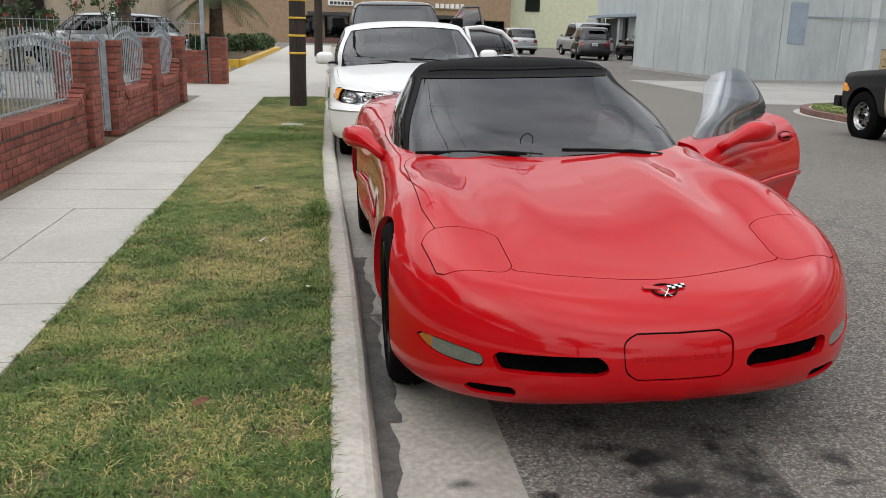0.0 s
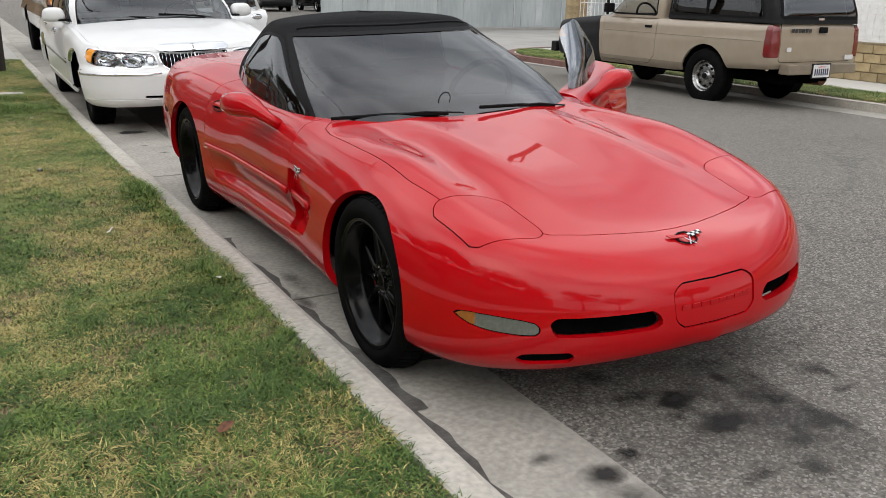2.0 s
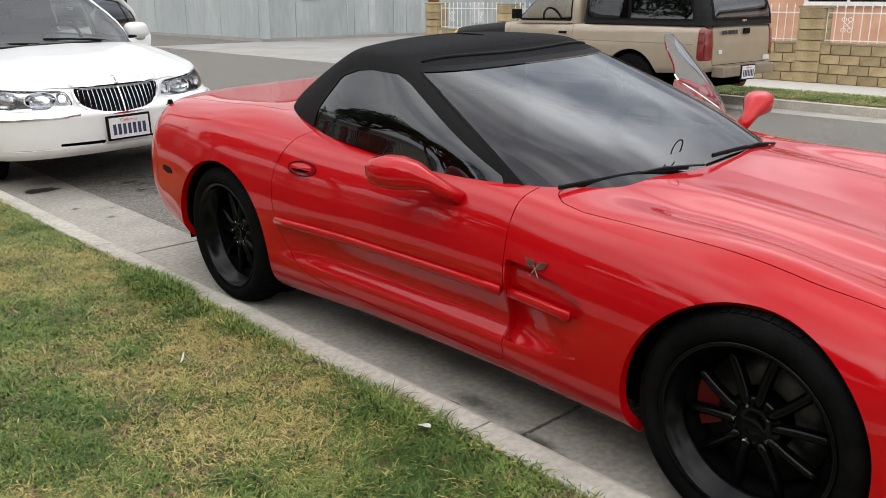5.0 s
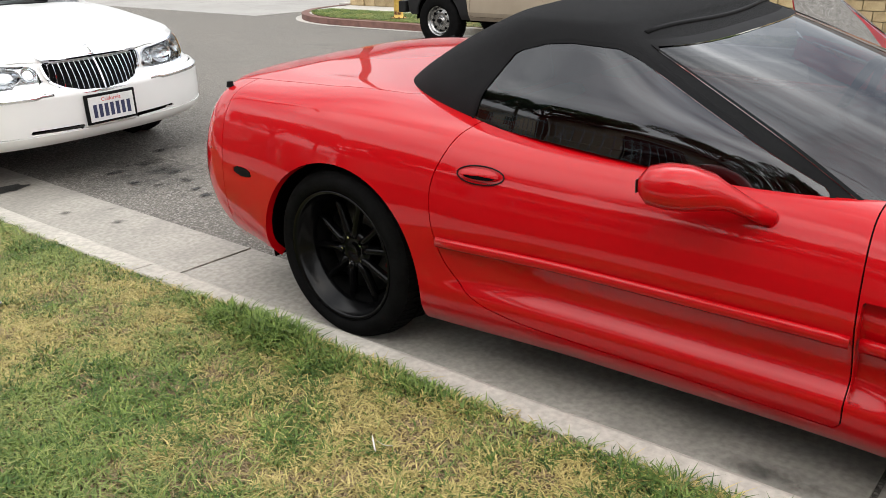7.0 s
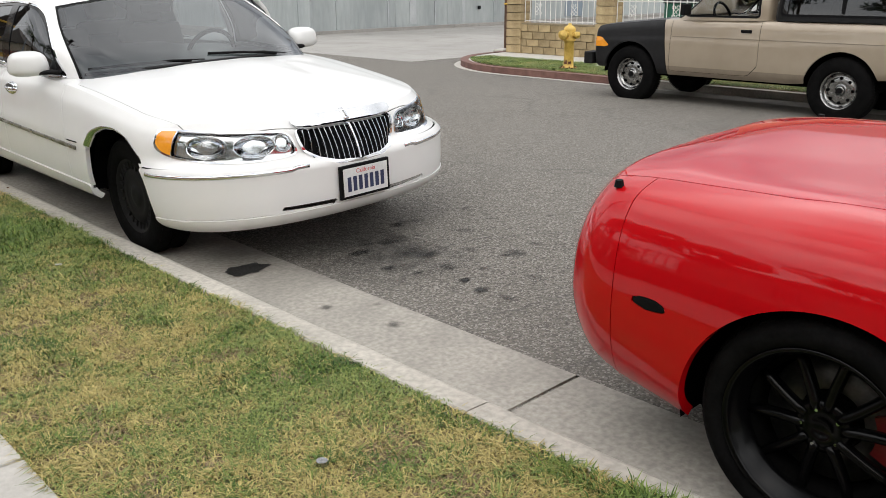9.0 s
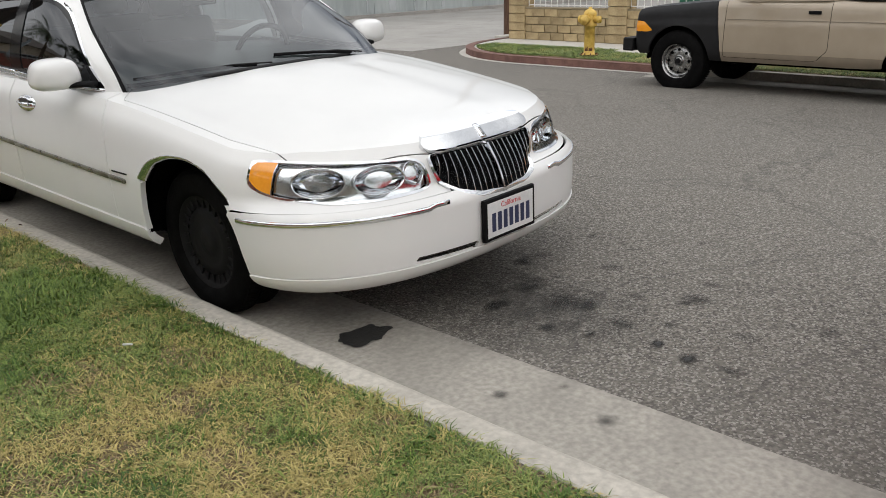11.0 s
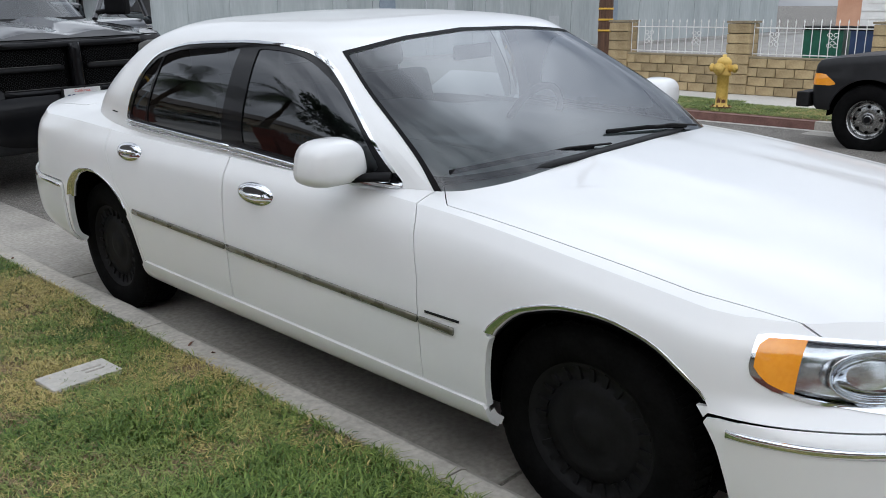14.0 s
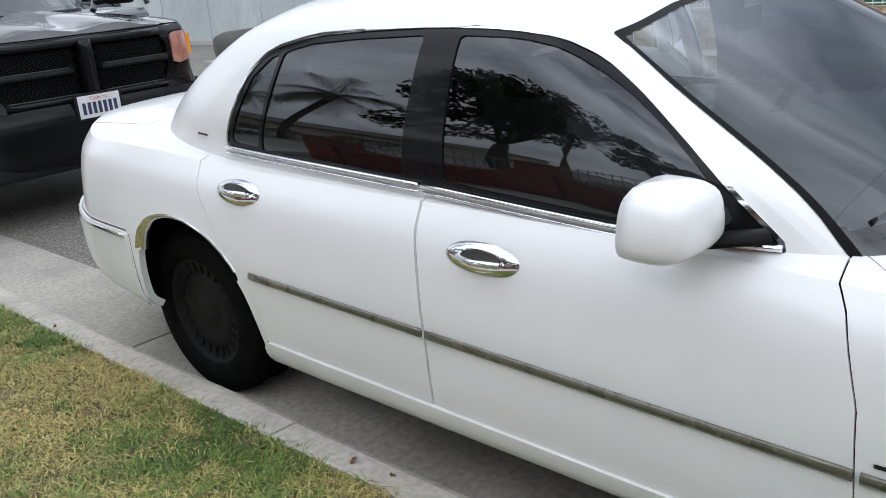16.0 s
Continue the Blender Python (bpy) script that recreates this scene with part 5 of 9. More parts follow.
                    obj("flag", *box(-0.004 + j * 0.014 + i * 0.003, 0.010 + j * 0.014 + i * 0.003, y0 - 0.018, y0, 0.004, 0.008), SIGN_WHITE if (i + j) % 2 else SEAL, badge)
        obj("staff", *sweep([(-0.06, sgn * -0.02, 0.005), (0.0, sgn * 0.02, 0.006)], 0.003, 5), CHROME, badge)
    # side badges, mouldings and door handles
    for sd in (-1, 1):
        owner = od if sd > 0 else car
        pts = on_surface(bvh, [(a, sd * 2, 0.502) for a in np.linspace(-2.11, -0.845, 18)], (0, -sd, 0), 0.012)
        obj("moulding", *sweep(pts, 0.010, 6, flat=0.018), RED_PAINT, owner, True)
        pts = on_surface(bvh, [(a, sd * 2, 0.494) for a in np.linspace(-0.825, -0.555, 8)], (0, -sd, 0), -0.008)
        obj("moulding", *sweep(pts, 0.009, 6, flat=0.02), RED_PAINT, car, True)
        hh, nn, _, _ = bvh.ray_cast(Vector((-1.97, sd * 2, 0.735)), Vector((0, -sd, 0)))
        hm = Matrix.Translation(hh + nn * 0.002) @ nn.to_track_quat("Z", "X").to_matrix().to_4x4()
        ring = [hm @ Vector((0.03 * math.cos(a), 0.085 * math.sin(a), 0)) for a in np.linspace(0, 2 * math.pi, 30)[:-1]]
        # black ring and flat oval draw the shade of groove and finger recess
        hd = obj("door_handle", *sweep(ring, 0.0022, 5, True), SEAL, owner)
        slot = [hm @ Vector((-0.006 + 0.010 * math.cos(a), 0.058 * math.sin(a), 0.0075)) for a in np.linspace(0, 2 * math.pi, 19)[:-1]]
        obj("slot_shade", slot, [tuple(range(18))], VOID, hd)
        V = [hm @ Vector((0.02 * c, 0.07 * s, 0.008 - 0.006 * (c * c))) for c, s in [(math.cos(a) * k, math.sin(a) * k) for k in (0.02, 0.5, 1.0) for a in np.linspace(0, 2 * math.pi, 21)[:-1]]]
        F = [(k * 20 + i, k * 20 + (i + 1) % 20, (k + 1) * 20 + (i + 1) % 20, (k + 1) * 20 + i) for k in range(2) for i in range(20)]
        obj("grip", V, F, RED_PAINT, hd, True)
        hh, nn, _, _ = bvh.ray_cast(Vector((-0.70, sd * 2, 0.612)), Vector((0, -sd, 0)))
        bm_ = Matrix.Translation(hh + nn * 0.003) @ nn.to_track_quat("Z", "Y").to_matrix().to_4x4()
        fb = new("fender_badge")
        fb.parent, fb.matrix_local = car, bm_
        for sg in (-1, 1):
            for i in range(4):
                y0 = -0.004 + i * 0.006
                obj("flag", *prism([(sg * 0.004, y0), (sg * 0.02, y0 + 0.002), (sg * (0.036 + 0.003 * i), y0 + 0.006), (sg * (0.036 + 0.003 * i), y0 + 0.0095), (sg * 0.018, y0 + 0.006), (sg * 0.004, y0 + 0.0045)], 0.0, 0.004, "z"), CHROME if i % 2 else DULL_CHROME, fb)
        obj("staff", *sweep([(-0.018, -0.03, 0.002), (0.012, 0.012, 0.003)], 0.002, 5), CHROME, fb)
        obj("staff", *sweep([(0.018, -0.03, 0.002), (-0.012, 0.012, 0.003)], 0.002, 5), CHROME, fb)
    # small black latch on the rear corner
    for sd in (-1, 1):
        hh, nn, _, _ = bvh.ray_cast(Vector((-3.33, sd * 0.735, 2)), Vector((0, 0, -1)))
        part("deck_bump_stop", cyl_bm(0.016, 0.012, 0, 0.022, 12, Matrix.Translation(hh)), SEAL, car)

    # cabin: windscreen, side glass and soft top in one lofted form
    n = 64

    def ring(uf, ur, ww, pf, pr, z, zr, wr=1.0):
        a = np.linspace(0, math.pi, n)
        c = np.cos(a)
        mid = (uf + ur) / 2
        half = (uf - ur) / 2
        e = np.where(c > 0, pf, pr)
        uu = mid + half * np.sign(c) * np.abs(c) ** (2 / e)
        vv = ww * np.sin(a) ** (2 / e)
        k = (uf - uu) / (uf - ur)
        vv = vv * (1 + (wr - 1) * k)
        zz = z + (zr - z) * k
        return np.stack([uu, vv, zz], 1)

    base = ring(-0.55, -2.74, 0.792, 3.4, 3.0, 0.765, 0.89, 0.82)
    mid1 = ring(-0.83, -2.62, 0.755, 3.4, 3.0, 0.90, 0.97, 0.83)
    mid2 = ring(-1.20, -2.44, 0.675, 3.4, 3.0, 1.04, 1.07, 0.83)
    hd = ring(-1.53, -2.24, 0.585, 3.8, 2.8, 1.15, 1.16, 0.86)
    r1 = ring(-1.60, -2.14, 0.50, 3.4, 2.6, 1.185, 1.19, 0.9)
    r2 = ring(-1.66, -2.05, 0.30, 3.0, 2.6, 1.205, 1.21, 0.9)
    r3 = ring(-1.75, -1.95, 0.03, 2.0, 2.0, 1.215, 1.22)
    C = Shell(loft_rings([base, mid1, mid2, hd, r1, r2, r3], 9))
    wnd = [(-0.93, 0.79), (-1.05, 0.86), (-1.56, 1.092), (-1.64, 1.118), (-1.86, 1.125), (-2.01, 1.085), (-2.10, 0.95), (-2.14, 0.815)]
    wide = [(-0.90, 0.79), (-1.03, 0.875), (-1.36, 1.06), (-1.54, 1.125), (-1.75, 1.15), (-1.95, 1.13), (-2.07, 1.04), (-2.14, 0.815)]
    C.cut(lambda P: np.where(P[:, 1] > 0, np.maximum(sd_poly(P[:, 0], P[:, 2], soften(wide), 0.0), 0.3 - np.abs(P[:, 1])), np.maximum(sd_poly(P[:, 0], P[:, 2], wnd, 0.025), 0.3 - np.abs(P[:, 1]))), "side_glass", gap=0.006, seam="seal")
    C.cut(lambda P: np.maximum(P[:, 3] - 0.345, P[:, 2] - 1.135), "front", gap=0)
    C.cut(lambda P: np.maximum(P[:, 3] - 0.312, P[:, 2] - 1.122), "screen", only=("front",), gap=0.004, seam="seal")
    C.ready()
    C.emit(("body",), "soft_top", CLOTH, car, 0.02, label="black canvas soft top")
    C.emit(("front",), "screen_frame", SEAL, car, 0.01, label="black windscreen pillars")
    C.emit(("seal",), "window_seal", SEAL, car, 0.0, -0.003)
    C.emit(("screen",), "windscreen", DARK_SCREEN, car, 0.0, label="dark tinted windscreen")
    C.emit(("side_glass",), "side_window", LIMO_GLASS, car, 0.0, 0, -1, "dark tinted side window")
    ow = C.emit(("side_glass",), "door_window", SMOKE_GLASS, od, 0.004, 0, 1, "grey smoked door window")
    cb = tree_of(C)
    # header seam and rear cloth fold
    pts = []
    for v in np.linspace(-0.5, 0.5, 21):
        hh, nn, _, _ = cb.ray_cast(Vector((-1.545 - 0.22 * v * v, v, 2)), Vector((0, 0, -1)))
        if hh is not None:
            pts.append(hh)
    obj("header_seal", *sweep(pts, 0.009, 6), SEAL, car, True)
    # wipers
    wiper(car, (-0.605, -0.08, 0.816), (-0.775, -0.66, 0.814))
    wiper(car, (-0.65, 0.52, 0.797), (-0.632, 0.02, 0.829))
    obj("antenna_loop", *sweep([(-0.68 + 0.012 * math.sin(a), -0.14 + 0.03 * math.cos(a), 0.87 + 0.035 * math.sin(a)) for a in np.linspace(-0.4, math.pi + 0.4, 12)], 0.0025, 5), SEAL, car)
    # mirrors
    for sd in (-1, 1):
        owner = od if sd > 0 else car
        line = [(-1.09, 0.79, 0.752), (-1.13, 0.83, 0.783), (-1.17, 0.858, 0.808), (-1.21, 0.884, 0.826), (-1.26, 0.908, 0.834), (-1.31, 0.928, 0.837), (-1.352, 0.942, 0.837), (-1.374, 0.948, 0.836)]
        mr = obj("door_mirror", *tapered([(a, sd * b, c) for a, b, c in line], [0.03, 0.031, 0.038, 0.057, 0.07, 0.07, 0.06, 0.03]), RED_PAINT, owner, True)
        obj("mirror_glass", *box(-1.3755, -1.3735, min(sd * 0.925, sd * 0.972), max(sd * 0.925, sd * 0.972), 0.818, 0.854), STEEL, mr)
    # cabin inside
    part("dashboard", box_bm((-1.25, -0.80, -0.62, 0.62, 0.66, 0.79), bevel=0.04), DASH, car)
    for v in (-0.38, 0.38):
        seat(car, -1.68, v, 0.26, DASH)
    steering_wheel(car, -1.22, 0.38, 0.80)
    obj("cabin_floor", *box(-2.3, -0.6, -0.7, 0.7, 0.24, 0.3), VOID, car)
    for uu, zz, wd, rr, q in ((0.0, 0.325, 0.265, 0.245, 0.735), (R, 0.33, 0.30, 0.25, 0.745)):
        for sd in (-1, 1):
            wheel(car, uu, sd * q, zz, wd, sd, rr, "spoke", GLOSS_WHEEL)
    return car


sports_car()

# ---- white full-size sedan ----
def sedan():
    car = thing("sedan", pose(1.47, 10.80, G0 + 0.026, 2.0, 0, -90), "white full-size saloon car with tinted windows, rear door open", "car")
    R = -2.94
    front, rear, cf, cr = 1.015, -4.22, 0.66, 0.85
    u = stations(front, rear, cf, cr, 40, 110)
    width = spline([1.1, 0.5, 0.0, -0.8, -2.0, -3.0, -3.7, -4.4], [0.93, 0.965, 0.985, 0.99, 0.99, 0.98, 0.94, 0.88])
    w = plan(u, width, front, rear, cf, cr, (2.5, 2.5), (2.3, 2.3))
    zc = spline([1.0, 0.93, 0.88, 0.80, 0.5, 0.0, -0.5, -0.85, -1.2, -2.4, -3.2, -3.6, -4.0, -4.2, -4.3], [0.66, 0.73, 0.765, 0.80, 0.862, 0.93, 0.98, 0.997, 1.003, 1.02, 1.045, 1.04, 1.01, 0.95, 0.89])

    def z_top(a, b):
        x = np.abs(b)
        t = x / np.maximum(width(a), 0.3)
        z = zc(a) - spline([1.1, 0.6, -0.5, -1.2, -3.2, -4.4], [0.06, 0.10, 0.085, 0.08, 0.09, 0.10])(a) * t**3.5
        hood = np.clip((a + 0.8) / 0.3, 0, 1) * np.clip((0.95 - a) / 0.3, 0, 1)
        z = z + 0.010 * hood * np.exp(-((x / 0.30) ** 6)) - 0.004 * hood * np.exp(-(((x - 0.78) / 0.04) ** 2))
        return z

    z_low = spline([1.0, 0.8, 0.45, 0.2, -0.5, -2.5, -3.2, -3.8, -4.3], [0.275, 0.27, 0.28, 0.295, 0.30, 0.31, 0.345, 0.39, 0.41])(u)
    rings = body_rings(u, w, z_low, z_top, [(0, 0.06), (0.05, 0.025), (0.12, 0.008), (0.3, 0.0), (0.5, 0.0), (0.72, 0.012), (0.88, 0.035), (1.0, 0.085)], 34, 30, (0.25, 0.3), lambda t, a: 0.075 * np.clip((a - 0.35) / 0.35, 0, 1) * min(1.0, max(0.0, (t - 0.56) / 0.10)) + 0.05 * np.clip((-3.5 - a) / 0.4, 0, 1) * min(1.0, max(0.0, (t - 0.42) / 0.12)))
    S = Shell(rings)
    # broad flattened wheel openings, steep at the back
    a_front = soften([(-0.28, 0.2), (-0.30, 0.45), (-0.285, 0.61), (-0.19, 0.705), (-0.05, 0.75), (0.10, 0.755), (0.25, 0.72), (0.37, 0.645), (0.45, 0.55), (0.50, 0.40), (0.53, 0.2)])
    a_rear = soften([(-2.33, 0.2), (-2.345, 0.42), (-2.40, 0.56), (-2.485, 0.665), (-2.60, 0.73), (-2.75, 0.768), (-2.88, 0.77), (-2.99, 0.745), (-3.08, 0.68), (-3.13, 0.57), (-3.14, 0.42), (-3.14, 0.2)])

    def opening(poly, less):
        return lambda P: np.maximum(sd_poly(P[:, 0], P[:, 2], poly) + less, 0.45 - np.abs(P[:, 1]))

    S.cut(opening(a_front, 0.024), "open", gap=0)
    S.cut(opening(a_rear, 0.02), "open", gap=0)
    for line in (a_front, a_rear):
        S.cut(lambda P: np.maximum(opening(line, 0.0)(P), 0.60 - P[:, 2]), "open", gap=0)
    sideways = lambda P, poly, r: np.maximum(sd_poly(P[:, 0], P[:, 2], poly, r), 0.4 - np.abs(P[:, 1]))
    frontal = lambda P, poly, r: np.maximum(sd_poly(np.abs(P[:, 1]), P[:, 2], poly, r), 0.35 - P[:, 0])
    # grille, lamps, bumper
    mouth = [(0.318, 0.735), (0.312, 0.68), (0.292, 0.63), (0.25, 0.588), (0.15, 0.560), (0.0, 0.550)]
    mouth = mouth + [(-v, z) for v, z in mouth[-2::-1]]
    S.cut(lambda P: np.maximum(sd_poly(P[:, 1], P[:, 2], mouth), 0.72 - P[:, 0]), "grille_hole", gap=0)
    S.cut(lambda P: np.maximum(np.maximum(sd_poly(P[:, 1], P[:, 2], mouth) - 0.014, P[:, 2] - 0.735), 0.72 - P[:, 0]), "grille_rim", gap=0)
    brow = [(0.335, 0.736), (0.338, 0.772), (0.30, 0.797), (0.15, 0.811), (0.0, 0.814)]
    brow = soften(brow + [(-v, z) for v, z in brow[-2::-1]])
    S.cut(lambda P: np.maximum(sd_poly(P[:, 1], P[:, 2], brow, 0.008), 0.822 + 0.25 * P[:, 1] ** 2 - 0.08 * np.abs(P[:, 1]) - P[:, 0]), "grille_header", gap=0)
    S.cut(lambda P: np.maximum(0.475 - P[:, 0], frontal(P, soften([(0.335, 0.628), (0.36, 0.735), (0.55, 0.748), (0.75, 0.764), (0.855, 0.776), (0.897, 0.768), (0.915, 0.72), (0.902, 0.665), (0.85, 0.635), (0.74, 0.612), (0.55, 0.606), (0.36, 0.612)], 1), 0.0)), "lamp", gap=0.0042, seam="lamp_rim")
    S.cut(lambda P: P[:, 0] - 0.565, "lamp_amber", only=("lamp",), gap=0)
    S.cut(lambda P: np.maximum(sd_poly(np.abs(P[:, 1]), P[:, 2], [(0.16, 0.335), (0.50, 0.345), (0.50, 0.368), (0.16, 0.362)], 0.008), 0.4 - P[:, 0]), "bumper_slot", gap=0)
    S.cut(lambda P: np.maximum(P[:, 2] - 0.585, 0.40 - P[:, 0]), "front_bumper", gap=0.003)
    S.cut(lambda P: P[:, 2] - 0.335, "valance", only=("front_bumper",), gap=0.0012)
    S.cut(lambda P: np.maximum(P[:, 2] - 0.665, P[:, 0] + 3.155), "rear_bumper", gap=0.003)
    top = lambda P, poly, r: np.maximum(sd_poly(P[:, 0], np.abs(P[:, 1]), poly, r), 0.62 - P[:, 2])
    S.cut(lambda P: top(P, [(0.90, -0.1), (0.88, 0.30), (0.80, 0.60), (0.66, 0.78), (0.3, 0.85), (-0.52, 0.87), (-0.70, 0.7), (-0.70, -0.1)], 0.02), "hood", gap=0.0017)
    S.cut(lambda P: top(P, [(-3.3, -0.1), (-3.3, 0.72), (-4.12, 0.74), (-4.12, -0.1)], 0.04), "boot_lid", gap=0.0025)
    S.cut(lambda P: np.maximum.reduce([P[:, 2] - 0.388 + 0.0125 * (P[:, 0] + 0.535), P[:, 0] + 0.27, -2.36 - P[:, 0], 0.6 - np.abs(P[:, 1])]), "sill", gap=0.0015)
    S.cut(lambda P: sideways(P, [(-0.66, 1.1), (-0.635, 0.96), (-0.59, 0.88), (-0.55, 0.72), (-0.538, 0.5), (-0.535, 0.37), (-1.605, 0.37), (-1.61, 0.6), (-1.63, 0.8), (-1.655, 0.95), (-1.66, 1.1)], 0.0), "front_door", gap=0.0018)
    S.cut(lambda P: sideways(P, [(-1.665, 1.1), (-1.66, 0.95), (-1.635, 0.8), (-1.615, 0.6), (-1.61, 0.37), (-2.325, 0.37), (-2.335, 0.418), (-2.36, 0.49), (-2.42, 0.64), (-2.55, 0.745), (-2.65, 0.88), (-2.68, 0.97), (-2.68, 1.1)], 0.0), "rear_door", gap=0.0018)
    S.ready()
    bvh = tree_of(S)
    S.emit(("body",), "body", WHITE_PAINT, car, 0.025, label="white paintwork")
    for sd in (1, -1):
        # bright trim rolled inward round each opening, ending above the bumper and sill
        for line, c in ((a_front, 0.1), (a_rear, -2.74)):
            V = []
            for a, b in line:
                d = Vector((c - a, 0.42 - b)).normalized()
                h, nn, _, _ = bvh.ray_cast(Vector((a - d.x * 0.012, sd * 2, b - d.y * 0.012)), Vector((0, -sd, 0)))
                if b > 0.60 and h is not None:
                    V += [(a + d.x * i, h.y + sd * o, b + d.y * i) for i, o in ((-0.005, -0.003), (-0.002, 0.004), (0.003, 0.004), (0.027, -0.016), (0.027, -0.035))]
            F = [(5 * i + j, 5 * i + j + 1, 5 * i + j + 6, 5 * i + j + 5) for i in range(len(V) // 5 - 1) for j in range(4)]
            obj("arch_trim", V, F, CHROME, car, True, "chrome wheel-arch trim")
        S.emit(("bumper_slot",), "bumper_slot", VOID, car, 0.0, 0.04, sd)
        S.emit(("sill",), "sill", WHITE_PAINT, car, 0.02, -0.009, sd)
    S.emit(("seam",), "panel_gap", VOID, car, 0.0, 0.007)
    S.emit(("hood",), "hood", WHITE_PAINT, car, 0.012)
    S.emit(("boot_lid",), "boot_lid", WHITE_PAINT, car, 0.012)
    S.emit(("front_bumper",), "front_bumper", WHITE_PAINT, car, 0.012, -0.012)
    S.emit(("valance",), "bumper_lip", WHITE_PAINT, car, 0.012, -0.018)
    S.emit(("rear_bumper",), "rear_bumper", WHITE_PAINT, car, 0.012, -0.012)
    S.emit(("rear_door",), "rear_door", WHITE_PAINT, car, 0.015, 0, -1)
    for sd in (1, -1):
        S.emit(("front_door",), "front_door", WHITE_PAINT, car, 0.015, 0, sd)
        lm = S.emit(("lamp",), "headlamp", CLEAR_GLASS, car, 0.008, -0.004, sd, "clear headlamp lens over chrome reflectors")
        S.emit(("lamp",), "reflector", CLEAR_LENS, lm, 0.0, 0.031, sd)
        S.emit(("lamp_rim",), "lamp_rim", CHROME, lm, 0.01, -0.003, sd)
        S.emit(("lamp_amber",), "turn_signal", AMBER, lm, 0.008, -0.003, sd, "amber turn signal")
        # three oval reflector bowls behind the lens
        for vv, zz, ra, rb in ((0.75, 0.69, 0.105, 0.058), (0.545, 0.68, 0.105, 0.056), (0.40, 0.684, 0.045, 0.048)):
            h, nn, _, _ = bvh.ray_cast(Vector((3, sd * vv, zz)), Vector((-1, 0, 0)))
            if h is not None:
                q = Matrix.Translation(h - nn * 0.009) @ nn.to_track_quat("Z", "Y").to_matrix().to_4x4()
                V, F = [], []
                rows = [(1.06, 0.0), (1.0, 0.002), (0.9, -0.009), (0.7, -0.02), (0.45, -0.028), (0.2, -0.031), (0.14, -0.024), (0.01, -0.022)]
                for k, dz in rows:
                    V += [q @ Vector((ra * k * math.cos(a), rb * k * math.sin(a), dz)) for a in np.linspace(0, 2 * math.pi, 33)[:-1]]
                for k in range(len(rows) - 1):
                    F += [(k * 32 + i, k * 32 + (i + 1) % 32, (k + 1) * 32 + (i + 1) % 32, (k + 1) * 32 + i) for i in range(32)]
                obj("lamp_bowl", V, F, CHROME, lm, True)
    hinge = Vector((-1.68, 0.97, 0.0))
    swing = Matrix.Translation(hinge) @ pose(0, 0, 0, 0, 0, -55) @ Matrix.Translation(-hinge)
    od = S.emit(("rear_door",), "open_door", WHITE_PAINT, car, 0.12, 0, 1, "open white rear door with dark framed window")
    od.matrix_local = swing
    S.emit(("rear_door",), "door_lining", GREY_CLOTH, od, 0.0, 0.12, 1)
    S.emit(("rear_door",), "door_opening", VOID, car, 0.0, 0.14, 1)
    grl = S.emit(("grille_hole",), "grille", SEAL, car, 0.0, 0.03)
    S.emit(("grille_rim",), "grille_surround", CHROME, car, 0.04, -0.010, label="chrome grille surround")
    hdr = S.emit(("grille_header",), "grille_header", CHROME, car, 0.03, -0.022, label="polished chrome brow over the grille")
    half = [v for v, z in mouth[:6]][::-1]
    floor_z = [z for v, z in mouth[:6]][::-1]
    for i in range(-9, 10):
        v = i * 0.0328
        low = float(np.interp(abs(v), half, floor_z)) + 0.004
        up, _, _, _ = bvh.ray_cast(Vector((3, v, 0.733)), Vector((-1, 0, 0)))
        dn, _, _, _ = bvh.ray_cast(Vector((3, v, low)), Vector((-1, 0, 0)))
        if up is not None and dn is not None:
            out = 0.004 if i else 0.009
            pts = [up.lerp(dn, t) + Vector((out + 0.024 * (1 - t) + 0.012 * math.sin(math.pi * t), 0, 0)) for t in np.linspace(0, 1, 7)]
            wd = 0.0032 if i else 0.011
            V, F = [], []
            for p in pts:
                V += [p + Vector((0.0, -wd * 0.5, 0)), p + Vector((0.0, wd * 0.5, 0)), p + Vector((-0.04, wd, 0)), p + Vector((-0.04, -wd, 0))]
            F = [(4 * k + a, 4 * k + (a + 1) % 4, 4 * k + 4 + (a + 1) % 4, 4 * k + 4 + a) for k in range(6) for a in range(4)]
            obj("grille_bar", V, F, CHROME, grl)
    pts = []
    for z in np.linspace(0.738, 0.785, 6):
        h, nn, _, _ = bvh.ray_cast(Vector((3, 0, z)), Vector((-1, 0, 0)))
        pts.append(h + nn * 0.024)
    emblem = obj("emblem", *sweep(pts, 0.018, 8, flat=0.006), CHROME, hdr, True, "upright chrome emblem")
    obj("emblem_inset", *sweep([p + Vector((0.005, 0, 0.003)) for p in pts[1:-1]], 0.006, 6, flat=0.003), DULL_CHROME, hdr, True)
    h, nn, _, _ = bvh.ray_cast(Vector((3, 0, 0.44)), Vector((-1, 0, 0)))
    number_plate(car, Matrix.Translation(h + Vector((0.034, 0, 0))) @ pose(0, 0, 0, 90, 0, 90))
    # chrome line in the bumpers, side moulding, handles, badges
    for sd in (-1, 1):
        for a, b in ((0.3, 0.93),):
            pts = []
            for ang in np.linspace(a, b, 24) * math.pi / 2:
                o = Vector((0.35, 0, 0.555))
                d = Vector((math.cos(ang), sd * math.sin(ang), 0))
                h, nn, _, _ = bvh.ray_cast(o + d * 3, -d)
                if h is not None:
                    pts.append(h + nn * 0.013)
            obj("bumper_strip", *sweep(pts, 0.005, 6, flat=0.012), CHROME, car, True)
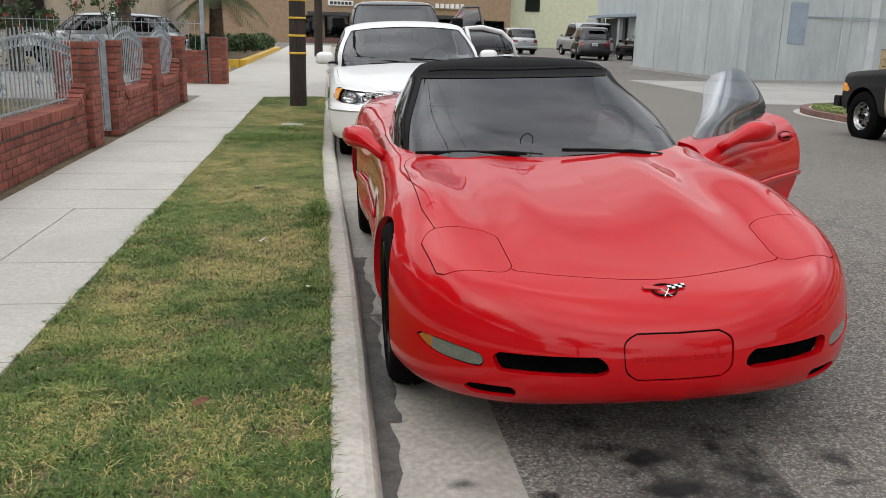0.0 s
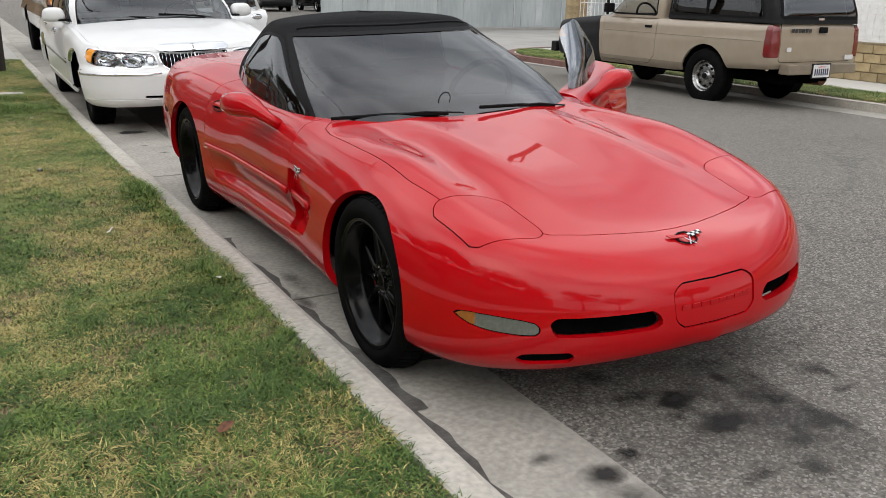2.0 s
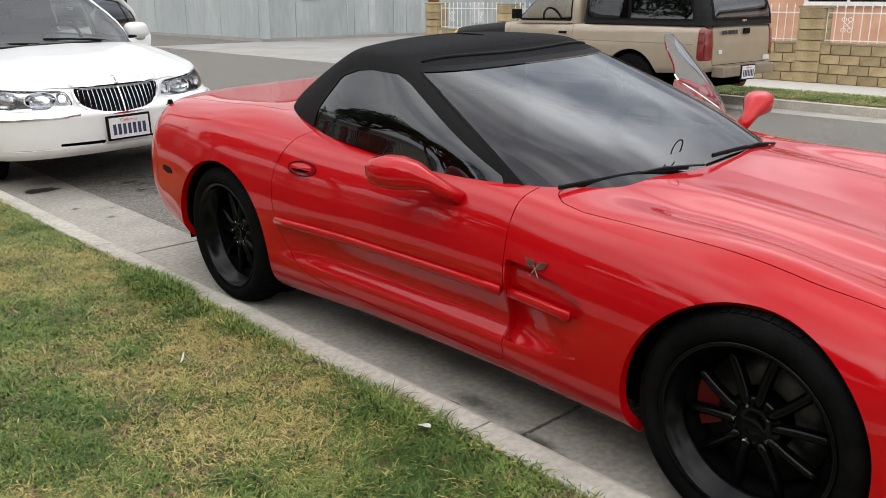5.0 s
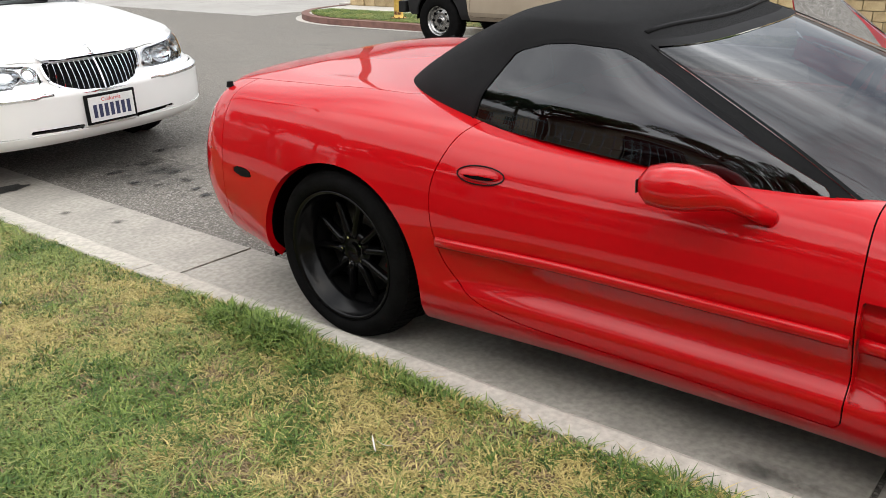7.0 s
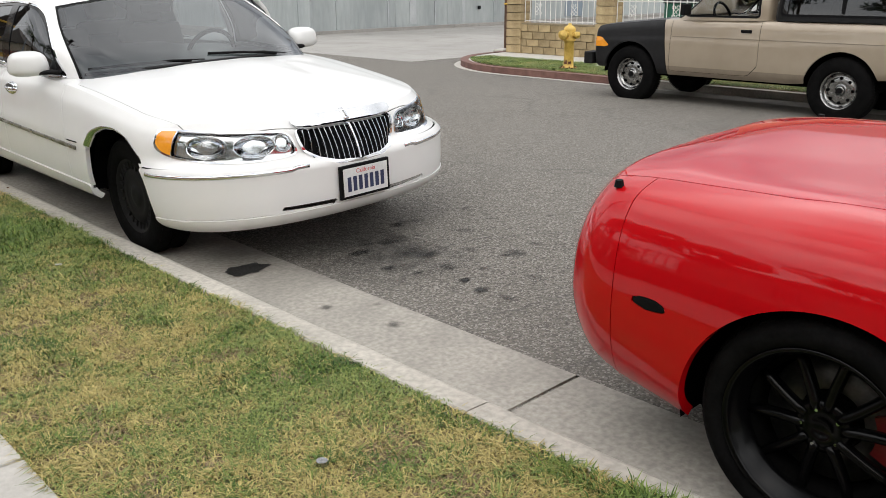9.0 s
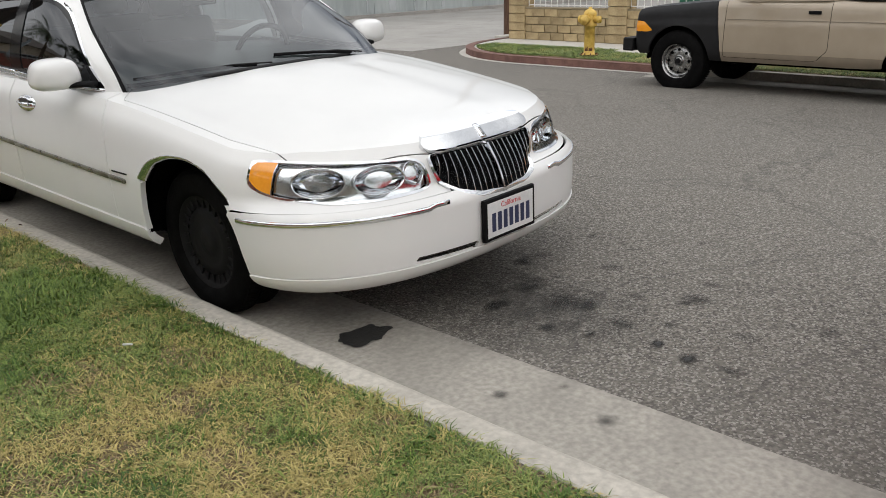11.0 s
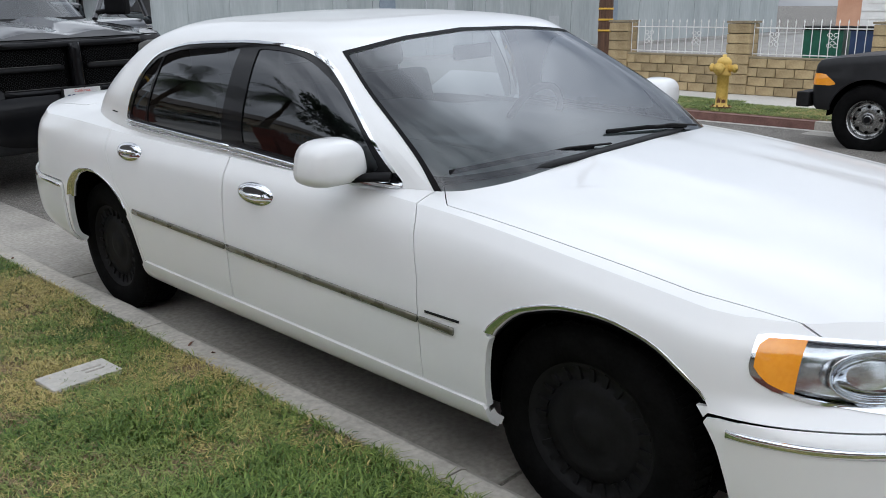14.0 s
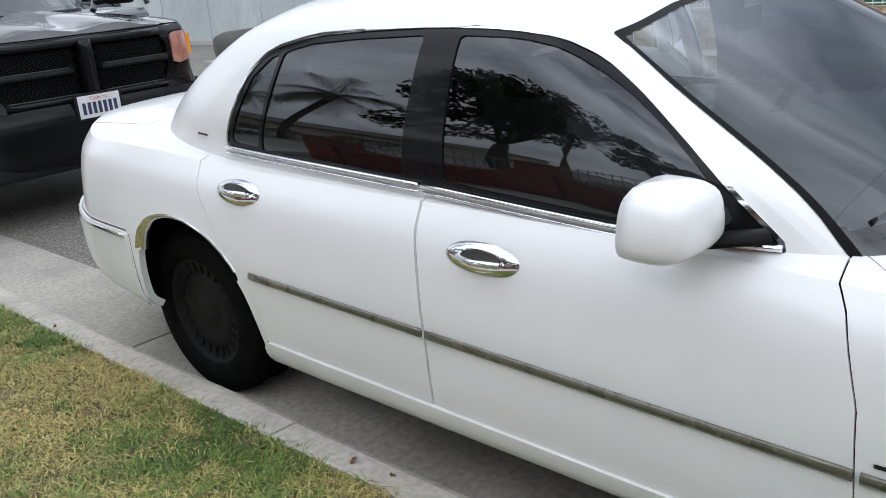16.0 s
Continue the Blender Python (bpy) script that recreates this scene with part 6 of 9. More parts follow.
        pts = on_surface(bvh, [(a, sd * 2, 0.645) for a in np.linspace(-3.17, -3.9, 14)], (0, -sd, 0), 0.013)
        obj("bumper_strip", *sweep(pts, 0.005, 6, flat=0.010), CHROME, car, True)
        for a, b, owner in ((-0.39, -0.53, car), (-0.543, -1.603, car), (-1.62, -2.37, od if sd > 0 else car)):
            pts = on_surface(bvh, [(x, sd * 2, 0.588 - (x + 0.39) * 0.0245) for x in np.linspace(a, b, 12)], (0, -sd, 0), 0.006)
            obj("moulding", *sweep(pts, 0.006, 8, flat=0.013), STRIP, owner, True, "dark olive side moulding")
        pts = on_surface(bvh, [(x, sd * 2, 0.622) for x in np.linspace(-0.37, -0.51, 5)], (0, -sd, 0), 0.002)
        obj("script_bar", *sweep(pts, 0.002, 4, flat=0.005), DARK_TRIM, car)
        for uu, zz, owner in ((-1.42, 0.85, car), (-2.425, 0.896, od if sd > 0 else car)):
            h, nn, _, _ = bvh.ray_cast(Vector((uu, sd * 2, zz)), Vector((0, -sd, 0)))
            q = Matrix.Translation(h + nn * 0.001) @ nn.to_track_quat("Z", "Y").to_matrix().to_4x4()
            V = [q @ Vector((0.115 * c * k, 0.042 * s * k, 0.018 * (1 - k**4))) for k in (0.0, 0.35, 0.6, 0.8, 0.92, 1.0) for c, s in [(math.cos(a), math.sin(a)) for a in np.linspace(0, 2 * math.pi, 29)[:-1]]]
            F = [(k * 28 + i, k * 28 + (i + 1) % 28, (k + 1) * 28 + (i + 1) % 28, (k + 1) * 28 + i) for k in range(5) for i in range(28)]
            hd = obj("door_handle", V, F, CHROME, owner, True, "chrome oval door handle")
            # flat dark oval on the dome draws the shade of the hand recess
            V = [q @ Vector((0.01 + 0.062 * c * k, 0.006 + 0.018 * s * k, 0.0192)) for k in (0.0, 1.0) for c, s in [(math.cos(a), math.sin(a)) for a in np.linspace(0, 2 * math.pi, 17)[:-1]]]
            obj("recess_shade_oval", V, [(i, (i + 1) % 16, 16 + (i + 1) % 16, 16 + i) for i in range(16)], STEEL, hd)
            obj("grip", *sweep([q @ Vector(p) for p in ((-0.06, -0.002, 0.019), (0.0, -0.008, 0.03), (0.07, -0.004, 0.021))], 0.009, 8), CHROME, hd, True)
    for sd in (-1, 1):
        wheel_well(car, 0.085, sd * 0.93, sd * 0.5, 0.435, 0.33)
        wheel_well(car, R, sd * 0.95, sd * 0.5, 0.45, 0.33, 0.0, [(-2.74 + (a + 2.74) * 1.05, 0.36 + (b - 0.36) * 1.05) for a, b in a_rear if b > 0.34])
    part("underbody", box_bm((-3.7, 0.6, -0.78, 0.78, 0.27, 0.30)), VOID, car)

    # greenhouse; the stations lie close together along the flanks too
    quarter = np.unique(np.concatenate([np.linspace(0, math.pi / 2, 28), np.arccos(np.linspace(1, 0, 46)[1:-1] ** 2.6)]))
    round_about = np.concatenate([quarter, math.pi - quarter[::-1][1:]])

    def ring(uf, ur, wf, wr, pf, pr, z, zr):
        a = round_about
        c = np.cos(a)
        mid, half = (uf + ur) / 2, (uf - ur) / 2
        e = np.where(c > 0, pf, pr)
        uu = mid + half * np.sign(c) * np.abs(c) ** (2 / e)
        k = (uf - uu) / (uf - ur)
        vv = (wf + (wr - wf) * k) * np.sin(a) ** (2 / e)
        return np.stack([uu, vv, z + (zr - z) * k], 1)

    base = ring(-0.37, -3.42, 0.908, 0.855, 5.0, 4.0, 0.925, 0.975)
    m1 = ring(-0.62, -3.28, 0.90, 0.845, 6.0, 4.0, 1.07, 1.10)
    m2 = ring(-0.88, -3.11, 0.855, 0.805, 7.0, 4.0, 1.20, 1.215)
    m3 = ring(-1.14, -2.89, 0.785, 0.742, 7.0, 4.0, 1.335, 1.33)
    m4 = ring(-1.30, -2.73, 0.71, 0.67, 7.0, 3.8, 1.405, 1.395)
    m5 = ring(-1.55, -2.62, 0.53, 0.49, 3.8, 3.4, 1.445, 1.44)
    m6 = ring(-1.85, -2.35, 0.25, 0.22, 3.0, 3.0, 1.465, 1.46)
    m7 = ring(-2.05, -2.15, 0.02, 0.02, 2, 2, 1.468, 1.468)
    C = Shell(loft_rings([base, m1, m2, m3, m4, m5, m6, m7], 8))
    side = lambda P, poly, r: np.maximum(sd_poly(P[:, 0], P[:, 2], poly, r), 0.45 - np.abs(P[:, 1]))
    outer = [(-0.755, 0.945), (-0.73, 0.952), (-0.80, 1.015), (-0.92, 1.123), (-1.067, 1.232), (-1.189, 1.306), (-1.308, 1.350), (-1.45, 1.370), (-1.675, 1.378), (-2.0, 1.368), (-2.19, 1.356), (-2.38, 1.318), (-2.478, 1.245), (-2.532, 1.126), (-2.572, 1.014), (-2.56, 1.010), (-1.66, 0.986), (-1.09, 0.957)]
    C.cut(lambda P: side(P, soften(outer, 1), 0.0), "frame", gap=0.0045, seam="chrome_rear")
    C.cut(lambda P: -1.668 - P[:, 0], "front_frame", only=("frame",), gap=0.003, seam="door_split")
    C.cut(lambda P: -1.668 - P[:, 0], "chrome_front", only=("chrome_rear",), gap=0)
    C.cut(lambda P: side(P, soften([(-0.86, 0.985), (-0.83, 1.0), (-0.92, 1.10), (-1.015, 1.178), (-1.135, 1.256), (-1.29, 1.326), (-1.42, 1.350), (-1.60, 1.356), (-1.606, 1.352), (-1.59, 1.02), (-1.585, 1.005), (-1.09, 0.978)], 1), 0.0), "front_glass", only=("front_frame",), gap=0)
    C.cut(lambda P: side(P, [(-1.738, 1.003), (-1.730, 1.356), (-2.0, 1.347), (-2.19, 1.334), (-2.311, 1.31), (-2.371, 1.019)], 0.008), "rear_glass", only=("frame",), gap=0)
    C.cut(lambda P: side(P, [(-2.386, 1.024), (-2.329, 1.304), (-2.365, 1.297), (-2.452, 1.235), (-2.505, 1.122), (-2.54, 1.032)], 0.008), "quarter_glass", only=("frame",), gap=0)
    pillar = spline([0.95, 1.07, 1.20, 1.335, 1.40], [0.805, 0.79, 0.748, 0.672, 0.625])
    C.cut(lambda P: np.maximum(np.maximum(np.abs(P[:, 1]) - pillar(P[:, 2]), P[:, 2] - 1.388 + 0.10 * P[:, 1] ** 2), -1.6 - P[:, 0]), "screen", gap=0.0055, seam="seal")
    back = spline([1.0, 1.2, 1.4], [0.66, 0.62, 0.54])
    C.cut(lambda P: np.maximum.reduce([np.abs(P[:, 1]) - back(P[:, 2]), P[:, 2] - 1.37, 1.03 - P[:, 2], P[:, 0] + 2.5]), "rear_screen", gap=0.01, seam="rear_seal")
    C.ready()
    C.emit(("body",), "roof", WHITE_PAINT, car, 0.02, label="white roof and pillars")
    C.emit(("seal",), "window_seal", SEAL, car, 0.0, -0.002)
    C.emit(("rear_seal",), "rear_window_seal", SEAL, car, 0.0, -0.002)
    C.emit(("screen",), "windscreen", WINDSCREEN, car, 0.0, label="tinted windscreen")
    C.emit(("rear_screen",), "rear_window", LIMO_GLASS, car, 0.0)
    for sd, owner in ((-1, car), (1, od)):
        C.emit(("chrome_front",), "window_chrome", CHROME, car, 0.006, -0.004, sd, "bright chrome window trim")
        C.emit(("front_frame",), "front_window_frame", BLACK_PAINT, car, 0.004, 0.0, sd)
        C.emit(("front_glass",), "front_side_window", LIMO_GLASS, car, 0.0, 0.004, sd, "black tinted side window")
        C.emit(("chrome_rear",), "window_chrome", WHITE_PAINT if sd > 0 else CHROME, owner, 0.02, -0.004, sd)
        C.emit(("frame", "door_split"), "rear_window_frame", BLACK_PAINT, owner, 0.004, 0.0, sd)
        C.emit(("rear_glass",), "rear_side_window", LIMO_GLASS, owner, 0.0, 0.004, sd, "black tinted side window")
        C.emit(("quarter_glass",), "quarter_window", LIMO_GLASS, owner, 0.0, 0.004, sd)
    pts = [(-1.70, 0.885, 0.98), (-1.70, 0.77, 1.37), (-2.0, 0.755, 1.375), (-2.36, 0.775, 1.31), (-2.52, 0.81, 1.18), (-2.58, 0.855, 0.98)]
    obj("door_window_frame", *sweep(pts, 0.035, 8), WHITE_PAINT, od, True)
    cb = tree_of(C)
    for sd in (-1, 1):
        for a, b, owner in ((-0.74, -1.662, car), (-1.676, -2.568, od if sd > 0 else car)):
            for dz, rad in ((0.002, 0.0075), (-0.016, 0.0045)):
                pts = on_surface(cb, [(x, sd * 2, dz + float(np.interp(-x, (0.73, 1.09, 1.66, 2.58), (0.951, 0.959, 0.987, 1.013)))) for x in np.linspace(a, b, 16)], (0, -sd, 0), 0.008)
                if len(pts) > 2:
                    obj("belt_chrome", *sweep(pts, rad, 6), CHROME, owner, True)
        pts = on_surface(cb, [(x, sd * 2, 1.04) for x in np.linspace(-2.70, -2.77, 4)], (0, -sd, 0), 0.001)
        if len(pts) > 2:
            obj("script_bar", *sweep(pts, 0.0015, 4, flat=0.004), DARK_TRIM, car)
    # wipers
    wiper(car, (-0.47, -0.06, 1.0), (-0.61, -0.76, 0.998))
    wiper(car, (-0.46, 0.55, 0.985), (-0.53, -0.0, 1.028))
    obj("cowl", *sweep([(-0.46 - 0.24 * (abs(v) / 0.86) ** 3, v, 0.985 - 0.03 * abs(v) ** 2) for v in np.linspace(-0.77, 0.77, 24)], 0.03, 8, flat=0.01), DARK_TRIM, car, True)
    for sd in (-1, 1):
        owner = car
        mm = Matrix.Translation((-0.916, sd * 1.0, 1.037)) @ pose(0, 0, 0, 0, 0, sd * 6)
        mr = mirror_shell(owner, "door_mirror", (0.095, 0.112, 0.074), mm, WHITE_PAINT, 3.2)
        obj("mirror_base", *sweep([(-0.76, sd * 0.88, 0.985), (-0.80, sd * 0.91, 0.985), (-0.88, sd * 0.96, 0.98)], 0.035, 8, flat=0.014), SEAL, mr, True)
        obj("mirror_glass", *box(-0.957, -0.95, sd * 0.915, sd * 1.085, 0.985, 1.09), CHROME, mr)
    # cabin
    part("dashboard", box_bm((-1.05, -0.62, -0.78, 0.78, 0.82, 0.965), bevel=0.05), DASH, car)
    for v in (-0.38, 0.38):
        seat(car, -1.75, v, 0.5, GREY_CLOTH)
        seat(car, -2.6, v, 0.5, GREY_CLOTH)
    steering_wheel(car, -1.18, 0.38, 0.95)
    part("dash_paper", box_bm((-0.88, -0.72, -0.62, -0.22, 0.972, 0.978)), PLATE_WHITE, car, "folded white papers on the dash")
    part("inner_mirror", box_bm((-1.2, -1.18, -0.11, 0.11, 1.27, 1.33), bevel=0.008), SEAL, car)
    obj("cabin_floor", *box(-3.5, -0.7, -0.8, 0.8, 0.3, 0.34), VOID, car)
    for uu, sdz, wd in ((0.0, 0.335, 0.22), (R + 0.02, 0.335, 0.22)):
        for sd in (-1, 1):
            wheel(car, uu, sd * 0.765, sdz, wd, sd, 0.215, "cover", MATT_WHEEL)
    return car


sedan()

# ---- other vehicles ----
def greenhouse_ring(n, uf, ur, wf, wr, pf, pr, z, zr):
    a = np.linspace(0, math.pi, n)
    c = np.cos(a)
    mid, half = (uf + ur) / 2, (uf - ur) / 2
    e = np.where(c > 0, pf, pr)
    uu = mid + half * np.sign(c) * np.abs(c) ** (2 / e)
    k = (uf - uu) / (uf - ur)
    vv = (wf + (wr - wf) * k) * np.sin(a) ** (2 / e)
    return np.stack([uu, vv, z + (zr - z) * k], 1)


def side_cut(shell, poly, r, tag, only=("body",), gap=0.003, inner=0.4, seam="seam"):
    shell.cut(lambda P: np.maximum(sd_poly(P[:, 0], P[:, 2], poly, r), inner - np.abs(P[:, 1])), tag, only=only, gap=gap, seam=seam)


def arch_cut(shell, c, z, rad, tag="open"):
    shell.cut(lambda P: np.maximum(np.hypot(P[:, 0] - c, P[:, 2] - z) - rad, 0.4 - np.abs(P[:, 1])), tag, gap=0)


def pickup():
    car = thing("pickup_truck", pose(8.86, 12.55, G0 + 0.005, 0, 0, 90), "old tan pickup truck, black hood and fender, camper shell", "pickup truck")
    R, front, rear = -2.655, 0.64, -3.74
    u = stations(front, rear, 0.14, 0.07, 14, 80)
    width = spline([0.64, 0.2, -1.0, -3.0, -3.74], [0.79, 0.825, 0.83, 0.83, 0.815])
    w = plan(u, width, front, rear, 0.14, 0.07, (3.5, 3.5), (4, 4))
    zc = spline([0.64, 0.5, 0.0, -0.55, -1.0, -2.0, -3.74], [0.90, 0.96, 1.02, 1.065, 1.07, 1.07, 1.065])
    z_top = lambda a, b: zc(a) - 0.035 * (np.abs(b) / 0.83) ** 5
    z_low = spline([0.64, 0.3, -0.5, -2.0, -3.0, -3.74], [0.42, 0.42, 0.38, 0.38, 0.48, 0.52])(u)
    S = Shell(body_rings(u, w, z_low, z_top, [(0, 0.05), (0.1, 0.015), (0.35, 0.0), (0.62, 0.0), (0.68, 0.006), (0.9, 0.018), (1.0, 0.05)], 22, 12, (0.1, 0.1)))
    arch_cut(S, 0.0, 0.36, 0.40)
    arch_cut(S, R, 0.36, 0.40)
    S.cut(lambda P: -0.52 + 0.12 * (P[:, 2] - 0.6) - P[:, 0], "front_clip", gap=0.004)
    S.cut(lambda P: np.maximum(0.90 - P[:, 2], np.abs(P[:, 1]) - 0.70), "hood", only=("front_clip",), gap=0.003)
    S.cut(lambda P: np.maximum(np.maximum(sd_poly(np.abs(P[:, 1]), P[:, 2], [(0.42, 0.66), (0.66, 0.66), (0.66, 0.84), (0.42, 0.84)], 0.02), 0.4 - P[:, 0]), -1), "headlamp", only=("front_clip",), gap=0)
    S.cut(lambda P: np.maximum(sd_poly(P[:, 0], P[:, 2], [(0.30, 0.68), (0.70, 0.68), (0.70, 0.80), (0.46, 0.80)], 0.02), 0.66 - np.abs(P[:, 1])), "corner_lamp", only=("front_clip",), gap=0)
    side_cut(S, [(-0.585, 1.2), (-0.57, 0.43), (-1.60, 0.43), (-1.72, 0.55), (-1.72, 1.2)], 0.03, "door")
    S.cut(lambda P: np.maximum(np.abs(P[:, 0] + 1.80) - 0.006, 0.3 - np.abs(P[:, 1])), "seam", gap=0)
    S.cut(lambda P: np.maximum(np.maximum(sd_poly(np.abs(P[:, 1]), P[:, 2], [(-1, 0.60), (0.68, 0.60), (0.68, 1.2), (-1, 1.2)], 0.01), P[:, 0] + 3.68), 0.5 - P[:, 2]), "tailgate", gap=0.004)
    S.cut(lambda P: np.maximum(sd_poly(P[:, 0], P[:, 2], [(-3.60, 0.66), (-3.9, 0.66), (-3.9, 1.04), (-3.60, 1.04)], 0.01), 0.69 - np.abs(P[:, 1])), "tail_lamp", gap=0.003)
    S.cut(lambda P: P[:, 2] - 0.78, "tail_lamp_low", only=("tail_lamp",), gap=0)
    S.cut(lambda P: P[:, 2] - 0.49, "sill", gap=0)
    S.cut(lambda P: P[:, 2] - 0.49, "sill", only=("door",), gap=0)
    S.ready()
    bvh = tree_of(S)
    S.emit(("body",), "body", TAN_PAINT, car, 0.03, label="faded tan paintwork")
    for sd in (1, -1):
        S.emit(("front_clip",), "front_wing", BLACK_PRIMER, car, 0.03, 0, sd, "flat black front wing")
    S.emit(("hood",), "hood", BLACK_PRIMER, car, 0.012, label="flat black hood")
    for sd in (1, -1):
        S.emit(("seam",), "panel_gap", VOID, car, 0, 0.006, sd)
    for sd in (1, -1):
        S.emit(("sill",), "sill", TAN_DARK, car, 0.02, 0, sd)
    S.emit(("tailgate",), "tailgate", TAN_PAINT, car, 0.01)
    for sd in (1, -1):
        S.emit(("door",), "door", TAN_PAINT, car, 0.012, 0, sd)
        S.emit(("headlamp",), "headlamp", CLEAR_LENS, car, 0.01, -0.002, sd)
        S.emit(("corner_lamp",), "corner_lamp", AMBER, car, 0.01, -0.004, sd, "orange corner lamp")
        tl = S.emit(("tail_lamp",), "tail_lamp", RED_LENS, car, 0.01, -0.004, sd, "red tail lamp")
        S.emit(("tail_lamp_low",), "lower_lens", RED_LENS, tl, 0.01, -0.004, sd)
        pts = on_surface(bvh, [(a, sd * 2, 0.845) for a in np.linspace(-0.6, -3.55, 24)], (0, -sd, 0), 0.002)
        obj("crease_line", *sweep(pts, 0.003, 4, flat=0.006), TAN_DARK, car)
        h, nn, _, _ = bvh.ray_cast(Vector((-1.55, sd * 2, 0.93)), Vector((0, -sd, 0)))
        part("door_handle", box_bm((-1.62, -1.49, h.y - 0.012, h.y + 0.012, 0.915, 0.95), bevel=0.005), SEAL, car)
        for c in (0.0, R):
            wheel_well(car, c, sd * 0.77, sd * 0.4, 0.415, 0.36)
            wheel(car, c, sd * 0.70, 0.35, 0.23, sd, 0.20, "steel", DULL_CHROME)
    part("rear_bumper", box_bm((-3.86, -3.70, -0.62, 0.62, 0.46, 0.58), bevel=0.015), TAN_DARK, car)
    part("front_bumper", box_bm((0.60, 0.74, -0.80, 0.80, 0.44, 0.60), bevel=0.02), DARK_TRIM, car)
    part("chassis", box_bm((-3.6, 0.4, -0.45, 0.45, 0.32, 0.45), bevel=0.02), VOID, car)
    part("axle", cyl_bm(0.05, 0.05, -0.62, 0.62, 16, pose(R, 0, 0.35, 90)), VOID, car)
    part("silencer", cyl_bm(0.08, 0.08, -0.25, 0.25, 16, pose(-3.35, -0.35, 0.36, 0, 90, 0)), RUST, car)
    number_plate(car, Matrix.Translation((-3.872, 0.05, 0.50)) @ pose(0, 0, 0, 90, 0, -90), DARK_TRIM)
    for i in range(6):
        v = 0.50 - i * 0.062
        obj("badge_bar", *box(-3.748, -3.742, v - 0.022, v + 0.022, 0.955, 1.0), SIGN_DARK, car)
    part("tailgate_latch", box_bm((-3.755, -3.735, -0.12, 0.02, 0.95, 1.02), bevel=0.004), SEAL, car)
    obj("sticker", *box(-3.752, -3.748, -0.68, -0.52, 0.62, 0.68), PLATE_WHITE, car)
    obj("sticker", *box(-3.752, -3.748, 0.50, 0.58, 0.73, 0.78), PLATE_WHITE, car)
    # cab
    rg = lambda *a: greenhouse_ring(40, *a)
    keys = [rg(-0.50, -1.80, 0.80, 0.80, 6, 12, 1.03, 1.05), rg(-0.80, -1.80, 0.785, 0.785, 6, 12, 1.25, 1.25), rg(-1.05, -1.79, 0.735, 0.735, 6, 10, 1.46, 1.46), rg(-1.15, -1.76, 0.68, 0.68, 5, 8, 1.545, 1.545), rg(-1.3, -1.6, 0.45, 0.45, 4, 5, 1.575, 1.575), rg(-1.44, -1.46, 0.02, 0.02, 2, 2, 1.58, 1.58)]
    C = Shell(loft_rings(keys, 6))
    side_cut(C, [(-0.72, 1.09), (-1.13, 1.47), (-1.66, 1.49), (-1.68, 1.09)], 0.02, "glass", gap=0.012, seam="seal")
    C.cut(lambda P: np.maximum(np.maximum(P[:, 3] - 0.34, P[:, 2] - 1.49), 1.07 - P[:, 2]), "screen", gap=0.01, seam="seal")
    C.ready()
    C.emit(("body",), "cab_roof", TAN_PAINT, car, 0.02)
    C.emit(("seal",), "window_seal", SEAL, car, 0, -0.002)
    C.emit(("screen",), "windscreen", CLEAR_GLASS, car, 0)
    for sd in (1, -1):
        C.emit(("glass",), "door_window", CLEAR_GLASS, car, 0, 0, sd)
        part("door_mirror", box_bm((-0.86, -0.80, sd * 0.86, sd * 1.02, 1.10, 1.23), bevel=0.015), SEAL, car)
        obj("mirror_bracket", *sweep([(-0.80, sd * 0.78, 1.09), (-0.82, sd * 0.9, 1.12)], 0.012, 6), SEAL, car)
    for v in (-0.38, 0.38):
        seat(car, -1.45, v, 0.62, GREY_CLOTH)
    steering_wheel(car, -1.0, 0.36, 1.06)
    part("dashboard", box_bm((-0.95, -0.6, -0.7, 0.7, 0.9, 1.05), bevel=0.04), DASH, car)
    # camper shell on the bed
    keys = [rg(-1.83, -3.74, 0.80, 0.79, 14, 14, 1.06, 1.06), rg(-1.84, -3.70, 0.785, 0.775, 14, 14, 1.25, 1.25), rg(-1.86, -3.58, 0.75, 0.74, 12, 12, 1.52, 1.52), rg(-1.9, -3.5, 0.69, 0.68, 8, 8, 1.62, 1.60), rg(-2.2, -3.2, 0.4, 0.4, 4, 4, 1.66, 1.645), rg(-2.6, -2.8, 0.02, 0.02, 2, 2, 1.67, 1.66)]
    C = Shell(loft_rings(keys, 6))
    side_cut(C, [(-1.92, 1.12), (-1.94, 1.50), (-3.42, 1.48), (-3.52, 1.12)], 0.03, "glass", gap=0.012, seam="seal")
    C.cut(lambda P: np.maximum(np.maximum(sd_poly(P[:, 1], P[:, 2], [(-0.70, 1.13), (0.70, 1.13), (0.64, 1.52), (-0.64, 1.52)], 0.03), P[:, 0] + 3.5), -1), "hatch", gap=0.02, seam="seal")
    C.cut(lambda P: 1.56 - P[:, 2], "roof", gap=0)
    C.ready()
    sh = C.emit(("body",), "camper_shell", DARK_TRIM, car, 0.02, label="dark camper shell over the bed")
    C.emit(("roof",), "shell_roof", TAN_DARK, sh, 0.0)
    C.emit(("seal",), "window_seal", SEAL, sh, 0, -0.003)
    C.emit(("hatch",), "hatch_window", SMOKE_GLASS, sh, 0)
    for sd in (1, -1):
        g = C.emit(("glass",), "side_window", LIMO_GLASS, sh, 0, 0, sd)
        obj("window_divider", *box(-2.62, -2.58, sd * 0.74, sd * 0.79, 1.12, 1.5), SEAL, sh)
    part("hatch_handle", box_bm((-3.735, -3.70, -0.05, 0.05, 1.10, 1.125), bevel=0.004), CHROME, sh)
    return car


pickup()


